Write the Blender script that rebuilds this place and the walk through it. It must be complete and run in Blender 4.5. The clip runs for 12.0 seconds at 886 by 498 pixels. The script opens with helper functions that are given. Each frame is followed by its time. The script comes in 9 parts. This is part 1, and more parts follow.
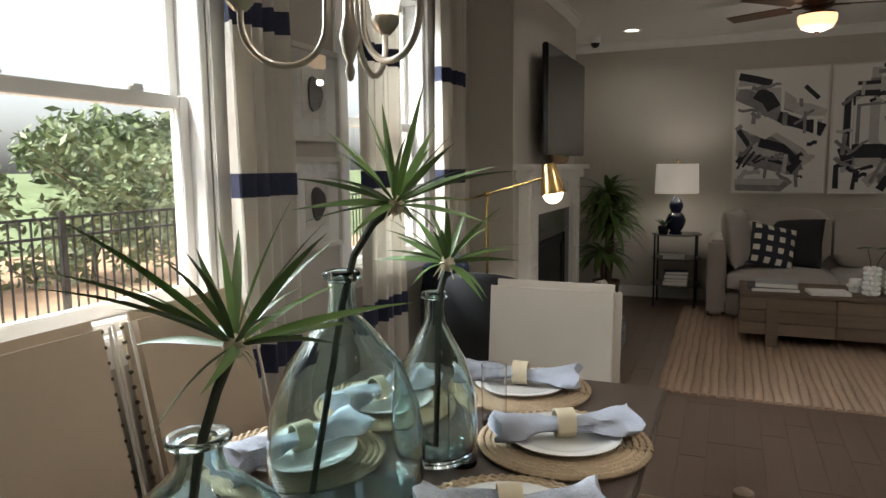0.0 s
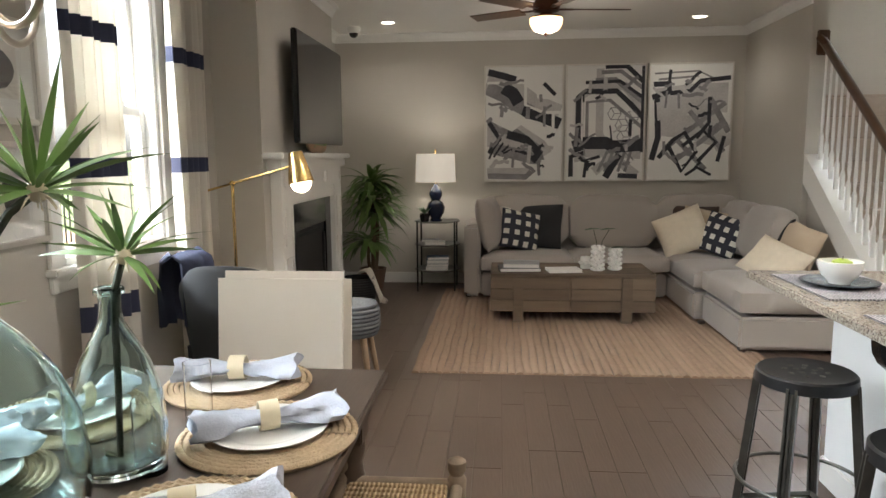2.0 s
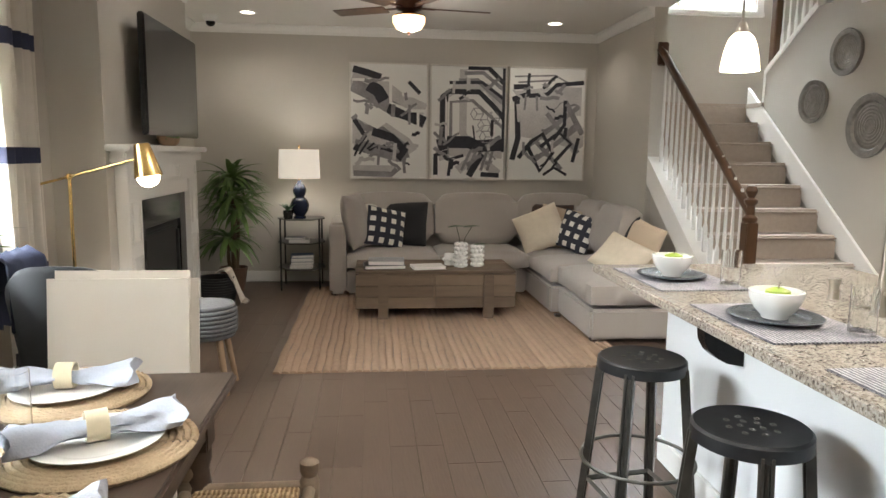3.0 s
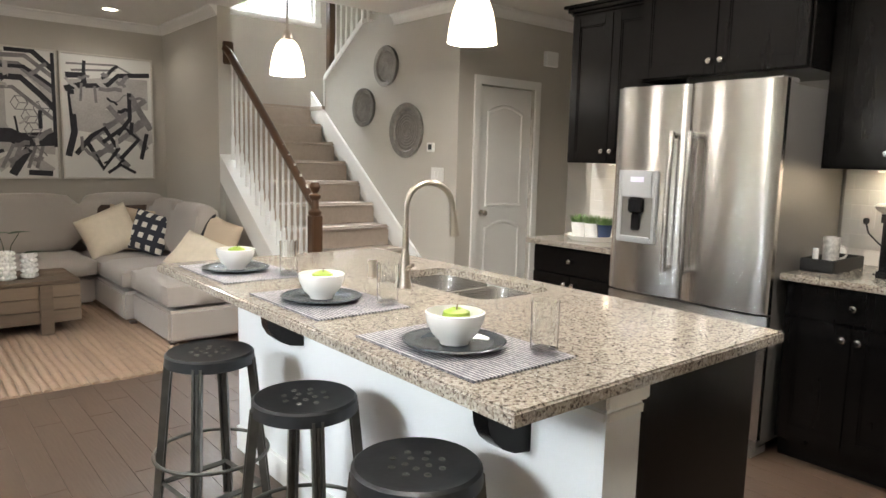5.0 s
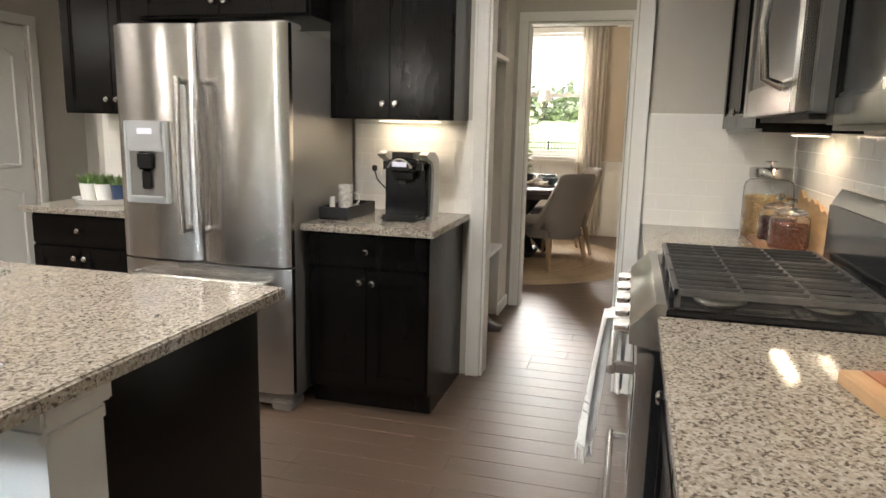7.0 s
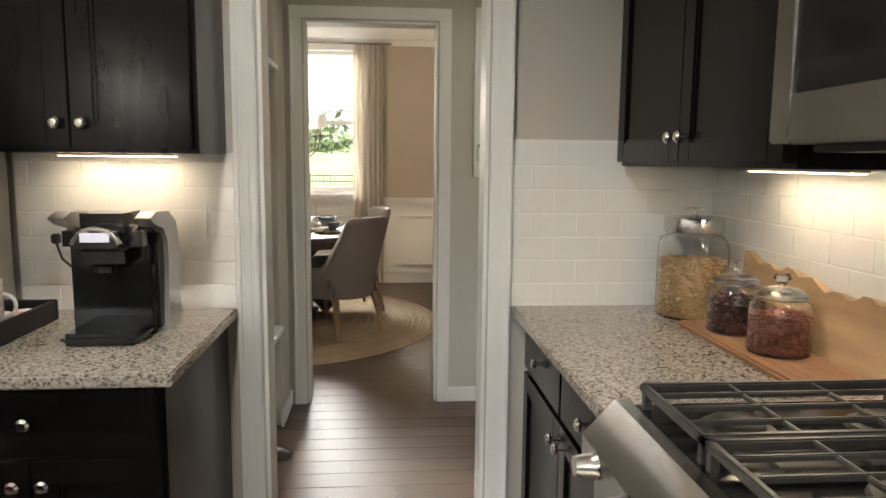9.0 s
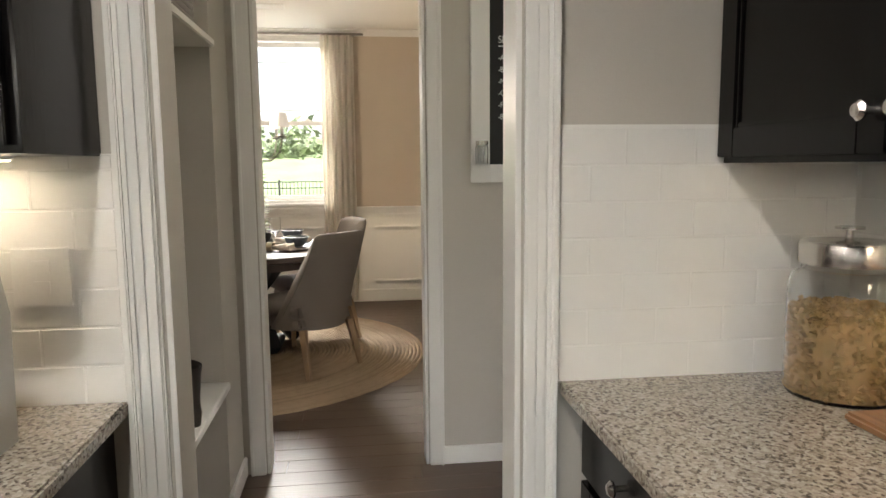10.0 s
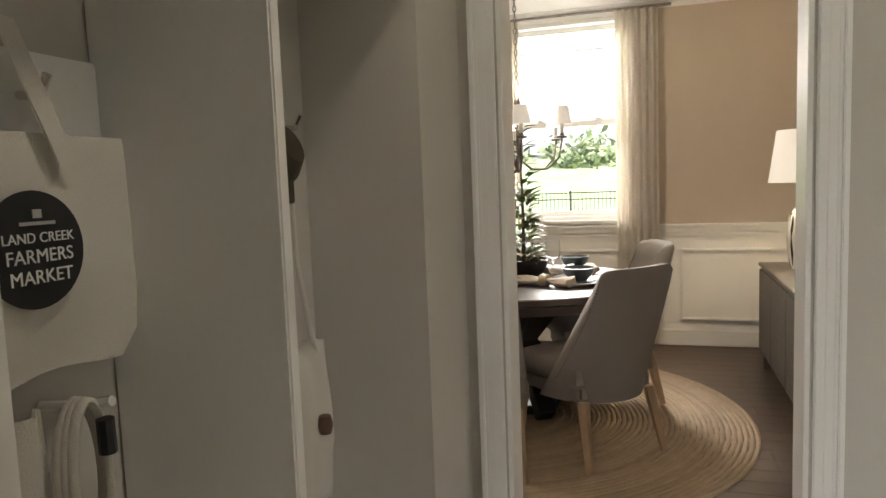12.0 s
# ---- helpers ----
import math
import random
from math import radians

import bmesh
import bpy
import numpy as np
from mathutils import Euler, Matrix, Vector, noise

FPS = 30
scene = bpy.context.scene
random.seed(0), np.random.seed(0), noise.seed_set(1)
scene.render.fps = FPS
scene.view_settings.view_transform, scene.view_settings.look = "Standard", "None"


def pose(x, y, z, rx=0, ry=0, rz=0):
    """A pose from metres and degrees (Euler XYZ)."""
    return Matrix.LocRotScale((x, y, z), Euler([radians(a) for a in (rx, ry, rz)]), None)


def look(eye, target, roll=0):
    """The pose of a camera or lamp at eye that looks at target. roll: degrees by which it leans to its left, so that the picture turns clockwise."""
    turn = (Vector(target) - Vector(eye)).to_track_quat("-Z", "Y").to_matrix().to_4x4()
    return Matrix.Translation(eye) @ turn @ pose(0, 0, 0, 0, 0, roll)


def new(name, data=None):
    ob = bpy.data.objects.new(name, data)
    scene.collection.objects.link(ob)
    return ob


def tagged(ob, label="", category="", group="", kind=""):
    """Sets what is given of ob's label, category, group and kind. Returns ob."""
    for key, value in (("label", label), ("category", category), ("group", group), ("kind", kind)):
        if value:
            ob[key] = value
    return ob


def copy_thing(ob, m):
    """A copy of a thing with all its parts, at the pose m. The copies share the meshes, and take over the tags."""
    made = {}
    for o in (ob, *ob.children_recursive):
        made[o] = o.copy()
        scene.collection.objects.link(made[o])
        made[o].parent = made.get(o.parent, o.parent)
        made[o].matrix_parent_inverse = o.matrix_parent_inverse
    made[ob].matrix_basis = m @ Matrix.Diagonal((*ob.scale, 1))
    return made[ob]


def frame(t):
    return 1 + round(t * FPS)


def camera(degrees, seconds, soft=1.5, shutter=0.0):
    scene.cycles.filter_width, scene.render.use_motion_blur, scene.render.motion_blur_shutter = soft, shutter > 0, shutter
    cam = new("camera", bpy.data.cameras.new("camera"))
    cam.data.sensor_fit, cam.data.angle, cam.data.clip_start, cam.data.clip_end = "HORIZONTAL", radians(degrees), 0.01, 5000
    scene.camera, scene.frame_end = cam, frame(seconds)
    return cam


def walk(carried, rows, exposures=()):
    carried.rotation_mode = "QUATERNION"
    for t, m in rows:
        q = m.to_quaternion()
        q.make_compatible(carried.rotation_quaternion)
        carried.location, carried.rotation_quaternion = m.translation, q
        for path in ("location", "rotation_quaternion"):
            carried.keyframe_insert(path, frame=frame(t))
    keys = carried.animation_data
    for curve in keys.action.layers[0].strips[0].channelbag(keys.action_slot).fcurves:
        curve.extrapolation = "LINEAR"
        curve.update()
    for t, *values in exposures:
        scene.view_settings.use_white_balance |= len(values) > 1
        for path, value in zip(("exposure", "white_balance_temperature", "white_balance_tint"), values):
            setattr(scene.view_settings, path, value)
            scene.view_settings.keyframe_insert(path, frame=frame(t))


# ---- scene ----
cam = camera(65.8, 12.0)
PATH = [
    (0, (1.579, 1.377, 1.401), (0.814, 3.21, 1.162), -0.6),
    (0.5, (1.614, 1.401, 1.393), (1.034, 3.3, 1.151), -0.9),
    (1, (1.658, 1.411, 1.392), (1.214, 3.344, 1.135), -0.9),
    (1.5, (1.722, 1.432, 1.388), (1.406, 3.388, 1.117), -0.7),
    (2, (1.766, 1.456, 1.384), (1.6, 3.431, 1.114), -0.4),
    (2.5, (1.8, 1.465, 1.379), (1.799, 3.446, 1.099), 0.0),
    (2.7, (1.81, 1.47, 1.378), (1.886, 3.449, 1.1), 0.4),
    (4.3, (1.848, 1.388, 1.383), (2.738, 3.159, 1.112), 0.7),
    (4.5, (1.861, 1.38, 1.381), (2.853, 3.096, 1.114), 1.0),
    (5, (1.891, 1.352, 1.375), (3.154, 2.881, 1.117), 1.4),
    (5.5, (1.896, 1.317, 1.369), (3.408, 2.601, 1.119), 1.7),
    (6, (1.885, 1.283, 1.358), (3.564, 2.324, 1.044), 1.0),
    (6.5, (2.001, 1.275, 1.343), (3.795, 2.071, 0.957), 0.8),
    (7, (2.25, 1.317, 1.349), (4.15, 1.833, 0.997), 1.3),
    (7.5, (2.538, 1.408, 1.339), (4.479, 1.734, 0.985), 1.4),
    (7.7, (2.667, 1.455, 1.349), (4.624, 1.687, 1.008), 0.9),
    (9.3, (3.828, 1.676, 1.363), (5.799, 1.456, 1.111), 0.3),
    (9.5, (3.991, 1.678, 1.353), (5.96, 1.433, 1.099), -0.0),
    (10, (4.391, 1.666, 1.355), (6.362, 1.428, 1.113), -0.5),
    (10.5, (4.787, 1.668, 1.361), (6.753, 1.424, 1.085), -0.8),
    (11, (5.145, 1.664, 1.371), (7.12, 1.5, 1.099), -2.7),
    (11.5, (5.467, 1.657, 1.368), (7.441, 1.905, 1.161), -2.7),
    (12, (5.636, 1.716, 1.347), (7.536, 2.312, 1.153), -2.2),
]
walk(cam, [(t, look(eye, target, roll)) for t, eye, target, roll in PATH], exposures=((0, 0.1), (0.5, 0.2), (1.0, 0.5), (1.7, 0.9), (2.5, 1.2), (5, 1.4), (7, 1.3), (9.5, 1.05), (10.0, 1.1), (10.5, 0.95), (11.0, 0.85), (11.5, 0.95), (12, 1.2)))

# ---- light ----
world = bpy.data.worlds.new("world")
scene.world = world
world.use_nodes = True
wn = world.node_tree.nodes
sky = wn.new("ShaderNodeTexSky")
sky.sky_type, sky.sun_disc = "NISHITA", False
sky.sun_elevation, sky.sun_rotation = radians(48), radians(200)
sky.air_density, sky.dust_density = 1.0, 4.0
haze = wn.new("ShaderNodeHueSaturation")
haze.inputs["Saturation"].default_value, haze.inputs["Value"].default_value = 0.3, 2.6
world.node_tree.links.new(sky.outputs[0], haze.inputs["Color"])
world.node_tree.links.new(haze.outputs[0], wn["Background"].inputs[0])
wn["Background"].inputs[1].default_value = 0.15


def lamp(name, kind, where, power, color=(1, 0.94, 0.87), **extra):
    data = bpy.data.lights.new(name, kind)
    data.energy, data.color = power, color
    ob = new(name, data)
    ob.matrix_world = where
    if kind == "AREA":
        data.shape = extra.get("shape", "RECTANGLE")
        data.size, data.size_y = extra.get("size", 0.1), extra.get("size_y", 0.1)
        data.spread = extra.get("spread", math.pi)
    elif kind == "SPOT":
        data.spot_size, data.spot_blend, data.shadow_soft_size = radians(extra.get("angle", 110)), 0.6, 0.05
    elif kind == "SUN":
        data.angle = radians(extra.get("angle", 1))
    else:
        data.shadow_soft_size = extra.get("size", 0.04)
    return ob


lamp("sun", "SUN", look((0, 0, 0), (0.25, 0.7, -0.82)), 5.0, (1, 0.96, 0.90), angle=12)
DAY = (0.86, 0.94, 1.0)
DAY_EAST = (1.0, 0.96, 0.90)
# sky light falling in through the windows
lamp("window_light", "AREA", look((-3.4, 3.55, 3.4), (2.6, 3.55, 1.0)), 540, DAY, size=4.6, size_y=1.3)
lamp("window_light", "AREA", look((14.0, 2.4, 3.6), (9.4, 2.4, 0.8)), 420, DAY_EAST, size=2.4, size_y=1.2)
lamp("window_light", "AREA", look((5.6, 9.6, 4.4), (5.5, 8.4, 2.6)), 460, DAY, size=1.2, size_y=0.8)

# ---- materials ----


def material(name, color, rough=0.5, metal=0.0, vary=0.1, scale=8.0, bump=0.0, bump_scale=60.0, fine=0.05, coat=0.0,
             stretch=(1, 1, 1), sheen=0.0, piece=0.0):
    """Two scales of noise on colour and roughness, with a fine bump."""
    m = bpy.data.materials.new(name)
    m.use_nodes = True
    t = m.node_tree
    n, link = t.nodes, t.links.new
    b = n["Principled BSDF"]
    b.inputs["Roughness"].default_value, b.inputs["Metallic"].default_value = rough, metal
    b.inputs["Coat Weight"].default_value = coat
    b.inputs["Sheen Weight"].default_value = sheen
    co = n.new("ShaderNodeTexCoord")
    mp = n.new("ShaderNodeMapping")
    mp.inputs["Scale"].default_value = stretch
    link(co.outputs["Object"], mp.inputs[0])
    big, small = n.new("ShaderNodeTexNoise"), n.new("ShaderNodeTexNoise")
    big.inputs["Scale"].default_value, small.inputs["Scale"].default_value = scale, bump_scale
    big.inputs["Detail"].default_value, small.inputs["Detail"].default_value = 5, 3
    link(mp.outputs[0], big.inputs[0]), link(mp.outputs[0], small.inputs[0])
    add = n.new("ShaderNodeMath")
    add.operation = "MULTIPLY_ADD"
    link(small.outputs[0], add.inputs[0])
    add.inputs[1].default_value = fine / max(vary, 0.01)
    link(big.outputs[0], add.inputs[2])
    last = add
    if piece:
        info = n.new("ShaderNodeObjectInfo")
        geo = n.new("ShaderNodeNewGeometry")
        both = n.new("ShaderNodeMath")
        both.operation = "ADD"
        link(info.outputs["Random"], both.inputs[0]), link(geo.outputs["Random Per Island"], both.inputs[1])
        fr = n.new("ShaderNodeMath")
        fr.operation = "FRACT"
        link(both.outputs[0], fr.inputs[0])
        pm = n.new("ShaderNodeMath")
        pm.operation = "MULTIPLY_ADD"
        link(fr.outputs[0], pm.inputs[0])
        pm.inputs[1].default_value = piece
        link(add.outputs[0], pm.inputs[2])
        last = pm
    ramp = n.new("ShaderNodeMapRange")
    lo, hi = 0.25, 0.75 + fine / max(vary, 0.01) + piece
    ramp.inputs["From Min"].default_value, ramp.inputs["From Max"].default_value = lo, hi
    link(last.outputs[0], ramp.inputs[0])
    mix = n.new("ShaderNodeMix")
    mix.data_type = "RGBA"
    mix.inputs[6].default_value = (*[min(1, c * (1 - vary)) for c in color], 1)
    mix.inputs[7].default_value = (*[min(1, c * (1 + vary)) for c in color], 1)
    link(ramp.outputs[0], mix.inputs[0])
    link(mix.outputs[2], b.inputs["Base Color"])
    if bump:
        bp = n.new("ShaderNodeBump")
        bp.inputs["Strength"].default_value, bp.inputs["Distance"].default_value = bump, 0.004
        link(small.outputs[0], bp.inputs["Height"])
        link(bp.outputs[0], b.inputs["Normal"])
    return m


def glow(name, color, strength):
    m = bpy.data.materials.new(name)
    m.use_nodes = True
    b = m.node_tree.nodes["Principled BSDF"]
    b.inputs["Base Color"].default_value = (0.9, 0.88, 0.82, 1)
    b.inputs["Emission Color"].default_value = (*color, 1)
    b.inputs["Emission Strength"].default_value = strength
    return m


def glass(name, color=(1, 1, 1), rough=0.0, ior=1.45):
    m = bpy.data.materials.new(name)
    m.use_nodes = True
    b = m.node_tree.nodes["Principled BSDF"]
    b.inputs["Base Color"].default_value = (*color, 1)
    b.inputs["Roughness"].default_value, b.inputs["IOR"].default_value = rough, ior
    b.inputs["Transmission Weight"].default_value = 1
    return m


def speckle(name):
    """Granite: grains of cream, grey, brown and black, polished."""
    m = material(name, (0.5, 0.45, 0.38), 0.08, vary=0.12, scale=3)
    t = m.node_tree
    n, link = t.nodes, t.links.new
    b = n["Principled BSDF"]
    co = n.new("ShaderNodeTexCoord")
    v1, v2 = n.new("ShaderNodeTexVoronoi"), n.new("ShaderNodeTexNoise")
    v1.inputs["Scale"].default_value, v2.inputs["Scale"].default_value = 165, 105
    v2.inputs["Detail"].default_value, v2.inputs["Roughness"].default_value = 6, 0.75
    link(co.outputs["Object"], v1.inputs[0]), link(co.outputs["Object"], v2.inputs[0])
    sep = n.new("ShaderNodeSeparateColor")
    link(v1.outputs["Color"], sep.inputs[0])
    mixv = n.new("ShaderNodeMath")
    mixv.operation = "MULTIPLY_ADD"
    link(sep.outputs[0], mixv.inputs[0])
    mixv.inputs[1].default_value = 0.45
    link(v2.outputs[0], mixv.inputs[2])
    r = n.new("ShaderNodeValToRGB")
    e = r.color_ramp.elements
    e[0].position, e[0].color = 0.46, (0.085, 0.073, 0.064, 1)
    e[1].position, e[1].color = 0.97, (0.44, 0.41, 0.36, 1)
    for p, c in ((0.53, (0.13, 0.105, 0.085, 1)), (0.58, (0.23, 0.195, 0.16, 1)), (0.68, (0.31, 0.27, 0.225, 1)), (0.80, (0.36, 0.32, 0.27, 1))):
        k = e.new(p)
        k.color = c
    link(mixv.outputs[0], r.inputs[0])
    link(r.outputs[0], b.inputs["Base Color"])
    return m


def woven(name, c1, c2, scale, rough=0.85, kind="wave", ring=False):
    """Braided or woven fibre: bands broken by strands."""
    m = material(name, c1, rough, vary=0.1, scale=5)
    t = m.node_tree
    n, link = t.nodes, t.links.new
    b = n["Principled BSDF"]
    co = n.new("ShaderNodeTexCoord")
    w, s = n.new("ShaderNodeTexWave"), n.new("ShaderNodeTexNoise")
    if ring:
        w.wave_type, w.rings_direction = "RINGS", "Z"
    else:
        w.bands_direction = "X"
    w.inputs["Scale"].default_value, w.inputs["Distortion"].default_value = scale, 2.0
    w.inputs["Detail"].default_value, w.inputs["Detail Scale"].default_value = 2, 3
    s.inputs["Scale"].default_value, s.inputs["Detail"].default_value = 45, 4
    link(co.outputs["Object"], w.inputs[0]), link(co.outputs["Object"], s.inputs[0])
    a = n.new("ShaderNodeMath")
    a.operation = "MULTIPLY"
    link(w.outputs[1], a.inputs[0]), link(s.outputs[0], a.inputs[1])
    mix = n.new("ShaderNodeMix")
    mix.data_type = "RGBA"
    mix.inputs[6].default_value, mix.inputs[7].default_value = (*c2, 1), (*c1, 1)
    st = n.new("ShaderNodeMapRange")
    st.inputs["From Min"].default_value, st.inputs["From Max"].default_value = 0.05, 0.5
    link(a.outputs[0], st.inputs[0])
    link(st.outputs[0], mix.inputs[0])
    link(mix.outputs[2], b.inputs["Base Color"])
    bp = n.new("ShaderNodeBump")
    bp.inputs["Strength"].default_value, bp.inputs["Distance"].default_value = 0.8, 0.006
    link(a.outputs[0], bp.inputs["Height"])
    link(bp.outputs[0], b.inputs["Normal"])
    return m


def checked(name, c1, c2, size, rough=0.9):
    m = material(name, c1, rough, vary=0.06, scale=30, bump=0.3, bump_scale=300)
    t = m.node_tree
    n, link = t.nodes, t.links.new
    co, ch = n.new("ShaderNodeTexCoord"), n.new("ShaderNodeTexBrick")
    link(co.outputs["Generated"], ch.inputs[0])
    ch.offset, ch.squash = 0, 1
    ch.inputs["Color1"].default_value, ch.inputs["Color2"].default_value, ch.inputs["Mortar"].default_value = (*c2, 1), (*c2, 1), (*c1, 1)
    ch.inputs["Scale"].default_value, ch.inputs["Mortar Size"].default_value = 1, size * 0.27
    ch.inputs["Brick Width"].default_value, ch.inputs["Row Height"].default_value = size, size
    link(ch.outputs[0], n["Principled BSDF"].inputs["Base Color"])
    return m


WALL = material("wall_paint", (0.50, 0.47, 0.42), 0.75, vary=0.03, scale=2, bump=0.08, bump_scale=220)
WALL_DINING = material("dining_paint", (0.52, 0.45, 0.37), 0.75, vary=0.03, scale=2, bump=0.08, bump_scale=220)
WHITE = material("white_trim", (0.80, 0.79, 0.76), 0.35, vary=0.03, scale=4, bump=0.05, bump_scale=120)
CEIL = material("ceiling_paint", (0.78, 0.76, 0.72), 0.85, vary=0.03, scale=3, bump=0.1, bump_scale=160)
PANEL = material("island_paint", (0.78, 0.79, 0.79), 0.5, vary=0.03, scale=3, bump=0.1, bump_scale=150)
PLANK = material("floor_wood", (0.096, 0.064, 0.045), 0.42, vary=0.26, scale=2.5, bump=0.25, bump_scale=14, fine=0.2, stretch=(7, 0.6, 1), piece=0.4)
GROUT = material("floor_gap", (0.10, 0.068, 0.048), 0.7)
ESPRESSO = material("espresso_cabinet", (0.006, 0.0055, 0.0055), 0.22, vary=0.25, scale=3, bump=0.04, bump_scale=30, stretch=(6, 6, 1))
ESPRESSO.node_tree.nodes["Principled BSDF"].inputs["Specular IOR Level"].default_value = 0.22
GRANITE = speckle("granite")
STEEL = material("brushed_steel", (0.58, 0.565, 0.545), 0.27, 1.0, vary=0.05, scale=2, bump=0.012, bump_scale=90, stretch=(1, 1, 6))
# brushed across: highlights draw out upright
sb_ = STEEL.node_tree
tan = sb_.nodes.new("ShaderNodeTangent")
tan.direction_type, tan.axis = "RADIAL", "Z"
sb_.links.new(tan.outputs[0], sb_.nodes["Principled BSDF"].inputs["Tangent"])
sb_.nodes["Principled BSDF"].inputs["Anisotropic"].default_value = 0.8
sb_.nodes["Principled BSDF"].inputs["Anisotropic Rotation"].default_value = 0.25
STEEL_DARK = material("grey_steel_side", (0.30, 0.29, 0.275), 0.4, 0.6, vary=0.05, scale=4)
CHROME = material("satin_nickel", (0.72, 0.70, 0.66), 0.18, 1.0, vary=0.03, scale=10)
BLACK = material("black_enamel", (0.012, 0.012, 0.013), 0.12, vary=0.2, scale=6)
BLACK_MATTE = material("black_iron", (0.022, 0.022, 0.023), 0.5, 0.3, vary=0.2, scale=20, bump=0.1, bump_scale=150)
GUNMETAL = material("gunmetal", (0.15, 0.145, 0.13), 0.36, 0.85, vary=0.25, scale=18, bump=0.06, bump_scale=90)
TILE = material("white_tile", (0.80, 0.79, 0.76), 0.10, vary=0.03, scale=6, bump=0.02, bump_scale=20, piece=0.15)
TILE_GROUT = material("tile_grout", (0.79, 0.78, 0.75), 0.6, vary=0.03, scale=20)
SOFA = material("sofa_fabric", (0.36, 0.325, 0.295), 0.95, vary=0.07, scale=3, bump=0.35, bump_scale=420, sheen=0.2)
CREAM = material("cream_fabric", (0.70, 0.65, 0.58), 0.95, vary=0.05, scale=3, bump=0.3, bump_scale=420)
TAN = material("tan_linen", (0.52, 0.42, 0.31), 0.95, vary=0.05, scale=3, bump=0.3, bump_scale=420)
GREYLINEN = material("grey_linen", (0.27, 0.245, 0.23), 0.95, vary=0.08, scale=3, bump=0.35, bump_scale=420)
CHARCOAL = material("charcoal_fabric", (0.022, 0.022, 0.024), 0.9, vary=0.15, scale=5, bump=0.3, bump_scale=380)
NAVY = material("navy_fabric", (0.035, 0.04, 0.075), 0.95, vary=0.15, scale=5, bump=0.3, bump_scale=300)
DARKTABLE = material("dark_stained_wood", (0.062, 0.042, 0.031), 0.33, vary=0.35, scale=3, bump=0.15, bump_scale=25, stretch=(9, 0.8, 9), fine=0.15)
RECLAIMED = material("reclaimed_wood", (0.14, 0.10, 0.068), 0.7, vary=0.45, scale=4, bump=0.5, bump_scale=40, stretch=(0.8, 8, 8), fine=0.2, piece=0.9)
PALEWOOD = material("pale_oak", (0.36, 0.25, 0.16), 0.55, vary=0.2, scale=4, bump=0.15, bump_scale=60, stretch=(8, 8, 0.8))
RAILWOOD = material("walnut_rail", (0.085, 0.045, 0.024), 0.3, vary=0.3, scale=6, stretch=(6, 1, 1))
CARPET = material("stair_carpet", (0.42, 0.35, 0.29), 1.0, vary=0.12, scale=30, bump=0.9, bump_scale=350, sheen=0.2)
JUTE = woven("jute_braid", (0.38, 0.30, 0.25), (0.215, 0.16, 0.13), 34)
JUTE_RING = woven("jute_ring", (0.44, 0.33, 0.215), (0.19, 0.13, 0.08), 9, ring=True)
CURTAIN = material("white_curtain", (0.76, 0.73, 0.68), 0.95, vary=0.04, scale=4, bump=0.25, bump_scale=350)
for cm_ in (CURTAIN,):
    t_ = cm_.node_tree
    tr, mx = t_.nodes.new("ShaderNodeBsdfTranslucent"), t_.nodes.new("ShaderNodeMixShader")
    tr.inputs["Color"].default_value = (0.82, 0.78, 0.70, 1)
    mx.inputs[0].default_value = 0.45
    t_.links.new(t_.nodes["Principled BSDF"].outputs[0], mx.inputs[1])
    t_.links.new(tr.outputs[0], mx.inputs[2])
    t_.links.new(mx.outputs[0], t_.nodes["Material Output"].inputs[0])
PAPER = material("white_paper", (0.74, 0.73, 0.70), 0.8, vary=0.04, scale=6)
INK = material("black_ink", (0.03, 0.03, 0.038), 0.8, vary=0.5, scale=14, fine=0.3)
INK_GREY = material("grey_ink_wash", (0.24, 0.23, 0.235), 0.85, vary=0.55, scale=9, fine=0.3)
INK_PALE = material("pale_ink_wash", (0.48, 0.46, 0.45), 0.85, vary=0.35, scale=7, fine=0.3)
BRASS = material("brass", (0.62, 0.43, 0.17), 0.25, 1.0, vary=0.06, scale=20)
GREEN = material("leaf_green", (0.11, 0.195, 0.05), 0.45, vary=0.4, scale=6, piece=0.5)
GREEN_DARK = material("leaf_dark", (0.03, 0.075, 0.022), 0.5, vary=0.4, scale=6, piece=0.5)
LIME = material("apple_green", (0.30, 0.42, 0.045), 0.35, vary=0.2, scale=12)
STEM = material("dark_stem", (0.035, 0.045, 0.025), 0.6, vary=0.3, scale=20)
BARK = material("bark", (0.13, 0.09, 0.06), 0.9, vary=0.3, scale=12, bump=0.6, bump_scale=40)
CERAMIC = material("white_ceramic", (0.80, 0.79, 0.76), 0.15, vary=0.02, scale=5)
SLATE_CERAMIC = material("slate_stoneware", (0.055, 0.065, 0.075), 0.2, vary=0.25, scale=12)
BLUE_CERAMIC = material("navy_glaze", (0.012, 0.018, 0.04), 0.08, vary=0.3, scale=8)
WINDOWGLASS = glass("window_glass", (0.98, 1, 0.99))
VASEGLASS = glass("recycled_glass", (0.80, 0.94, 0.925))
CLEARGLASS = glass("clear_glass", (0.99, 1, 1))
SCREEN = material("tv_screen", (0.012, 0.012, 0.014), 0.08, vary=0.02)
BULB = glow("warm_bulb", (1, 0.80, 0.55), 8)
SHADE = glow("lit_glass_shade", (1, 0.82, 0.58), 1.6)
LINEN_SHADE = glow("lit_linen_shade", (1, 0.90, 0.76), 0.18)
CANLIGHT = glow("can_light", (1, 0.88, 0.70), 6)

# ---- mesh tools ----


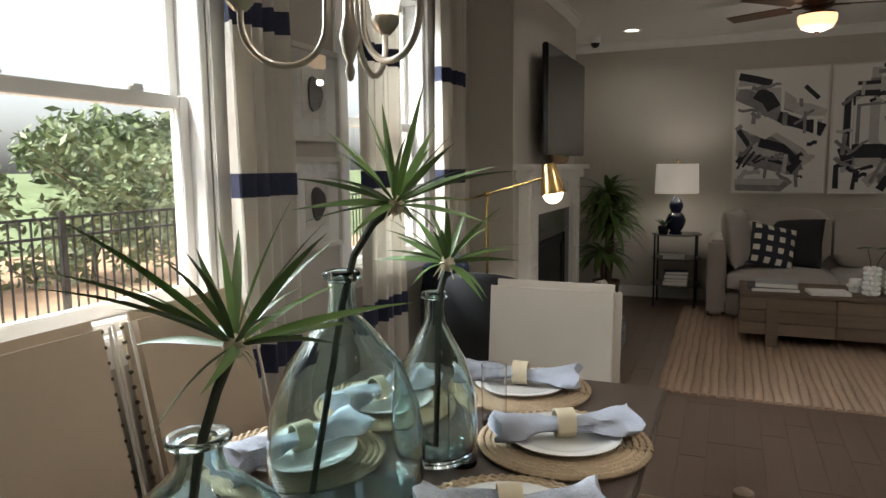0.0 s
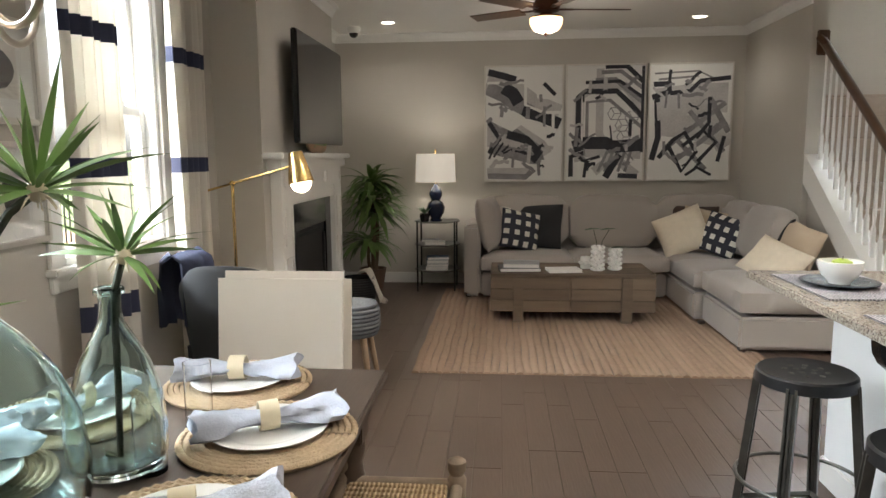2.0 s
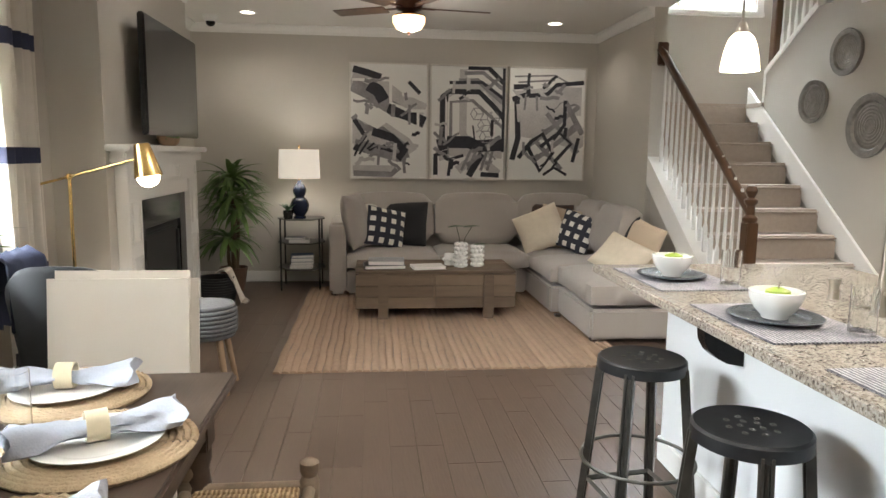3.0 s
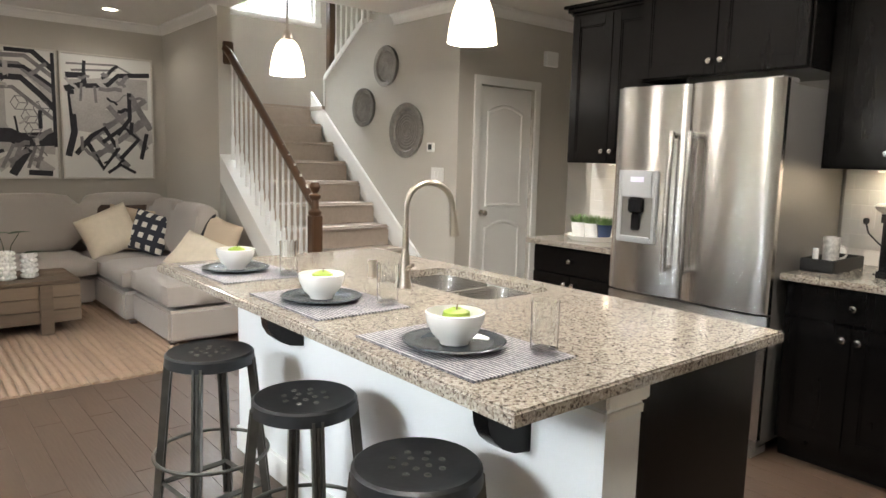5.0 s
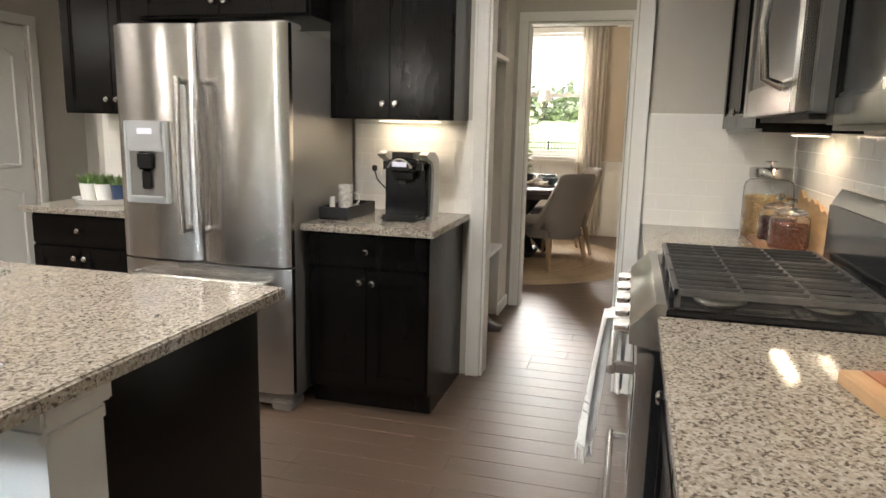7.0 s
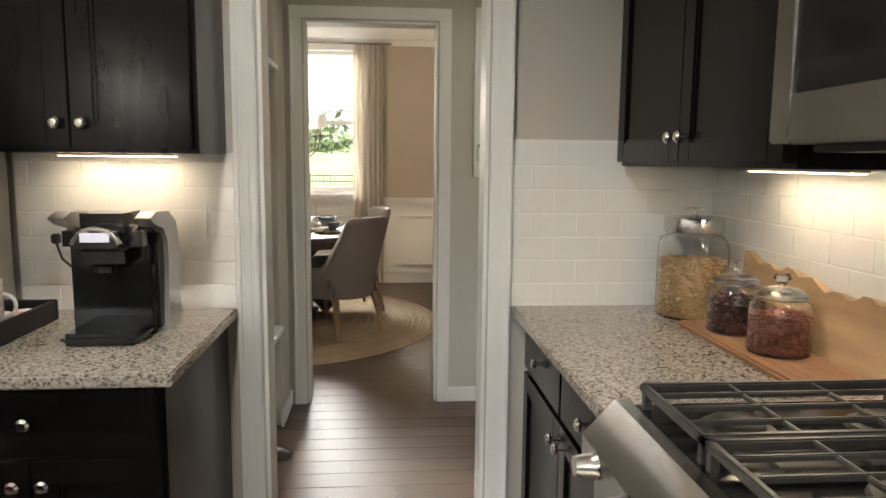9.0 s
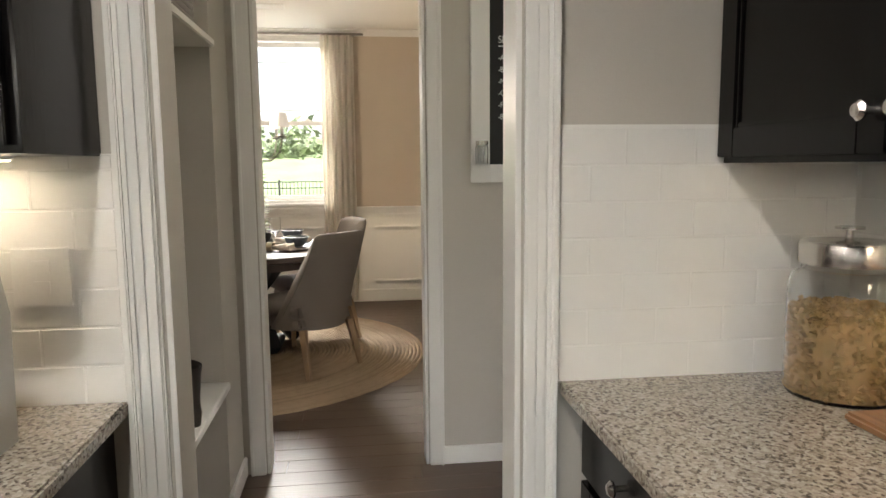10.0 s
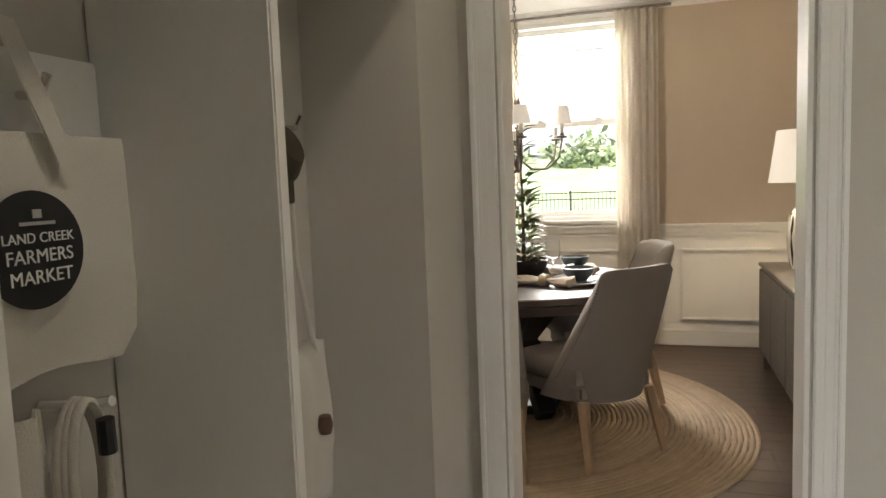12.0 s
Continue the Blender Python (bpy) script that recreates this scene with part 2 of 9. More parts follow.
def box(bm, x0, y0, z0, x1, y1, z1, bevel=0.0, seg=2, m=None):
    r = bmesh.ops.create_cube(bm, size=1)
    vs = r["verts"]
    bmesh.ops.transform(bm, matrix=Matrix.Translation(((x0 + x1) / 2, (y0 + y1) / 2, (z0 + z1) / 2)) @ Matrix.Diagonal((abs(x1 - x0), abs(y1 - y0), abs(z1 - z0), 1)), verts=vs)
    if bevel:
        es = list({e for v in vs for e in v.link_edges})
        out = bmesh.ops.bevel(bm, geom=es, offset=bevel, segments=seg, affect="EDGES", clamp_overlap=True)
        vs = list({v for f in out["faces"] for v in f.verts} | {v for v in vs if v.is_valid})
    if m is not None:
        bmesh.ops.transform(bm, matrix=m, verts=vs)
    return bm


def boxes(*rows, bevel=0.0):
    bm = bmesh.new()
    for r in rows:
        box(bm, *r, bevel=bevel)
    return bm


def lathe(bm, profile, seg=24, at=(0, 0, 0), closed=False):
    """Turn (r, z) pairs round z."""
    rings = []
    for r, z in profile:
        if r < 1e-5:
            rings.append([bm.verts.new((at[0], at[1], at[2] + z))])
        else:
            rings.append([bm.verts.new((at[0] + r * math.cos(a), at[1] + r * math.sin(a), at[2] + z)) for a in (2 * math.pi * i / seg for i in range(seg))])
    pairs = list(zip(rings, rings[1:])) + ([(rings[-1], rings[0])] if closed else [])
    for a, b in pairs:
        for i in range(seg):
            j = (i + 1) % seg
            if len(a) == 1 and len(b) == 1:
                continue
            if len(a) == 1:
                bm.faces.new((a[0], b[j], b[i]))
            elif len(b) == 1:
                bm.faces.new((a[i], a[j], b[0]))
            else:
                bm.faces.new((a[i], a[j], b[j], b[i]))
    return bm


def tube(bm, pts, r, seg=10, r_end=None, cap=True):
    """A round bar along points; r_end tapers it."""
    pts = [Vector(p) for p in pts]
    rings = []
    n = len(pts)
    side = None
    for i, p in enumerate(pts):
        d = (pts[min(i + 1, n - 1)] - pts[max(i - 1, 0)]).normalized()
        if side is None:
            side = d.cross(Vector((0, 0, 1)))
            if side.length < 1e-3:
                side = d.cross(Vector((1, 0, 0)))
        side = (side - d * side.dot(d)).normalized()
        up = d.cross(side)
        rr = r if r_end is None else r + (r_end - r) * i / (n - 1)
        rings.append([bm.verts.new(p + rr * (side * math.cos(a) + up * math.sin(a))) for a in (2 * math.pi * k / seg for k in range(seg))])
    for a, b in zip(rings, rings[1:]):
        for k in range(seg):
            bm.faces.new((a[k], a[(k + 1) % seg], b[(k + 1) % seg], b[k]))
    if cap:
        bm.faces.new(list(reversed(rings[0])))
        bm.faces.new(rings[-1])
    return bm


def arc(c, r, a0, a1, n=12, plane="xz"):
    out = []
    for i in range(n + 1):
        a = radians(a0 + (a1 - a0) * i / n)
        u, v = r * math.cos(a), r * math.sin(a)
        out.append((c[0] + u, c[1], c[2] + v) if plane == "xz" else (c[0], c[1] + u, c[2] + v) if plane == "yz" else (c[0] + u, c[1] + v, c[2]))
    return out


def cushion(bm, w, d, h, m=None, puff=0.5, n=9, seed=0, crumple=0.0):
    """A soft box: w along x, d along y, h along z, centred, thin at the seams when puff is high."""
    def sheet(sign):
        g = []
        for i in range(n):
            row = []
            for j in range(n):
                u, v = 2 * i / (n - 1) - 1, 2 * j / (n - 1) - 1
                k = (1 - abs(u) ** 3) * (1 - abs(v) ** 3)
                t = (1 - puff) + puff * k ** 0.55
                if abs(u) == 1 or abs(v) == 1:
                    t = (1 - puff) * 0.8
                pin = 1 - 0.05 * puff * (1 - abs(u * v)) * max(abs(u), abs(v))
                z = sign * h / 2 * t
                if crumple:
                    z += crumple * noise.noise(Vector((u * 2.2 + seed, v * 2.2, sign)))
                row.append(bm.verts.new((u * w / 2 * pin, v * d / 2 * pin, z)))
            g.append(row)
        for i in range(n - 1):
            for j in range(n - 1):
                q = (g[i][j], g[i + 1][j], g[i + 1][j + 1], g[i][j + 1])
                bm.faces.new(q if sign > 0 else tuple(reversed(q)))
        return g
    top, low = sheet(1), sheet(-1)
    ring = lambda g: [g[i][0] for i in range(n)] + [g[n - 1][j] for j in range(1, n)] + [g[i][n - 1] for i in range(n - 2, -1, -1)] + [g[0][j] for j in range(n - 2, 0, -1)]
    a, b = ring(top), ring(low)
    for i in range(len(a)):
        j = (i + 1) % len(a)
        bm.faces.new((b[i], b[j], a[j], a[i]))
    if m is not None:
        bmesh.ops.transform(bm, matrix=m, verts=[v for g in (top, low) for r in g for v in r])
    return bm


def leaf(bm, base, direction, length, width, droop=0.2, n=6, fold=0.15):
    """A narrow folded leaf that arches over."""
    d = Vector(direction).normalized()
    side = d.cross(Vector((0, 0, 1)))
    side = side.normalized() if side.length > 1e-3 else Vector((1, 0, 0))
    rows = []
    p = Vector(base)
    for i in range(n + 1):
        t = i / n
        w = width * (0.35 + 1.9 * t) if t < 0.3 else width * max(0.02, (1 - ((t - 0.3) / 0.7) ** 1.6))
        up = side.cross(d)
        rows.append((bm.verts.new(p - side * w / 2 + up * w * fold), bm.verts.new(p), bm.verts.new(p + side * w / 2 + up * w * fold)))
        d = (d + Vector((0, 0, -droop / n))).normalized()
        p = p + d * length / n
    for a, b in zip(rows, rows[1:]):
        bm.faces.new((a[0], a[1], b[1], b[0]))
        bm.faces.new((a[1], a[2], b[2], b[1]))
    return bm


def mesh_object(name, bm, mat, smooth=None):
    me = bpy.data.meshes.new(name)
    bmesh.ops.recalc_face_normals(bm, faces=bm.faces)
    if smooth:
        for f in bm.faces:
            f.smooth = True
        for e in bm.edges:
            if len(e.link_faces) == 2 and e.calc_face_angle(0) > radians(smooth):
                e.smooth = False
    bm.to_mesh(me)
    bm.free()
    me.materials.append(mat)
    return new(name, me)


def part(name, bm, mat, parent, label="", smooth=40):
    ob = mesh_object(name, bm, mat, smooth)
    ob.parent = parent
    if label:
        ob["label"] = label
    return ob


def thing(name, label, category, at=(0, 0, 0), rz=0, group=""):
    ob = new(name)
    ob.empty_display_size = 0.1
    ob.matrix_world = pose(*at, 0, 0, rz)
    return tagged(ob, label, category, group)


def single(name, bm, mat, label, category, at=(0, 0, 0), rz=0, group="", smooth=40):
    ob = mesh_object(name, bm, mat, smooth)
    ob.matrix_world = pose(*at, 0, 0, rz)
    return tagged(ob, label, category, group)


def structure(name, bm, mat, label, category, smooth=None):
    return tagged(mesh_object(name, bm, mat, smooth), label, category, kind="structure")


B = bmesh.new

# ---- the building ----
CZ = 2.66
CT = 0.895


def wall_along_y(name, x0, x1, y0, y1, z0, z1, mat=WALL, holes=(), label="greige painted plaster wall"):
    bm, y = B(), y0
    for a, b, lo, hi in sorted(holes):
        box(bm, x0, y, z0, x1, a, z1)
        if lo > z0:
            box(bm, x0, a, z0, x1, b, lo)
        if hi < z1:
            box(bm, x0, a, hi, x1, b, z1)
        y = b
    box(bm, x0, y, z0, x1, y1, z1)
    return structure(name, bm, mat, label, "wall")


def wall_along_x(name, y0, y1, x0, x1, z0, z1, mat=WALL, holes=(), label="greige painted plaster wall"):
    bm, x = B(), x0
    for a, b, lo, hi in sorted(holes):
        box(bm, x, y0, z0, a, y1, z1)
        if lo > z0:
            box(bm, a, y0, z0, b, y1, lo)
        if hi < z1:
            box(bm, a, y0, hi, b, y1, z1)
        x = b
    box(bm, x, y0, z0, x1, y1, z1)
    return structure(name, bm, mat, label, "wall")


W1, W2, W3 = (2.25, 3.185, 0.95, 2.30), (4.05, 4.92, 0.95, 2.30), (1.90, 2.86, 1.00, 2.575)
wall_along_y("wall_west", -0.14, 0, 0.44, 9.0, 0, CZ, holes=(W1, W2))
wall_along_x("wall_north", 8.86, 9.0, 0, 4.38, 0, CZ)
wall_along_y("wall_stair_stub", 4.26, 4.38, 7.38, 8.86, 0, CZ)
wall_along_x("wall_south", 0.44, 0.58, 0, 5.78, 0, CZ)
wall_along_y("wall_kitchen", 5.78, 5.90, 0.44, 4.48, 0, CZ, holes=((1.335, 2.052, 0, 2.10),))
wall_along_x("wall_hall", 4.36, 4.48, 5.9, 7.0, 0, CZ)
wall_along_y("wall_hall_end", 7.0, 7.12, 4.36, 5.81, 0, CZ)
wall_along_x("wall_closet", 5.69, 5.81, 5.72, 7.0, 0, CZ, holes=((5.84, 6.49, 0, 2.01),))
# stair side wall with a sloping top
bm = B()
prof = [(5.69, 0), (7.86, 0), (7.86, 2.18), (7.135, CZ), (5.69, CZ)]
a = [bm.verts.new((5.60, y, z)) for y, z in prof]
b = [bm.verts.new((5.72, y, z)) for y, z in prof]
bm.faces.new(a), bm.faces.new(list(reversed(b)))
for i in range(len(prof)):
    j = (i + 1) % len(prof)
    bm.faces.new((a[j], a[i], b[i], b[j]))
structure("wall_stair_side", bm, WALL, "greige plaster wall below the upper stair flight", "wall")
wall_along_x("wall_stair_north", 8.86, 9.0, 4.38, 6.92, 0, 4.4, holes=((5.05, 6.02, 2.95, 3.75),))
wall_along_y("wall_stair_east", 6.8, 6.92, 5.81, 8.86, 0, 4.4)
wall_along_y("wall_stair_upper_west", 4.26, 4.38, 6.6, 8.86, CZ + 0.1, 4.4)
wall_along_x("wall_stair_upper_south", 6.5, 6.6, 4.26, 6.8, CZ + 0.1, 4.4)
structure("ceiling_stairwell", boxes((4.26, 6.5, 4.4, 6.92, 9.0, 4.5)), CEIL, "white stairwell ceiling", "ceiling")
structure("ceiling", boxes((-0.14, 0.44, CZ, 4.38, 9.0, CZ + 0.1), (4.38, 0.44, CZ, 5.9, 6.6, CZ + 0.1), (5.9, 4.36, CZ, 7.12, 6.6, CZ + 0.1), (5.9, 0.0, CZ, 11.39, 4.36, CZ + 0.1)), CEIL, "smooth white painted ceiling", "ceiling")
# passage with the drop zone, and the dining room
wall_along_x("wall_passage_south", 0.1, 0.2, 5.9, 7.37, 0, CZ)
wall_along_x("wall_passage_back", 2.48, 2.58, 5.9, 7.37, 0, CZ)
structure("wall_passage_north", boxes((5.9, 2.2, 0, 5.98, 2.48, CZ), (7.05, 2.2, 0, 7.37, 2.48, CZ), (5.98, 2.2, 2.2, 7.05, 2.48, CZ)), WALL, "greige plaster wall round a built-in locker niche", "wall")
wall_along_y("wall_dining_west", 7.37, 7.49, 0.1, 4.36, 0, CZ, holes=((1.379, 2.098, 0, 2.10),))
wall_along_x("wall_dining_south", 0.46, 0.58, 7.49, 11.25, 0, CZ, WALL_DINING, label="warm beige plaster wall above white wainscot")
wall_along_y("wall_dining_east", 11.25, 11.39, 0.46, 4.36, 0, CZ, WALL_DINING, holes=(W3,), label="warm beige plaster wall above white wainscot")
wall_along_x("wall_dining_north", 4.24, 4.36, 7.49, 11.25, 0, CZ, WALL_DINING, label="warm beige plaster wall")
structure("floor", boxes((-0.14, 0.0, -0.12, 11.39, 9.0, -0.010)), GROUT, "dark subfloor under hardwood planks", "floor")

# ---- trim ----


def trim_run(name, rows, mat=WHITE, label="white painted wood trim", bevel=0.004):
    return structure(name, boxes(*rows, bevel=bevel), mat, label, "trim")


BB = 0.115
trim_run("baseboard_living", [(0.0, 0.58, 0, 0.016, 5.62, BB), (0.0, 7.5, 0, 0.016, 8.86, BB), (0.016, 8.844, 0, 4.26, 8.86, BB), (4.244, 7.38, 0, 4.26, 8.844, BB)])
trim_run("baseboard_hall", [(5.584, 5.69, 0, 5.6, 5.9, BB), (5.6, 5.674, 0, 5.76, 5.69, BB), (6.57, 5.674, 0, 7.0, 5.69, BB), (6.984, 4.48, 0, 7.0, 5.674, BB)])
trim_run("baseboard_passage", [(7.354, 0.2, 0, 7.37, 1.309, 0.084), (7.02, 2.184, 0, 7.37, 2.2, 0.084), (5.9, 2.184, 0, 5.98, 2.2, 0.084), (5.9, 0.2, 0, 5.916, 1.255, 0.084)])
trim_run("baseboard_dining", [(11.23, 0.58, 0, 11.247, 4.24, 0.10), (7.49, 0.583, 0, 11.23, 0.60, 0.10), (7.49, 2.17, 0, 7.506, 4.24, 0.10), (7.49, 0.60, 0, 7.506, 1.305, 0.10)])
trim_run("base_cap_dining", [(11.226, 0.6, 0.10, 11.247, 4.24, 0.125), (7.51, 0.583, 0.10, 11.226, 0.604, 0.125)], bevel=0.006)


def crown(name, runs, size=0.085):
    """Runs of (x0, y0, x1, y1) on wall faces with the side the room lies on."""
    bm = B()
    for x0, y0, x1, y1, nx, ny in runs:
        section = [(0, -size), (0.012, -size), (0.02, -size * 0.7), (size * 0.55, -size * 0.25), (size * 0.8, -0.012), (size * 0.8, -0.0005), (0, -0.0005)]
        ends = []
        for px, py in ((x0, y0), (x1, y1)):
            ends.append([bm.verts.new((px + nx * o, py + ny * o, CZ + z)) for o, z in section])
        k = len(section)
        for i in range(k):
            bm.faces.new((ends[0][i], ends[0][(i + 1) % k], ends[1][(i + 1) % k], ends[1][i]))
        bm.faces.new(ends[0]), bm.faces.new(list(reversed(ends[1])))
    return structure(name, bm, WHITE, "white crown moulding", "trim")


crown("crown_living", [(0, 8.86, 4.26, 8.86, 0, -1), (4.26, 8.86, 4.26, 7.38, -1, 0), (0.001, 0.58, 0.001, 5.62, 1, 0), (0.001, 7.5, 0.001, 8.8, 1, 0), (0.3, 5.62, 0.3, 7.5, 1, 0), (0.0, 5.62, 0.3, 5.62, 0, -1), (0.3, 7.5, 0, 7.5, 0, 1)])
crown("crown_hall", [(5.6, 5.69, 5.6, 6.6, -1, 0), (5.6, 5.69, 7.0, 5.69, 0, -1), (7.0, 5.69, 7.0, 4.48, -1, 0), (5.78, 4.48, 5.78, 0.58, -1, 0)])
crown("crown_dining", [(11.25, 0.58, 11.25, 4.24, -1, 0), (11.25, 0.58, 7.49, 0.58, 0, 1), (7.49, 0.58, 7.49, 4.24, 1, 0)], 0.06)


def casing_y(name, x, sx, y0, y1, top, w=0.088, t=0.02):
    """Fluted door casing on a wall face x, that stands out by sx, round an opening y0 to y1."""
    bm = B()
    for a, b in ((y0 - w, y0 - 0.006), (y1 + 0.006, y1 + w)):
        box(bm, x, a, 0, x + sx * t * 0.7, b, top + 0.006, 0.003)
        for i in range(3):
            c = a + (b - a) * (0.2 + 0.3 * i)
            box(bm, x + sx * t * 0.7, c - 0.010, 0, x + sx * t * 0.82, c + 0.010, top + 0.004, 0.003)
        o = (a, a + 0.014) if a < y0 else (b - 0.014, b)
        box(bm, x + sx * t * 0.7, o[0], 0, x + sx * t * 1.3, o[1], top + 0.006, 0.003)
    box(bm, x, y0 - w, top + 0.006, x + sx * t, y1 + w, top + w, 0.004)
    return structure(name, bm, WHITE, "white fluted door casing", "trim")


def casing_x(name, y, sy, x0, x1, top, w=0.075, t=0.02):
    bm = B()
    for a, b in ((x0 - w, x0 - 0.004), (x1 + 0.004, x1 + w)):
        box(bm, a, y, 0, b, y + sy * t, top + 0.004, 0.004)
    box(bm, x0 - w, y, top + 0.004, x1 + w, y + sy * t, top + w, 0.004)
    return structure(name, bm, WHITE, "white painted door casing", "trim")


casing_y("trim_opening_kitchen", 5.78, -1, 1.335, 2.052, 2.10, 0.076)
casing_y("trim_opening_dining", 7.37, -1, 1.379, 2.098, 2.10, 0.07)
casing_y("trim_opening_dining_inside", 7.49, 1, 1.379, 2.098, 2.10, 0.07)
rows = []
for xa, xb, ya, yb in ((5.776, 5.904, 1.335, 2.052), (7.366, 7.494, 1.379, 2.098)):
    rows += [(xa, ya, 0, xb, ya + 0.012, 2.10), (xa, yb - 0.012, 0, xb, yb, 2.10), (xa, ya + 0.012, 2.088, xb, yb - 0.012, 2.10)]
trim_run("trim_jambs", rows, bevel=0.002)
casing_x("trim_closet_door", 5.69, -1, 5.84, 6.49, 2.01)
# wainscot of the dining room
structure("wainscot", boxes((11.247, 0.58, 0, 11.25, 4.24, 0.90), (7.49, 0.58, 0, 11.247, 0.583, 0.90)), WHITE, "white painted wainscot panelling", "trim")
bm = B()
box(bm, 11.185, 0.585, 0.935, 11.25, 4.24, 0.958, 0.006), box(bm, 11.215, 0.585, 0.895, 11.25, 4.24, 0.935, 0.006), box(bm, 11.228, 0.585, 0.862, 11.247, 4.24, 0.885, 0.004)
box(bm, 7.49, 0.583, 0.895, 11.20, 0.62, 0.958, 0.006)
structure("chair_rail", bm, WHITE, "white moulded chair rail", "trim")
bm = B()
for y0, y1, z0, z1 in ((0.72, 1.53, 0.20, 0.765), (1.66, 1.86, 0.20, 0.765), (1.98, 2.78, 0.20, 0.765), (3.0, 4.1, 0.20, 0.765)):
    for r in ((y0, z0, y1, z0 + 0.025), (y0, z1 - 0.025, y1, z1), (y0, z0 + 0.025, y0 + 0.025, z1 - 0.025), (y1 - 0.025, z0 + 0.025, y1, z1 - 0.025)):
        box(bm, 11.217, r[0], r[1], 11.247, r[2], r[3], 0.008)
for x0, x1 in ((7.6, 8.5), (8.7, 9.6), (9.8, 11.0)):
    for r in ((x0, 0.20, x1, 0.225), (x0, 0.74, x1, 0.765), (x0, 0.225, x0 + 0.025, 0.74), (x1 - 0.025, 0.225, x1, 0.74)):
        box(bm, r[0], 0.583, r[1], r[2], 0.60, r[3], 0.005)
structure("panel_moulding", bm, WHITE, "white picture-frame moulding on the wainscot", "trim")


def sash_window(name, x_in, sx, hole, label):
    """A double-hung window in a wall along y; sx points from the room to the outside."""
    y0, y1, z0, z1 = hole
    root = new(name)
    tagged(root, label, "window", kind="structure")
    xo = x_in + sx * 0.14
    bm = B()
    for r in ((y0, z0, y0 + 0.03, z1), (y1 - 0.03, z0, y1, z1), (y0 + 0.03, z0, y1 - 0.03, z0 + 0.03), (y0 + 0.03, z1 - 0.03, y1 - 0.03, z1)):
        box(bm, x_in - sx * 0.002, r[0], r[1], xo, r[2], r[3], 0.003)
    part("window_frame", bm, WHITE, root)
    mid = (z0 + z1) / 2 - 0.01
    for nm, za, zb, xs in (("lower_sash", z0 + 0.03, mid + 0.02, 0.055), ("upper_sash", mid - 0.02, z1 - 0.03, 0.095)):
        bm = B()
        s = 0.042
        xa, xb = x_in + sx * xs, x_in + sx * (xs + 0.035)
        a, b = y0 + 0.03, y1 - 0.03
        for r in ((a, za, a + s, zb), (b - s, za, b, zb), (a + s, za, b - s, za + s), (a + s, zb - s, b - s, zb)):
            box(bm, min(xa, xb), r[0], r[1], max(xa, xb), r[2], r[3], 0.004)
        sash = part(nm, bm, WHITE, root)
        xm = (xa + xb) / 2
        pane = part("pane", boxes((xm - 0.002, a + s, za + s, xm + 0.002, b - s, zb - s)), WINDOWGLASS, sash)
        pane.visible_shadow = False
    for yy in (y0 + 0.25, y1 - 0.25):
        bm = B()
        box(bm, x_in + sx * 0.056 - 0.012, yy - 0.03, mid + 0.02, x_in + sx * 0.056 + 0.012, yy + 0.03, mid + 0.032, 0.004)
        box(bm, x_in + sx * 0.056 - 0.01, yy - 0.012, mid + 0.032, x_in + sx * 0.056 + 0.01, yy + 0.03, mid + 0.04, 0.003)
        part("sash_lock", bm, WHITE, root)
    bm = B()
    box(bm, x_in - sx * 0.05, y0 - 0.1, z0 - 0.03, x_in + sx * 0.05, y1 + 0.1, z0, 0.006)
    part("window_sill", bm, WHITE, root)
    bm = B()
    w = 0.085
    for r in ((y0 - w, z0, y0 - 0.002, z1), (y1 + 0.002, z0, y1 + w, z1), (y0 - w, z1, y1 + w, z1 + w), (y0 - w, z0 - 0.1, y1 + w, z0 - 0.03)):
        box(bm, min(x_in, x_in - sx * 0.018), r[0], r[1], max(x_in, x_in - sx * 0.018), r[2], r[3], 0.004)
    part("casing", bm, WHITE, root)
    return root


win1 = sash_window("window_1", 0, -1, W1, "white double-hung window looking on shrubs and fence")
win2 = sash_window("window_2", 0, -1, W2, "white double-hung window between striped curtains")
win3 = sash_window("window_3", 11.25, 1, W3, "white double-hung dining window over a lawn")
bm = B()
for z in (2.36, 1.90):
    box(bm, 11.355, 1.96, z - 0.006, 11.365, 2.80, z + 0.006)
for y in (2.05, 2.71):
    box(bm, 11.355, y - 0.006, 1.906, 11.365, y + 0.006, 2.354)
part("muntin_grid", bm, WHITE, win3)
# high window over the landing
root = tagged(new("window_4"), "white fixed window high over the stair landing", "window", kind="structure")
bm = B()
for r in ((5.05, 2.95, 5.09, 3.75), (5.98, 2.95, 6.02, 3.75), (5.09, 2.95, 5.98, 2.99), (5.09, 3.71, 5.98, 3.75)):
    box(bm, r[0], 8.88, r[1], r[2], 8.97, r[3], 0.003)
part("window_frame", bm, WHITE, root)
pn = part("pane", boxes((5.09, 8.93, 2.99, 5.98, 8.934, 3.71)), WINDOWGLASS, root)
pn.visible_shadow = False
part("window_sill", boxes((4.98, 8.80, 2.90, 6.09, 8.90, 2.948), bevel=0.006), WHITE, root)
part("casing", boxes((4.97, 8.845, 2.95, 5.048, 8.86, 3.82), (6.022, 8.845, 2.95, 6.10, 8.86, 3.82), (5.048, 8.845, 3.752, 6.022, 8.86, 3.82), bevel=0.003), WHITE, root)

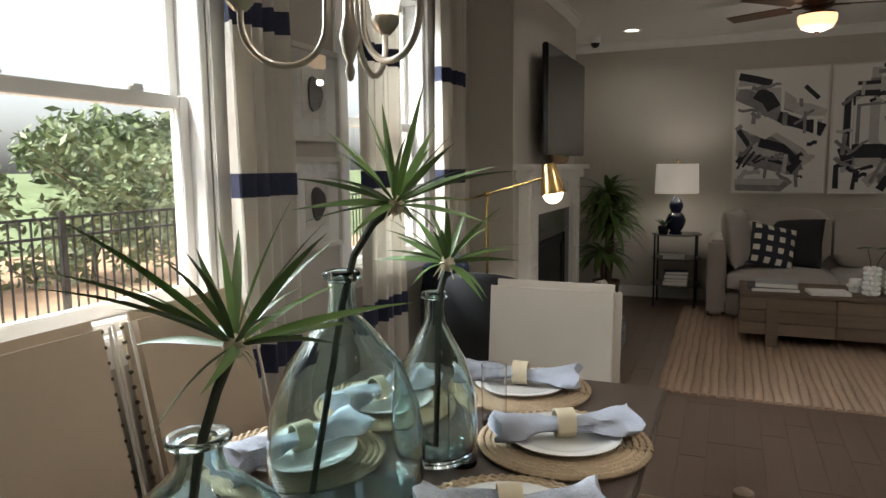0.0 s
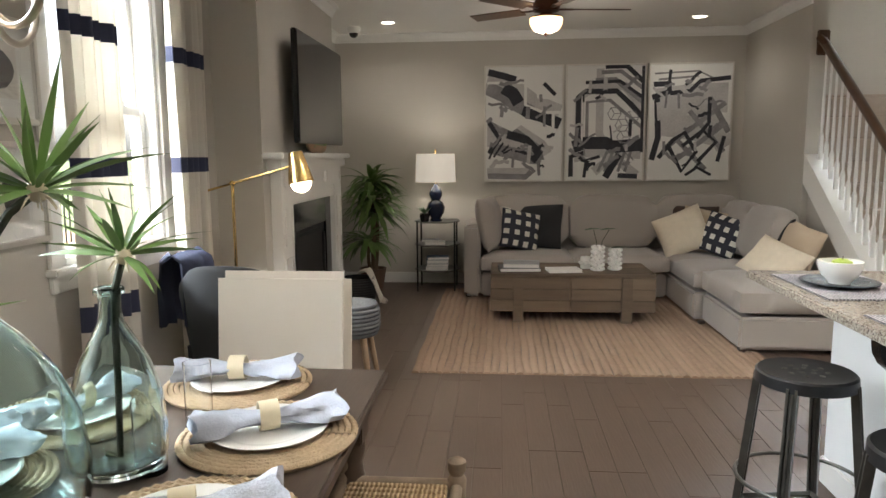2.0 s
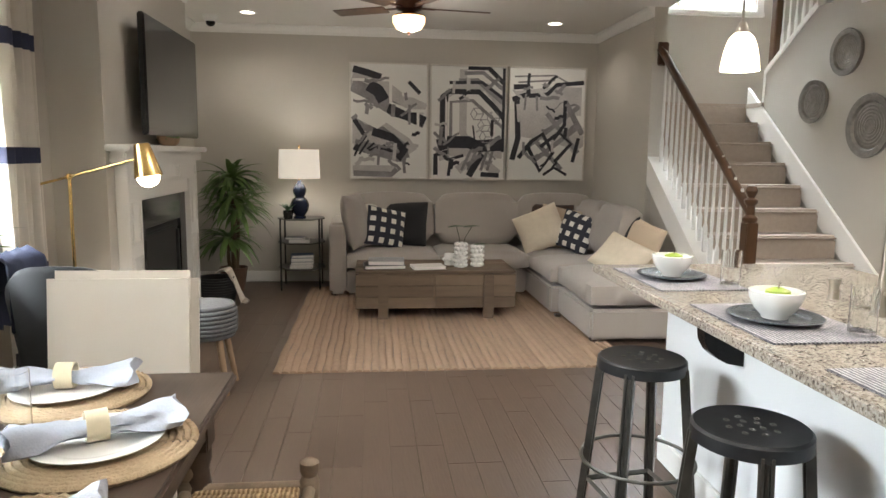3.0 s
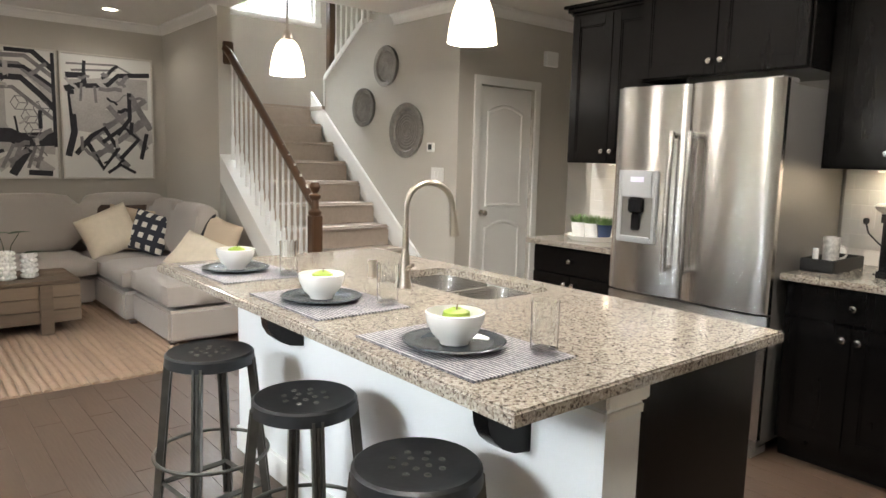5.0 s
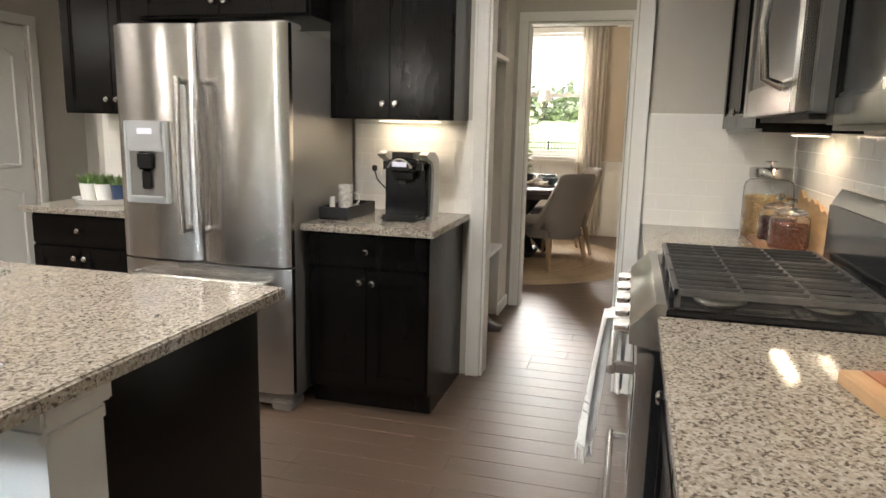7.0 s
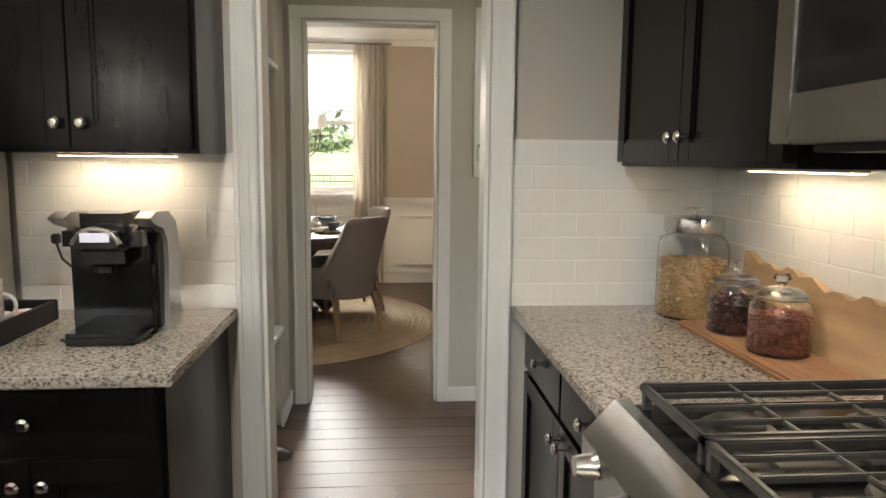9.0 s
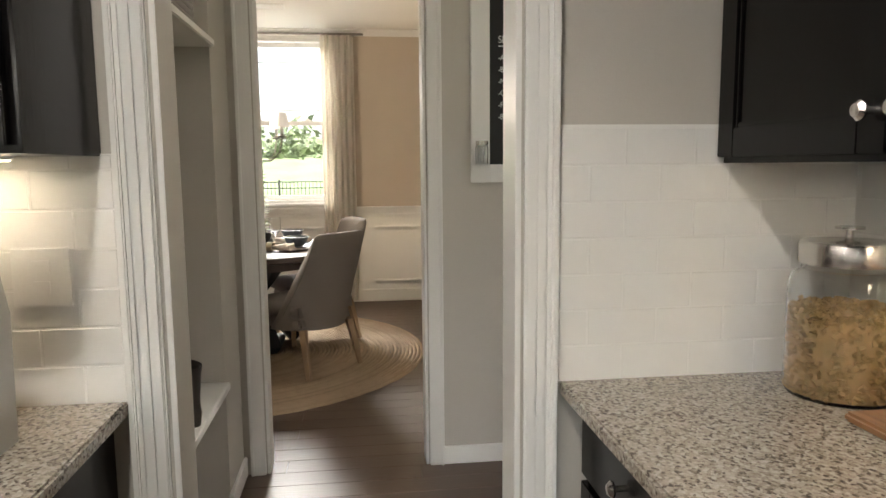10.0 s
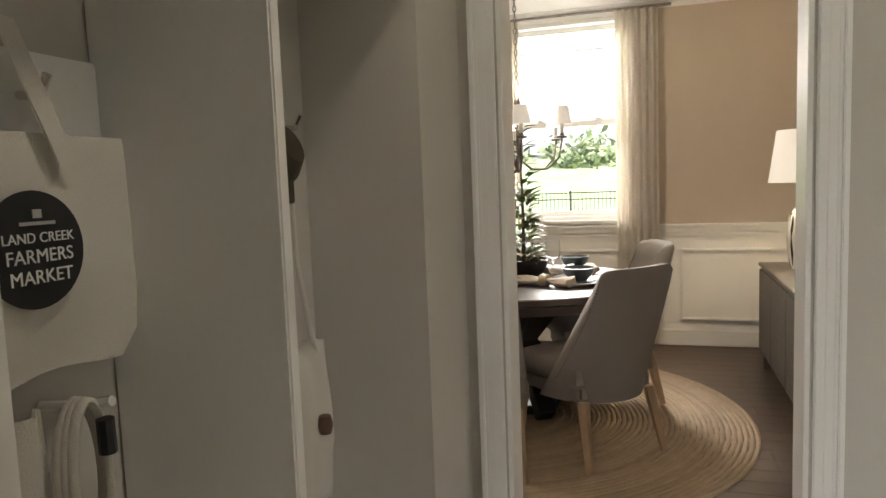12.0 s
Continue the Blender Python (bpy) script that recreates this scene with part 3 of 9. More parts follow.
# closet door, two arched-top panels
root = tagged(new("door_1"), "closed white two-panel closet door", "door", kind="structure")
bm = B()
box(bm, 5.845, 5.712, 0.01, 6.485, 5.745, 2.005, 0.003)
part("slab", bm, WHITE, root)
for z0, z1 in ((0.2, 0.86), (0.98, 1.86)):
    bm = B()
    x0, x1 = 5.945, 6.385
    pts = [(x0, z0), (x1, z0)] + [(x1 - (x1 - x0) * k / 8, z1 - 0.06 + 0.06 * math.sin(math.pi * k / 8)) for k in range(9)]
    n = len(pts)
    cx, cz = (x0 + x1) / 2, (z0 + z1) / 2
    rings = []
    for s, y in ((1.0, 5.711), (0.97, 5.700), (0.90, 5.700), (0.86, 5.709)):
        rings.append([bm.verts.new((cx + (x - cx) * s, y, cz + (z - cz) * (1 - (1 - s) * (x1 - x0) / (z1 - z0)))) for x, z in pts])
    for a, b in zip(rings, rings[1:]):
        for i in range(n):
            bm.faces.new((a[i], a[(i + 1) % n], b[(i + 1) % n], b[i]))
    bm.faces.new(rings[-1])
    part("panel", bm, WHITE, root)
bm = B()
lathe(bm, [(0.0, -0.065), (0.022, -0.062), (0.028, -0.05), (0.022, -0.035), (0.010, -0.03), (0.010, -0.008), (0.028, -0.006), (0.028, 0)], 16)
bmesh.ops.transform(bm, matrix=pose(5.905, 5.7115, 0.93, -90, 0, 0), verts=bm.verts)
part("door_knob", bm, CHROME, root, "satin nickel door knob")
for z in (0.25, 1.0, 1.8):
    part("hinge", boxes((6.478, 5.704, z - 0.045, 6.492, 5.712, z + 0.045), bevel=0.002), CHROME, root)

# chimney breast with the fireplace
structure("chimney_breast", boxes((0, 5.62, 0, 0.3, 7.5, CZ)), WALL, "greige plaster chimney breast", "wall")
fp = thing("fireplace", "white panelled mantel fireplace with a black firebox", "fireplace")
for y0, y1 in ((5.74, 5.98), (7.14, 7.38)):
    bm = B()
    box(bm, 0.3, y0, 0, 0.375, y1, 1.16, 0.004)
    for a, b in ((0.2, 0.72), (0.8, 1.06)):
        for r in ((y0 + 0.04, a, y1 - 0.04, a + 0.02), (y0 + 0.04, b - 0.02, y1 - 0.04, b), (y0 + 0.04, a, y0 + 0.06, b), (y1 - 0.06, a, y1 - 0.04, b)):
            box(bm, 0.375, r[0], r[1], 0.385, r[2], r[3], 0.003)
    box(bm, 0.3, y0 - 0.012, 0, 0.39, y1 + 0.012, 0.14, 0.004)
    part("pilaster", bm, WHITE, fp)
bm = B()
box(bm, 0.3, 5.74, 1.16, 0.375, 7.38, 1.30, 0.004)
for a, b in ((5.80, 6.26), (6.32, 6.80), (6.86, 7.32)):
    for r in ((a, 1.18, b, 1.195), (a, 1.265, b, 1.28), (a, 1.18, a + 0.015, 1.28), (b - 0.015, 1.18, b, 1.28)):
        box(bm, 0.375, r[0], r[1], 0.383, r[2], r[3], 0.003)
box(bm, 0.3, 5.98, 1.06, 0.36, 7.14, 1.16, 0.004)
part("frieze", bm, WHITE, fp)
bm = B()
box(bm, 0.3, 5.66, 1.30, 0.40, 7.45, 1.37, 0.01)
box(bm, 0.3, 5.60, 1.37, 0.44, 7.49, 1.41, 0.008)
part("mantel_shelf", bm, WHITE, fp)
bm = B()
box(bm, 0.3, 5.98, 0, 0.335, 6.14, 1.06, 0.002), box(bm, 0.3, 6.98, 0, 0.335, 7.14, 1.06, 0.002), box(bm, 0.3, 6.14, 0.86, 0.335, 6.98, 1.06, 0.002)
part("slate_surround", bm, BLACK, fp, "black polished stone surround")
bm = B()
box(bm, 0.302, 6.14, 0.04, 0.31, 6.98, 0.86)
firebox = part("firebox", bm, BLACK_MATTE, fp)
for z in (0.05, 0.80):
    for i in range(3):
        part("louvre", boxes((0.31, 6.16, z + 0.018 * i, 0.325, 6.96, z + 0.018 * i + 0.01), bevel=0.002), BLACK_MATTE, firebox)
for ya, yb in ((6.16, 6.19), (6.93, 6.96)):
    part("side_bar", boxes((0.31, ya, 0.12, 0.332, yb, 0.78), bevel=0.003), BLACK_MATTE, firebox)

# ---- stairs ----
RISE, RUN, Y1 = 0.191, 0.25, 5.87
st = tagged(new("stairs"), "carpeted stair flight with white stringers", "stairs", kind="structure")
for k in range(1, 11):
    bm = B()
    y = Y1 + (k - 1) * RUN
    box(bm, 4.44, y - 0.03, RISE * k - 0.045, 5.57, (y + RUN + 0.01) if k < 10 else 8.86, RISE * k, 0.02, 3)
    box(bm, 4.44, y, RISE * (k - 1), 5.57, y + 0.04, RISE * k - 0.045, 0.0)
    part("step" if k < 10 else "landing", bm, CARPET, st)
part("landing_extension", boxes((5.57, 7.87, RISE * 10 - 0.045, 6.8, 8.86, RISE * 10)), CARPET, st)
for k in range(1, 6):
    y = 7.80 - (k - 1) * RUN
    bm = B()
    box(bm, 5.73, y - RUN - 0.01, RISE * (10 + k) - 0.045, 6.79, y + 0.03, RISE * (10 + k), 0.02, 3)
    box(bm, 5.73, y - 0.04, RISE * (9 + k), 6.79, y, RISE * (10 + k) - 0.045)
    part("step", bm, CARPET, st)


def stringer(bm, x0, x1, y0, z0, y1, z1, h0, h1):
    a = [(y0, z0 - h0), (y0, z0 + h1), (y1, z1 + h1), (y1, z1 - h0)]
    va = [bm.verts.new((x0, y, z)) for y, z in a]
    vb = [bm.verts.new((x1, y, z)) for y, z in a]
    bm.faces.new(va), bm.faces.new(list(reversed(vb)))
    for i in range(4):
        bm.faces.new((va[(i + 1) % 4], va[i], vb[i], vb[(i + 1) % 4]))


TOPY = Y1 + 9 * RUN
bm = B()
stringer(bm, 5.572, 5.598, Y1 - 0.05, 0.10, TOPY, RISE * 10, 0.1, 0.16)
part("skirt_board", bm, WHITE, st)
bm = B()
stringer(bm, 4.262, 4.438, Y1 - 0.02, 0.19, 7.38, 0.19 + (7.36 - Y1) * RISE / RUN, 0.19, 0.05)
part("closed_stringer", bm, WHITE, st)
bm = B()
stringer(bm, 5.585, 5.735, 7.86, 2.2, 7.135, 2.68, 0.02, 0.03)
part("upper_cap", bm, WHITE, st)
part("wall_end_trim", boxes((5.588, 7.862, RISE * 10, 5.732, 7.885, 2.22), bevel=0.004), WHITE, st)
# closing wall under the stairs on the living room side
bm = B()
stringer(bm, 4.30, 4.40, Y1, 0.02, 7.38, 0.02 + (7.38 - Y1) * RISE / RUN, 0.02, 0.10)
va = [bm.verts.new((4.31, y, z)) for y, z in ((Y1, 0), (7.38, 0), (7.38, 1.15), (Y1, 0.02))]
bm.faces.new(va)
part("stair_side_panel", bm, WALL, st)
rail = thing("stair_railing", "white baluster stair railing with dark walnut handrail", "railing")
SL = RISE / RUN


def rail_z(y):
    return 1.10 + (y - 5.81) * 0.755


bm = B()
tube(bm, [(4.35, 5.81, 1.02), (4.35, 5.90, 1.085), (4.35, 7.30, rail_z(7.30)), (4.35, 7.37, rail_z(7.37))], 0.034, 12)
part("handrail", bm, RAILWOOD, rail)
bm = B()
tube(bm, [(4.35, 7.30, rail_z(7.30) + 0.01), (4.32, 7.372, rail_z(7.34) + 0.05)], 0.03, 10)
box(bm, 4.30, 7.362, rail_z(7.3) - 0.06, 4.40, 7.379, rail_z(7.3) + 0.14, 0.01)
part("rail_rosette", bm, RAILWOOD, rail)
bm = B()
box(bm, 4.308, 5.768, 0, 4.392, 5.852, 0.95, 0.006)
lathe(bm, [(0.042, 0.95), (0.05, 0.96), (0.05, 0.98), (0.03, 1.0), (0.028, 1.06), (0.045, 1.08), (0.045, 1.10), (0.02, 1.115), (0.03, 1.13), (0.042, 1.16), (0.03, 1.19), (0, 1.2)], 18, (4.35, 5.81, 0))
part("newel_post", bm, RAILWOOD, rail)
for i in range(15):
    y = 5.93 + i * 0.0975
    z0 = 0.24 + (y - Y1) * SL
    bm = B()
    box(bm, 4.336, y - 0.014, z0, 4.364, y + 0.014, z0 + 0.2, 0.003)
    lathe(bm, [(0.016, z0 + 0.2), (0.009, z0 + 0.23), (0.014, z0 + 0.3), (0.010, z0 + 0.6), (0.009, rail_z(y) - 0.02)], 10, (4.35, y, 0))
    part("baluster", bm, WHITE, rail)
rail2 = thing("upper_railing", "white balusters and dark newel on the upper flight", "railing")
bm = B()
box(bm, 5.62, 7.80, 2.22, 5.70, 7.88, 3.2, 0.006)
lathe(bm, [(0.04, 3.2), (0.05, 3.22), (0.03, 3.25), (0.042, 3.3), (0, 3.35)], 16, (5.66, 7.84, 0))
part("newel_post", bm, RAILWOOD, rail2)
bm = B()
tube(bm, [(5.66, 7.84, 3.1), (5.66, 7.0, 3.1 + 0.84 * 0.66)], 0.032, 12)
part("handrail", bm, RAILWOOD, rail2)
for i in range(8):
    y = 7.74 - i * 0.1
    bm = B()
    lathe(bm, [(0.015, 2.25 + (7.84 - y) * 0.62), (0.015, 2.45 + (7.84 - y) * 0.62), (0.009, 2.5 + (7.84 - y) * 0.62), (0.009, 3.09 + (7.84 - y) * 0.66)], 10, (5.66, y, 0))
    part("baluster", bm, WHITE, rail2)

# ---- outdoors ----
GRASS = material("lawn", (0.17, 0.22, 0.10), 0.95, vary=0.35, scale=0.5, bump=0.8, bump_scale=30)
FOLIAGE = material("garden_leaf", (0.16, 0.20, 0.10), 0.5, vary=0.5, scale=3, piece=0.8)
STRAW = material("pine_straw", (0.52, 0.34, 0.21), 0.95, vary=0.4, scale=3, bump=0.9, bump_scale=40, fine=0.25)
CONCRETE = material("pale_concrete", (0.52, 0.50, 0.47), 0.9, vary=0.1, scale=1.5, bump=0.2, bump_scale=60)
structure("ground", boxes((-400, -400, -0.6, 400, 400, -0.30)), GRASS, "lawn reaching to the horizon", "ground")
structure("mulch_bed", boxes((-11, -6, -0.297, -0.2, 16, -0.24)), STRAW, "pine straw mulch bed along the fence", "ground")
structure("driveway", boxes((12.5, -14, -0.297, 36, 22, -0.25)), CONCRETE, "pale concrete drive beyond the dining window", "pavement")
bm = B()
rows = []
for i in range(21):
    rows.append([bm.verts.new((30 + j * 5, -45 + i * 5, -0.4 + 3.2 * math.exp(-((j - 6) / 3.6) ** 2) * (0.8 + 0.2 * math.sin(i * 0.7)))) for j in range(14)])
for a, b in zip(rows, rows[1:]):
    for j in range(13):
        bm.faces.new((a[j], a[j + 1], b[j + 1], b[j]))
structure("hill", bm, GRASS, "green lawn rising to a low hill", "ground", smooth=60)


def fence(name, x, y0, y1, z, label, h=1.22):
    root = thing(name, label, "fence")
    n = int((y1 - y0) / 2.0)
    for i in range(n + 1):
        y = y0 + (y1 - y0) * i / n
        part("post", boxes((x - 0.03, y - 0.03, z, x + 0.03, y + 0.03, z + h + 0.06), bevel=0.004), BLACK_MATTE, root)
    for zz in (0.12, h - 0.2, h - 0.02):
        part("rail", boxes((x - 0.014, y0, z + zz, x + 0.014, y1, z + zz + 0.028)), BLACK_MATTE, root)
    k = int((y1 - y0) / 0.11)
    for i in range(k):
        y = y0 + 0.055 + i * 0.11
        part("picket", boxes((x - 0.008, y - 0.008, z + 0.05, x + 0.008, y + 0.008, z + h)), BLACK_MATTE, root, smooth=None)


fence("metal_fence", -4.3, 2.0, 14.0, -0.26, "black metal picket fence behind the mulch bed")
fence("far_fence", 25.0, 0.0, 12.0, -0.30, "black metal fence across the far lawn")


def shrub(name, x, y, z, h, r, seed, label, leaves=900, mat=FOLIAGE, size=0.09):
    rng = random.Random(seed)
    root = thing(name, label, "tree" if h > 3 else "shrub", (x, y, z))
    bm = B()
    tube(bm, [(0, 0, 0), (0.03, 0.02, h * 0.35), (0, 0.05, h * 0.75)], 0.03 + h * 0.012, 8, 0.01)
    for i in range(7):
        a = rng.random() * 6.28
        tube(bm, [(0, 0.02, h * (0.15 + 0.08 * i)), (r * 0.4 * math.cos(a), r * 0.4 * math.sin(a), h * (0.3 + 0.08 * i)), (r * 0.75 * math.cos(a), r * 0.75 * math.sin(a), h * (0.36 + 0.085 * i))], 0.02, 6, 0.005)
    part("trunk", bm, BARK, root)
    clumps = [(rng.uniform(-0.75, 0.75) * r, rng.uniform(-0.75, 0.75) * r, h * rng.uniform(0.12, 0.92), rng.uniform(0.22, 0.45) * r) for _ in range(26)]
    verts, faces = [], []
    for i in range(leaves):
        cx, cy, cz, cr = clumps[rng.randrange(len(clumps))]
        shrink = 1.0 - 0.55 * max(0, cz / h - 0.4)
        d = Vector((rng.gauss(0, 1), rng.gauss(0, 1), rng.gauss(0, 1))).normalized() * cr * rng.random() ** 0.4
        p = Vector((cx * shrink, cy * shrink, cz)) + d
        u = Vector((rng.gauss(0, 1), rng.gauss(0, 1), rng.gauss(0, 0.6))).normalized()
        v = u.cross(Vector((rng.gauss(0, 1), rng.gauss(0, 1), rng.gauss(0, 1)))).normalized()
        s = size * rng.uniform(0.6, 1.3)
        b0 = len(verts)
        verts += [p - u * s, p + v * s * 0.4, p + u * s, p - v * s * 0.4]
        faces.append((b0, b0 + 1, b0 + 2, b0 + 3))
    me = bpy.data.meshes.new("crown")
    me.from_pydata(verts, [], faces)
    me.materials.append(mat)
    cr = new("crown", me)
    cr.parent = root
    return root


shrub("shrub", -7.2, 5.2, -0.28, 2.5, 1.0, 1, "leafy evergreen shrub in pine straw", 2600)
shrub("shrub", -8.0, 7.2, -0.28, 2.7, 1.0, 6, "tall leafy shrub behind the fence", 1900)
shrub("shrub", -7.0, 8.6, -0.28, 2.3, 1.0, 2, "rounded leafy shrub with pale new growth", 2400)
shrub("tree", -9.6, 3.6, -0.28, 4.2, 1.7, 3, "tall dark evergreen tree behind the fence", 4200, GREEN_DARK, 0.12)
shrub("shrub", -8.5, 11.5, -0.28, 2.2, 1.1, 4, "leafy evergreen shrub in pine straw", 1600)
shrub("shrub", -6.6, 2.2, -0.28, 1.5, 0.9, 5, "low leafy shrub by the fence", 1500)
for i in range(9):
    shrub("tree", -60 - 6 * (i % 3), -30 + i * 14, -0.3, 7 + (i % 3), 6.0, 20 + i, "distant leafy tree at the lawn's edge", 1500, FOLIAGE, 0.8)
for i in range(7):
    shrub("tree", 52 + 5 * (i % 2), -6 + i * 6, 0.6 + 0.5 * (i % 2), 1.9 + 0.4 * (i % 3), 2.2, 40 + i, "young leafy tree on the lawn hill", 900, FOLIAGE, 0.35)
for i in range(5):
    shrub("tree", 100, -20 + i * 16, -0.3, 6, 7, 60 + i, "distant leafy tree on the hill", 1400, FOLIAGE, 0.9)
shrub("tree", 5.6, 14.0, -0.3, 6.5, 2.6, 80, "leafy tree outside the landing window", 2600, FOLIAGE, 0.16)

# ================ breakfast nook ================


def striped_curtain(y0, y1, seed, label, stripes, xc=0.10, top=2.50, bottom=0.02, tilt=0.0):
    root = thing("curtain", label, "curtain", group="striped curtains")
    rng = random.Random(seed)
    ph = rng.random() * 6
    w = y1 - y0
    n, folds = 72, max(4, w / 0.075)

    def sheet(za, zb):
        bm = B()
        rows = []
        k = max(2, int((zb - za) / 0.12) + 1)
        for i in range(k + 1):
            z = za + (zb - za) * i / k
            spread = 0.92 + 0.08 * (1 - (z - bottom) / (top - bottom))
            row = []
            for j in range(n + 1):
                u = j / n
                deep = 0.026 * math.sin(u * folds * 6.283 + ph) + 0.012 * math.sin(u * folds * 2.9 + z * 1.3 + ph)
                row.append(bm.verts.new((xc + deep, (y0 + y1) / 2 + (u - 0.5) * w * spread + 0.008 * math.sin(u * 20 + z * 2), z)))
            rows.append(row)
        back = [[bm.verts.new((v.co.x - 0.004, v.co.y, v.co.z)) for v in r] for r in rows]
        for a, b in zip(rows, rows[1:]):
            for j in range(n):
                bm.faces.new((a[j], a[j + 1], b[j + 1], b[j]))
        for a, b in zip(back, back[1:]):
            for j in range(n):
                bm.faces.new((a[j + 1], a[j], b[j], b[j + 1]))
        return bm
    cuts = sorted([bottom, top] + [z for s in stripes for z in s])
    for za, zb in zip(cuts, cuts[1:]):
        navy = any(abs(za - s[0]) < 1e-6 for s in stripes)
        part("stripe" if navy else "cloth", sheet(za, zb), NAVY if navy else CURTAIN, root, "navy band" if navy else "", smooth=80)
    return root


STR = ((0.685, 0.79), (1.305, 1.385), (1.865, 1.945))
striped_curtain(3.16, 3.52, 1, "white curtain with navy bands beside the window", STR)
striped_curtain(4.00, 4.42, 2, "white curtain with navy bands beside the window", STR)
striped_curtain(4.88, 5.26, 3, "white curtain with navy bands by the chimney breast", STR)
striped_curtain(1.86, 2.2, 4, "white curtain with navy bands beside the window", STR)
for y0, y1 in ((1.75, 3.6), (3.92, 5.34)):
    r = thing("curtain_rod", "thin dark metal curtain rod above the window", "curtain rod")
    bm = B()
    tube(bm, [(0.10, y0, 2.52), (0.10, y1, 2.52)], 0.012, 10)
    part("rod", bm, BLACK_MATTE, r)
    for y in (y0 + 0.12, y1 - 0.12):
        bm = B()
        tube(bm, [(0.0, y, 2.52), (0.10, y, 2.52)], 0.008, 8)
        part("bracket", bm, BLACK_MATTE, r)

FRAMEWHITE = material("silver_white_frame", (0.66, 0.63, 0.58), 0.35, 0.3, vary=0.08, scale=12)
AGATE = material("agate_slice", (0.05, 0.045, 0.045), 0.3, vary=0.6, scale=40, fine=0.3)
for z in (1.068, 1.507):
    f = thing("framed_agate", "silver framed agate slice behind glass on the wall", "picture", (0.0, 3.785, z), group="framed agates")
    f.scale = (1, 0.88, 0.90)
    bm = B()
    for r in ((-0.215, 0, -0.19, 0.42), (0.19, 0, 0.215, 0.42), (-0.19, 0, 0.19, 0.025), (-0.19, 0.395, 0.19, 0.42)):
        box(bm, 0.002, r[0], r[1], 0.03, r[2], r[3], 0.004)
    part("frame", bm, FRAMEWHITE, f)
    part("mat_board", boxes((0.002, -0.19, 0.025, 0.012, 0.19, 0.395)), PAPER, f)
    part("inner_mat", boxes((0.012, -0.095, 0.10, 0.015, 0.095, 0.32), bevel=0.001), FRAMEWHITE, f)
    bm = B()
    rng = random.Random(int(z * 10))
    pts = []
    for i in range(20):
        a = i / 20 * 6.283
        k = 1 + 0.12 * math.sin(3 * a + z) + 0.05 * rng.random()
        pts.append((0.055 * k * math.cos(a), 0.072 * k * math.sin(a)))
    fr = [bm.verts.new((0.024, y, 0.21 + zz)) for y, zz in pts]
    bk = [bm.verts.new((0.015, y, 0.21 + zz)) for y, zz in pts]
    bm.faces.new(fr)
    for i in range(20):
        bm.faces.new((fr[i], bk[i], bk[(i + 1) % 20], fr[(i + 1) % 20]))
    part("agate", bm, AGATE, f)
    p = part("glass", boxes((0.026, -0.19, 0.025, 0.028, 0.19, 0.395)), CLEARGLASS, f)
    p.visible_shadow = False

# trestle dining table
TZ = 0.745
T = thing("dining_table", "dark stained wooden farmhouse dining table set for a meal", "table")
part("tabletop", boxes((0.50, 1.80, TZ - 0.03, 1.43, 3.44, TZ), bevel=0.008), DARKTABLE, T)
bm = B()
box(bm, 0.515, 1.815, TZ - 0.055, 1.415, 3.425, TZ - 0.03, 0.008)
part("moulded_edge", bm, DARKTABLE, T)
for r in ((0.56, 1.86, 0.585, 3.38), (1.345, 1.86, 1.37, 3.38), (0.585, 1.86, 1.345, 1.885), (0.585, 3.355, 1.345, 3.38)):
    part("apron", boxes((r[0], r[1], TZ - 0.15, r[2], r[3], TZ - 0.055), bevel=0.003), DARKTABLE, T)
for x in (0.60, 1.33):
    for y in (1.90, 3.34):
        bm = B()
        box(bm, x - 0.045, y - 0.045, 0.56, x + 0.045, y + 0.045, TZ - 0.056, 0.004)
        lathe(bm, [(0.0, 0), (0.03, 0), (0.034, 0.03), (0.026, 0.06), (0.036, 0.2), (0.046, 0.42), (0.036, 0.5), (0.045, 0.53), (0.045, 0.56)], 20, (x, y, 0))
        part("leg", bm, DARKTABLE, T)

# bench with a woven seat
RUSH = woven("rush_seat", (0.46, 0.33, 0.19), (0.22, 0.14, 0.07), 24)
BENCHWOOD = material("weathered_bench_wood", (0.22, 0.165, 0.115), 0.6, vary=0.35, scale=5, bump=0.3, bump_scale=50, stretch=(6, 1, 6))
bn = thing("bench", "weathered wooden bench with a woven rush seat", "bench")
for i in range(40):
    y = 2.16 + i * 0.0288
    bm = B()
    box(bm, 1.33, y, 0.425, 1.62, y + 0.026, 0.45, 0.006, 1)
    part("rush_strand", bm, RUSH, bn)
for y in (2.12, 3.32):
    for x in (1.31, 1.645):
        bm = B()
        lathe(bm, [(0.0, 0), (0.018, 0), (0.022, 0.1), (0.026, 0.42), (0.028, 0.46), (0.020, 0.475), (0.027, 0.49), (0.027, 0.515), (0.012, 0.525), (0, 0.525)], 16, (x, y, 0))
        part("post", bm, BENCHWOOD, bn)
    bm = B()
    tube(bm, [(1.31, y, 0.44), (1.645, y, 0.44)], 0.019, 12)
    part("end_rail", bm, BENCHWOOD, bn)
    bm = B()
    tube(bm, [(1.31, y, 0.18), (1.645, y, 0.18)], 0.013, 10)
    part("stretcher", bm, BENCHWOOD, bn)
for x in (1.31, 1.645):
    bm = B()
    tube(bm, [(x, 2.12, 0.44), (x, 3.32, 0.44)], 0.017, 12)
    part("side_rail", bm, BENCHWOOD, bn)


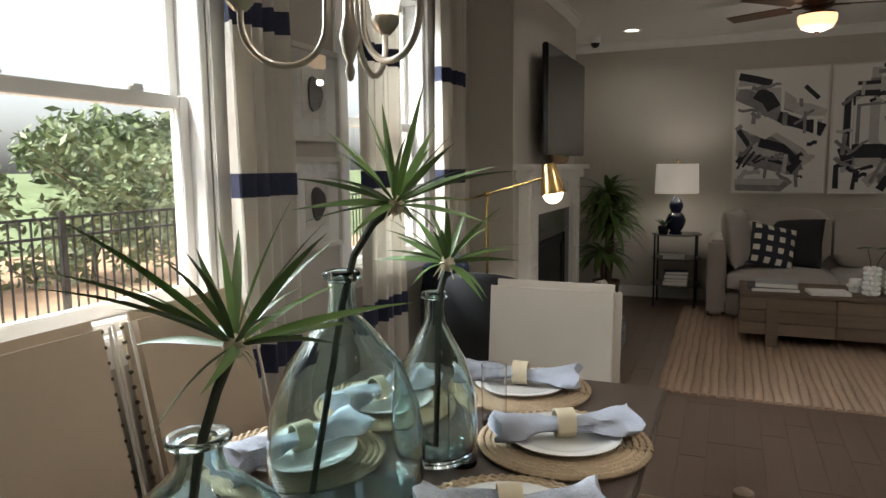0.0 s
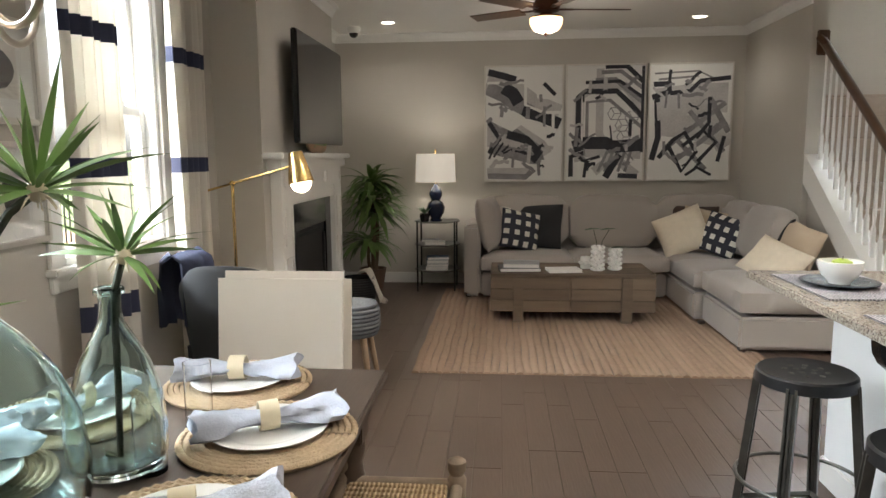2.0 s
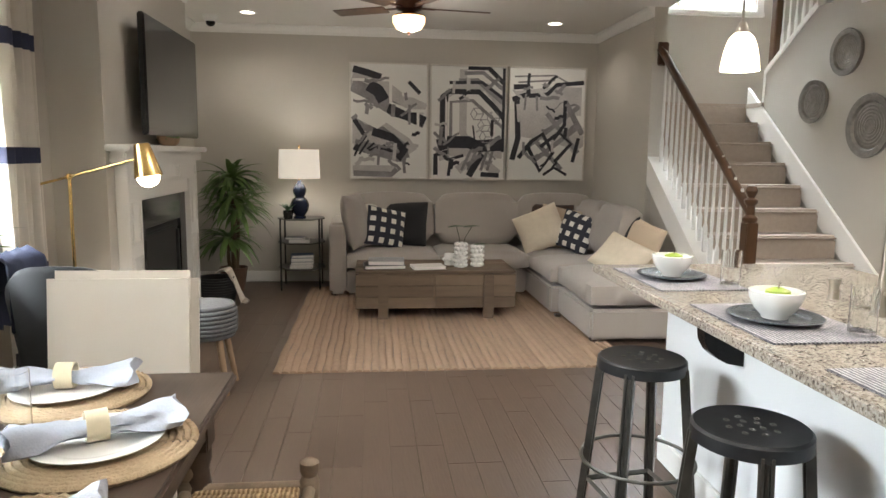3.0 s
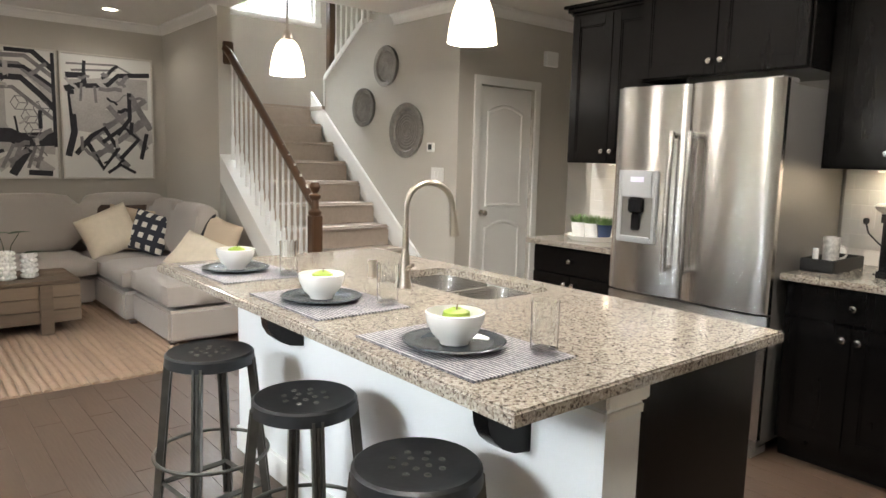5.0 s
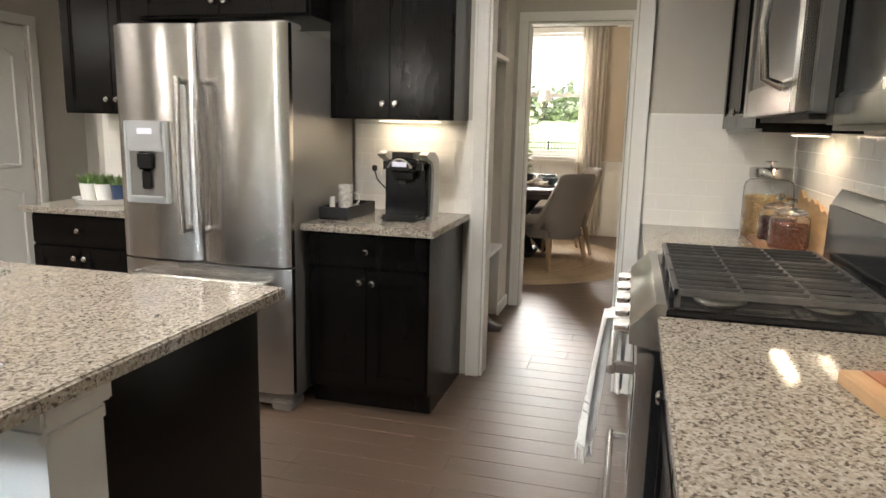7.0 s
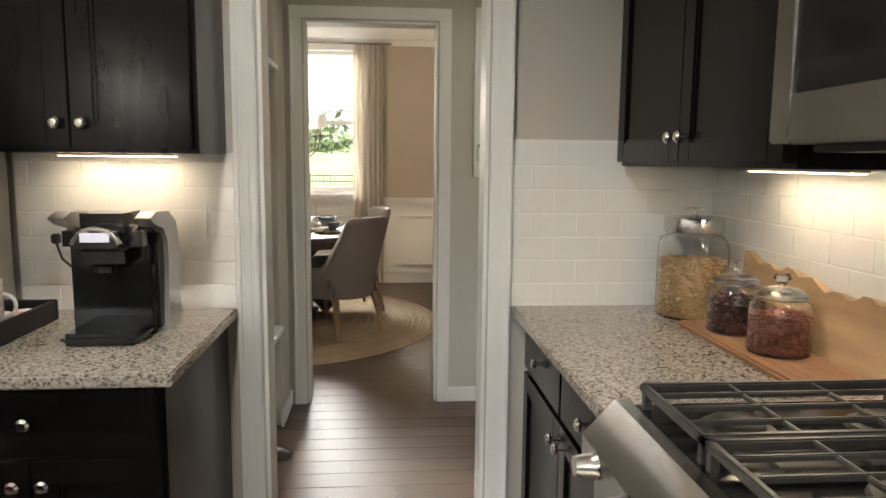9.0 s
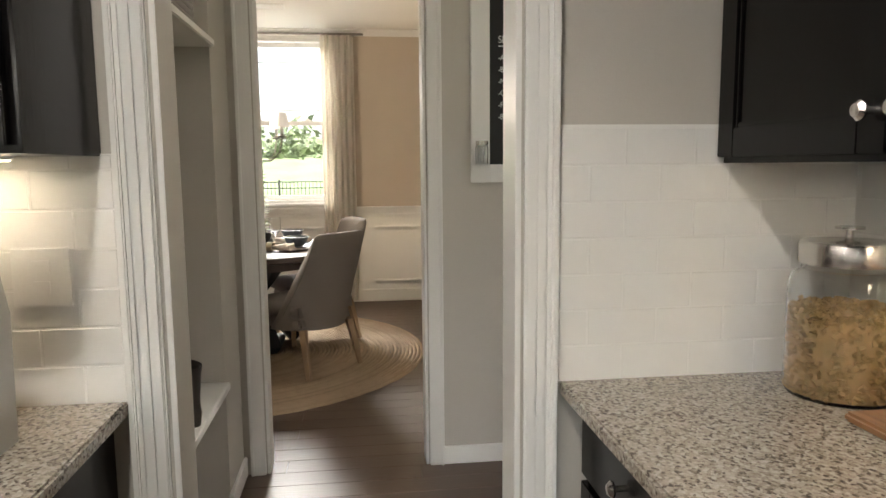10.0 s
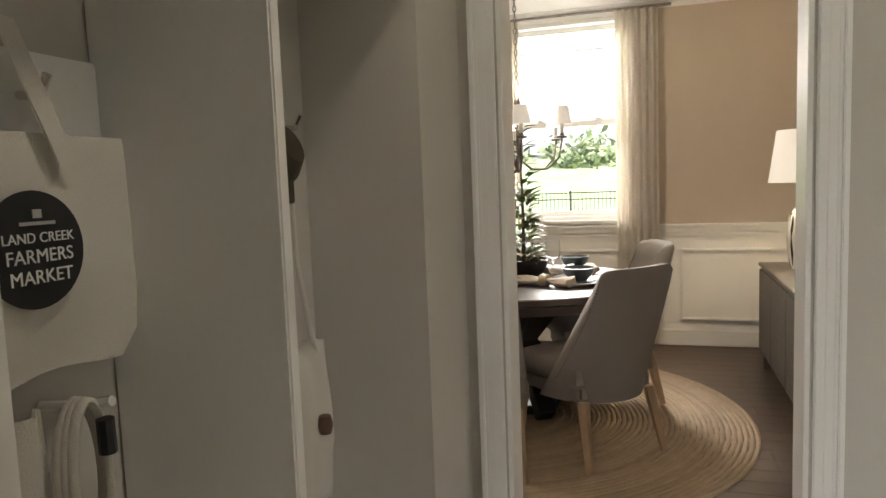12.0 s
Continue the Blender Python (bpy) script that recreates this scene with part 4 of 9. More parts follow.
def parsons_chair(name, cloth, label, at, rz, group, nail=False, top=0.29):
    """Upholstered dining chair; it faces -y, its back at +y."""
    c = thing(name, label, "chair", at, rz, group)
    bm = B()
    cushion(bm, 0.48, 0.46, 0.13, pose(0, -0.02, 0.44), 0.35, 11)
    part("seat", bm, cloth, c)
    bm = B()
    m = pose(0, 0.235, 0.70, -11 if nail else -6, 0, 0)
    box(bm, -0.238, -0.03, -0.31, 0.238, 0.03, top, 0.026, 4, m)
    part("backrest", bm, cloth, c)
    part("seat_frame", boxes((-0.225, -0.23, 0.33, 0.225, 0.22, 0.40), bevel=0.01), cloth, c)
    for x in (-0.20, 0.20):
        for y, ty in ((-0.21, -0.21), (0.21, 0.25)):
            bm = B()
            tube(bm, [(x, y, 0.34), (x * 1.02, ty, 0.0)], 0.026, 4, 0.018)
            part("leg", bm, DARKTABLE, c)
    if nail:
        bm = B()
        for s in (-1, 1):
            for i in range(15):
                p = m @ Vector((s * 0.2385, 0.0, -0.28 + i * 0.041))
                r = bmesh.ops.create_icosphere(bm, subdivisions=1, radius=0.0075)
                bmesh.ops.translate(bm, verts=r["verts"], vec=p)
        st = part("nailhead_trim", bm, material("bronze_nail", (0.10, 0.075, 0.05), 0.35, 0.9), c, "dark bronze nailheads")
        for s in (-1, 1):
            for d in (-0.031, 0.031):
                bm = B()
                tube(bm, [m @ Vector((s * 0.237, d, -0.29)), m @ Vector((s * 0.237, d, top - 0.025))], 0.005, 6)
                part("piping", bm, CREAM, c, "cream edge piping")
    return c


parsons_chair("dining_chair", CREAM, "cream upholstered dining chair at the table end", (1.015, 3.50, 0), 0, "dining chairs")
side_chair = parsons_chair("dining_chair", TAN, "tan linen dining chair with dark nailhead trim", (0.40, 2.385, 0), 90, "dining chairs", True, 0.33)
copy_thing(side_chair, pose(0.40, 2.925, 0, 0, 0, 90))

# place settings
BLUECLOTH = material("blue_grey_napkin", (0.40, 0.43, 0.50), 0.95, vary=0.3, scale=9, bump=0.4, bump_scale=200)
BONE = material("bone_ring", (0.62, 0.54, 0.38), 0.5, vary=0.1, scale=20)
SHIBORI = material("blue_print_napkin", (0.42, 0.44, 0.50), 0.95, vary=0.75, scale=13, bump=0.4, bump_scale=200, fine=0.3)


def braided_mat(x, y, z, r=0.20):
    root = thing("placemat", "round braided natural jute placemat on the table", "placemat", (x, y, z), group="place settings")
    bm = B()
    rings = 13
    for k in range(rings):
        rr = r * (k + 0.6) / rings
        pts = []
        n = 2 * int(10 + 50 * rr / r)
        for i in range(n + 1):
            a = 6.283 * i / n
            wob = 1 + 0.008 * math.cos(math.pi * i)
            pts.append((rr * wob * math.cos(a), rr * wob * math.sin(a), 0.008 + 0.0016 * math.cos(math.pi * i)))
        tube(bm, pts, r / rings * 0.56, 6, cap=False)
    part("braid", bm, JUTE_FLAT, root, smooth=60)
    return root


JUTE_FLAT = material("mat_jute", (0.42, 0.315, 0.20), 0.9, vary=0.3, scale=40, bump=0.8, bump_scale=160, fine=0.25)


def dinner_plate(x, y, z, r, mat, label, group):
    bm = B()
    lathe(bm, [(0, 0.0), (r * 0.6, 0.0), (r * 0.66, 0.004), (r * 0.98, 0.014), (r, 0.017), (r * 0.97, 0.019), (r * 0.68, 0.009), (r * 0.6, 0.006), (0, 0.006)], 40)
    return single("plate", bm, mat, label, "plate", (x, y, z), group=group, smooth=50)


def rolled_napkin(x, y, z, rz, cloth, label):
    root = thing("napkin", label, "napkin", (x, y, z), rz, "place settings")
    bm = B()
    n, seg = 26, 16
    rng = random.Random(int(x * 1000 + y * 100))
    rings = []
    for i in range(n + 1):
        u = i / n * 2 - 1
        r = 0.019 + 0.030 * abs(u) ** 1.1
        ring = []
        for k in range(seg):
            a = 6.283 * k / seg
            f = 1 + 0.35 * noise.noise(Vector((u * 3.5 + x * 9, math.cos(a) * 1.6, math.sin(a) * 1.6 + y * 7))) + 0.2 * math.sin(3 * a + u * 5)
            ring.append(bm.verts.new((u * 0.165 + 0.01 * math.sin(3 * a), r * 1.25 * f * math.cos(a), 0.028 + max(-0.026, r * 0.62 * f * math.sin(a)))))
        rings.append(ring)
    for a, b in zip(rings, rings[1:]):
        for k in range(seg):
            bm.faces.new((a[k], a[(k + 1) % seg], b[(k + 1) % seg], b[k]))
    bm.faces.new(list(reversed(rings[0]))), bm.faces.new(rings[-1])
    part("cloth", bm, cloth, root, smooth=70)
    bm = B()
    lathe(bm, [(0.030, -0.022), (0.034, -0.022), (0.034, 0.022), (0.030, 0.022)], 24, closed=True)
    bmesh.ops.transform(bm, matrix=pose(0.0, 0, 0.031, 0, 90, 0), verts=bm.verts)
    part("napkin_ring", bm, BONE, root, "cream bone napkin ring")
    return root


def tumbler(x, y, z, r, h, label, group, mat=CLEARGLASS, ribs=0):
    bm = B()
    outer = [(0, 0), (r * 0.95, 0)]
    if ribs:
        for i in range(ribs * 2):
            outer.append((r * (1.0 if i % 2 else 0.965), h * (0.08 + 0.55 * i / (ribs * 2))))
    outer += [(r, h), (r - 0.002, h), (r * 0.92, 0.012), (0, 0.012)]
    lathe(bm, outer, 32)
    return single("tumbler", bm, mat, label, "glass", (x, y, z), group=group, smooth=60)


for x, y, rz, cloth in ((1.24, 2.918, 28, BLUECLOTH), (1.035, 3.262, 6, BLUECLOTH), (1.235, 2.50, 24, SHIBORI), (0.70, 2.62, 65, SHIBORI), (0.72, 3.00, 70, SHIBORI)):
    braided_mat(x, y, TZ)
    dinner_plate(x, y, TZ + 0.0135, 0.135, CERAMIC, "white stoneware dinner plate on a jute placemat", "place settings")
    rolled_napkin(x, y, TZ + 0.024, rz, cloth, "blue grey napkin rolled in a cream ring" if cloth is BLUECLOTH else "blue printed napkin rolled in a cream ring")
for x, y in ((1.045, 2.985), (1.055, 2.735)):
    tumbler(x, y, TZ, 0.033, 0.155, "clear straight-sided water glass on the table", "place settings")


def bottle_vase(x, y, z, r, h, neck, label, seed):
    """Hand-blown bottle: a wide belly, shoulders and a narrow lipped neck, with real wall thickness."""
    root = thing("bottle_vase", label, "vase", (x, y, z), group="glass bottle vases")
    t = 0.007
    prof = [(0, 0.012), (r * 0.6, 0.0), (r * 0.86, 0.012), (r * 0.98, h * 0.10), (r, h * 0.24), (r * 0.93, h * 0.42), (r * 0.72, h * 0.60), (r * 0.42, h * 0.74), (neck * 1.15, h * 0.82), (neck, h * 0.88), (neck * 1.02, h * 0.955)]
    inner = [(max(0.001, a - t), b) for a, b in reversed(prof[1:])] + [(0, 0.022)]
    inner = [(a, max(b, 0.02)) for a, b in inner]
    bm = B()
    lathe(bm, prof + inner, 40)
    rng = random.Random(seed)
    for v in bm.verts:
        k = 1 + 0.012 * noise.noise(v.co * 9 + Vector((seed, 0, 0)))
        v.co.x *= k
        v.co.y *= k
    part("bottle", bm, VASEGLASS, root, smooth=70)
    bm = B()
    lathe(bm, [(neck * 1.02, h * 0.957), (neck * 1.4, h * 0.966), (neck * 1.42, h * 0.99), (neck * 1.25, h), (neck * 1.02 - t, h * 0.985), (neck * 1.02 - t, h * 0.957)], 40, closed=True)
    part("lip", bm, VASEGLASS, root, smooth=70)
    return root


def palm_stem(x, y, pts, seed, label, length=0.24, n=20, tilt=(0, 0, 1)):
    root = thing("palm_stem", label, "plant", (x, y, 0), group="palm stems")
    bm = B()
    tube(bm, pts, 0.0065, 8, 0.008)
    part("stalk", bm, STEM, root)
    tip = Vector(pts[-1])
    bm = B()
    lathe(bm, [(0.0, -0.02), (0.012, -0.015), (0.018, 0.0), (0.012, 0.015), (0, 0.02)], 10, tip)
    for i in range(6):
        a = i * 1.1
        tube(bm, [tip, tip + Vector((0.02 * math.cos(a), 0.02 * math.sin(a), -0.012)), tip + Vector((0.032 * math.cos(a), 0.032 * math.sin(a), -0.03))], 0.003, 5, 0.001)
    part("husk", bm, BONE, root, "tan dried husk")
    rng = random.Random(seed)
    ax = Vector(tilt).normalized()
    for i in range(n):
        a = i * 2.399
        el = rng.uniform(-0.2, 0.9) if i > 3 else rng.uniform(0.8, 1.3)
        d = Vector((math.cos(a) * math.cos(el), math.sin(a) * math.cos(el), math.sin(el))) + ax * 0.15
        bm = B()
        leaf(bm, tip, d, length * rng.uniform(0.75, 1.15), 0.017, rng.uniform(0.25, 0.6), 7)
        bmesh.ops.rotate(bm, cent=tip, matrix=Matrix.Rotation(rng.uniform(-0.9, 0.9), 3, d.normalized()), verts=bm.verts)
        part("blade", bm, GREEN, root, smooth=60)
    return root


bottle_vase(0.99, 2.735, TZ, 0.095, 0.385, 0.021, "slim recycled glass bottle vase on the table", 1)
bottle_vase(0.905, 2.49, TZ, 0.155, 0.462, 0.026, "tall recycled glass bottle vase on the table", 2)
bottle_vase(0.90, 2.10, TZ, 0.15, 0.285, 0.033, "low wide recycled glass jug vase on the table", 3)
palm_stem(0.99, 2.735, [(-0.03, 0.0, TZ + 0.035), (0.0, 0.0, TZ + 0.03), (0.006, 0.0, TZ + 0.2), (0.01, 0.0, TZ + 0.37), (0.025, 0.018, TZ + 0.445)], 1, "green umbrella palm stem in a bottle", 0.17, 24)
palm_stem(0.905, 2.49, [(-0.05, -0.05, TZ + 0.03), (-0.03, -0.02, TZ + 0.2), (0.0, 0.0, TZ + 0.40), (0.022, 0.01, TZ + 0.49), (0.055, 0.027, TZ + 0.55), (0.095, 0.045, TZ + 0.585)], 2, "tall green umbrella palm stem in a bottle", 0.205, 30)
palm_stem(0.90, 2.10, [(-0.02, -0.03, TZ + 0.03), (-0.012, -0.015, TZ + 0.15), (0.0, 0.0, TZ + 0.26), (0.012, 0.028, TZ + 0.34), (0.025, 0.055, TZ + 0.40)], 3, "green umbrella palm stem in a jug", 0.25, 26, (-0.1, 0.2, 1))

# chandelier over the table
NICKEL = material("brushed_nickel", (0.48, 0.44, 0.38), 0.3, 1.0, vary=0.06, scale=20)
CHX, CHY = 0.895, 2.56
ch = thing("chandelier", "brushed nickel chandelier with glass cup shades", "chandelier", (CHX, CHY, 0))
bm = B()
lathe(bm, [(0.0, 1.565), (0.006, 1.57), (0.010, 1.585), (0.006, 1.60), (0.014, 1.62), (0.02, 1.65), (0.011, 1.69), (0.009, 2.0), (0.02, 2.03), (0.008, 2.06), (0.006, CZ - 0.03), (0.06, CZ - 0.02), (0.065, CZ - 0.001), (0, CZ - 0.001)], 16)
part("stem", bm, NICKEL, ch)
for i in range(3):
    a = radians(97 + 120 * i)
    c, s = math.cos(a), math.sin(a)
    bm = B()
    pts = [(0.010, 1.86), (0.030, 1.80), (0.042, 1.74)] + [(0.122 + 0.078 * math.cos(radians(t)), 1.672 + 0.080 * math.sin(radians(t))) for t in range(180, 361, 15)] + [(0.20, 1.70)]
    tube(bm, [(r * c, r * s, z) for r, z in pts], 0.0065, 10)
    arm = part("arm", bm, NICKEL, ch, smooth=60)
    bm = B()
    lathe(bm, [(0.0, 1.69), (0.012, 1.69), (0.022, 1.70), (0.031, 1.715), (0.031, 1.728), (0, 1.728)], 18, (0.20 * c, 0.20 * s, 0))
    part("cup", bm, NICKEL, arm)
    bm = B()
    lathe(bm, [(0.026, 1.728), (0.030, 1.745), (0.042, 1.80), (0.055, 1.86), (0.052, 1.86), (0.039, 1.80), (0.027, 1.745), (0.0, 1.735)], 24, (0.20 * c, 0.20 * s, 0))
    part("glass_shade", bm, SHADE, arm, "frosted glass shade, lit")
lamp("chandelier_light", "POINT", pose(CHX, CHY, 1.93), 5, size=0.015)

# ================ living room ================
tv = thing("television", "wide black flat television mounted above the mantel", "television")
bm = B()
box(bm, 0.38, 6.02, 1.475, 0.42, 7.30, 2.23, 0.008)
part("casing", bm, BLACK, tv)
part("screen", boxes((0.4205, 6.035, 1.49, 0.4225, 7.285, 2.215)), SCREEN, tv)
part("wall_mount", boxes((0.3, 6.45, 1.70, 0.38, 6.85, 2.02), bevel=0.004), BLACK_MATTE, tv)

DRIFT = material("driftwood_bowl", (0.30, 0.20, 0.12), 0.7, vary=0.3, scale=12, bump=0.4, bump_scale=60)
b = thing("planter_bowl", "wooden boat-shaped bowl of green moss on the mantel", "bowl", (0.375, 6.62, 1.41))
bm = B()
n = 24
outer = []
for k, (sc, z) in enumerate(((0.5, 0.0), (0.8, 0.015), (0.96, 0.04), (1.0, 0.055), (0.93, 0.05), (0.7, 0.025))):
    outer.append([bm.verts.new((0.05 * sc * math.sin(6.283 * i / n), 0.24 * sc * math.cos(6.283 * i / n), z + 0.02 * abs(math.cos(6.283 * i / n)) ** 3 * (k > 1))) for i in range(n)])
for p, q in zip(outer, outer[1:]):
    for i in range(n):
        bm.faces.new((p[i], p[(i + 1) % n], q[(i + 1) % n], q[i]))
bm.faces.new(list(reversed(outer[0]))), bm.faces.new(outer[-1])
part("bowl", bm, DRIFT, b)
bm = B()
for i in range(9):
    r = bmesh.ops.create_icosphere(bm, subdivisions=3, radius=0.035)
    off = Vector((0.008 * math.sin(i * 3), -0.16 + i * 0.04, 0.055 + 0.012 * math.sin(i * 2.1)))
    for v in r["verts"]:
        v.co = v.co * (1 + 0.35 * noise.noise(v.co * 60 + Vector((i, 0, 0)))) + off
part("moss", bm, GREEN, b)

cm = thing("security_camera", "small white dome camera on the ceiling", "camera", (0.30, 8.42, 0))
bm = B()
lathe(bm, [(0, CZ - 0.001), (0.07, CZ - 0.001), (0.07, CZ - 0.03), (0.05, CZ - 0.06), (0, CZ - 0.06)], 24)
part("base", bm, WHITE, cm)
bm = B()
lathe(bm, [(0.045, CZ - 0.06), (0.042, CZ - 0.08), (0.025, CZ - 0.1), (0, CZ - 0.107)], 20)
part("dome", bm, BLACK, cm)

# brass reading lamp
fl = thing("floor_lamp", "slender brass reading lamp with a conical lit shade", "floor lamp", (0.26, 5.22, 0))
bm = B()
lathe(bm, [(0, 0), (0.12, 0), (0.12, 0.015), (0.01, 0.022), (0, 0.022)], 28)
part("base", bm, BRASS, fl)
bm = B()
tube(bm, [(0, 0, 0.02), (0, 0, 1.235)], 0.009, 10)
part("pole", bm, BRASS, fl)
bm = B()
tube(bm, [(-0.19, 0, 1.185), (0.335, 0, 1.33)], 0.0065, 8)
r = bmesh.ops.create_uvsphere(bm, u_segments=12, v_segments=8, radius=0.018)
bmesh.ops.translate(bm, verts=r["verts"], vec=(0, 0, 1.237))
part("arm", bm, BRASS, fl)
bm = B()
lathe(bm, [(0.0, 0.10), (0.036, 0.098), (0.040, 0.09), (0.072, -0.075), (0.069, -0.075), (0.037, 0.088), (0, 0.088)], 24)
bmesh.ops.transform(bm, matrix=pose(0.385, 0, 1.315, 0, -10, 0), verts=bm.verts)
shade = part("shade", bm, BRASS, fl, "conical brass shade")
bm = B()
r = bmesh.ops.create_uvsphere(bm, u_segments=16, v_segments=10, radius=0.058)
bmesh.ops.transform(bm, matrix=pose(0.395, 0, 1.242), verts=r["verts"])
part("bulb", bm, BULB, shade, "glowing bulb")
lamp("reading_light", "SPOT", look((0.655, 5.22, 1.17), (0.66, 5.22, 0)), 9, angle=120)

# dark barrel armchair with a navy throw
ac = thing("armchair", "charcoal upholstered armchair with a navy throw", "armchair", (0.52, 4.86, 0), -8)
bm = B()
n = 18
prof_o, prof_i = [], []
for i in range(n + 1):
    a = radians(-20 - 140 * i / n)
    prof_o.append((0.36 * math.cos(a), 0.34 * math.sin(a)))
    prof_i.append((0.28 * math.cos(a), 0.26 * math.sin(a)))
rings = []
for i in range(n + 1):
    u = abs(i / n * 2 - 1)
    top = 0.88 - 0.22 * u ** 2.5
    ox, oy = prof_o[i]
    ix, iy = prof_i[i]
    lean = 1.10
    rings.append([bm.verts.new(v) for v in ((ox * 0.9, oy * 0.9, 0.16), (ox, oy, 0.45), (ox * lean, oy * lean, top - 0.03), (ox * 1.04, oy * 1.04, top), (ix * 1.08, iy * 1.08, top - 0.01), (ix, iy, top - 0.06), (ix, iy, 0.16))])
for p, q in zip(rings, rings[1:]):
    for k in range(7):
        bm.faces.new((p[k], p[(k + 1) % 7], q[(k + 1) % 7], q[k]))
bm.faces.new(rings[0]), bm.faces.new(list(reversed(rings[-1])))
part("backrest", bm, CHARCOAL, ac, smooth=60)
bm = B()
cushion(bm, 0.58, 0.56, 0.18, pose(0, 0.06, 0.40), 0.35)
part("seat", bm, CHARCOAL, ac)
part("seat_frame", boxes((-0.29, -0.24, 0.16, 0.29, 0.32, 0.32), bevel=0.02), CHARCOAL, ac)
for x in (-0.24, 0.24):
    for y in (-0.18, 0.27):
        bm = B()
        tube(bm, [(x, y, 0.17), (x * 1.1, y * 1.1, 0)], 0.02, 8, 0.012)
        part("leg", bm, DARKTABLE, ac)
DENIM = material("navy_throw", (0.032, 0.038, 0.07), 0.95, vary=0.25, scale=8, bump=0.5, bump_scale=200)
bm = B()
rows = []
for i in range(13):
    t = i / 12
    path = [(-0.40, 0.54), (-0.42, 0.72), (-0.40, 0.86), (-0.33, 0.905), (-0.26, 0.86), (-0.25, 0.70), (-0.25, 0.55)]
    f = t * 6
    k = min(5, int(f))
    a, b2 = path[k], path[k + 1]
    x, z = a[0] + (b2[0] - a[0]) * (f - k), a[1] + (b2[1] - a[1]) * (f - k)
    rows.append([bm.verts.new((x + 0.02 * math.sin(j * 1.9 + t * 4), -0.27 + j * 0.028 + 0.01 * math.sin(t * 7), z + 0.012 * math.sin(j * 2.3))) for j in range(11)])
back = [[bm.verts.new(v.co * 1.012) for v in r] for r in rows]
for g in (rows, back):
    for p, q in zip(g, g[1:]):
        for j in range(10):
            bm.faces.new((p[j], p[j + 1], q[j + 1], q[j]))
single("throw_blanket", bm, DENIM, "navy knit throw hung over the armchair back", "blanket", (0.52, 4.86, 0), -8, smooth=70)

# round grey knitted stool
sl = thing("pouf_stool", "round grey knitted stool on splayed wooden legs", "stool", (0.87, 5.45, 0))
KNIT = material("grey_knit", (0.12, 0.125, 0.13), 0.95, vary=0.3, scale=20, bump=0.8, bump_scale=90, fine=0.2)
for k in range(8):
    zz = 0.33 + 0.024 * k
    rr = 0.165 * (1 - 0.10 * ((k - 3.5) / 3.5) ** 4)
    bm = B()
    tube(bm, [(rr * math.cos(a), rr * math.sin(a), zz) for a in (6.283 * i / 40 for i in range(41))], 0.0145, 7, cap=False)
    part("knit_coil", bm, KNIT, sl, smooth=60)
bm = B()
lathe(bm, [(0, 0.32), (0.155, 0.325), (0.162, 0.42), (0.155, 0.505), (0.10, 0.522), (0, 0.527)], 36)
part("knitted_seat", bm, KNIT, sl, smooth=60)
for i in range(4):
    a = radians(45 + 90 * i)
    bm = B()
    tube(bm, [(0.12 * math.cos(a), 0.12 * math.sin(a), 0.34), (0.19 * math.cos(a), 0.19 * math.sin(a), 0)], 0.021, 10, 0.015)
    part("leg", bm, PALEWOOD, sl)

# dark basket with a fringed throw by the hearth
bk = thing("basket", "dark woven basket by the hearth", "basket", (0.42, 7.75, 0))
bm = B()
for k in range(11):
    rr = 0.15 + 0.02 * math.sin(k / 10 * 3.14)
    tube(bm, [(rr * math.cos(a), rr * math.sin(a), 0.012 + 0.023 * k) for a in (6.283 * i / 30 for i in range(31))], 0.0125, 6, cap=False)
part("weave", bm, BLACK_MATTE, bk, smooth=60)
bm = B()
rows = []
for i in range(11):
    t = i / 10
    x = 0.02 + 0.22 * t
    z = 0.30 + 0.03 * math.sin(t * 3) - 0.27 * max(0, (t - 0.45)) / 0.55
    rows.append([bm.verts.new((x, -0.08 + j * 0.02 + 0.006 * math.sin(i + j), z + 0.01 * math.sin(j * 2 + i))) for j in range(9)])
low = [[bm.verts.new(v.co - Vector((0.008, 0, 0.008))) for v in r] for r in rows]
for g in (rows, low):
    for p, q in zip(g, g[1:]):
        for j in range(8):
            bm.faces.new((p[j], p[j + 1], q[j + 1], q[j]))
for j in range(12):
    tube(bm, [(0.24, -0.08 + j * 0.0145, 0.045), (0.26 + 0.01 * (j % 3), -0.08 + j * 0.0148, 0.012)], 0.003, 5)
single("fringed_throw", bm, CREAM, "cream fringed throw spilling from the basket", "blanket", (0.42, 7.75, 0), smooth=70)

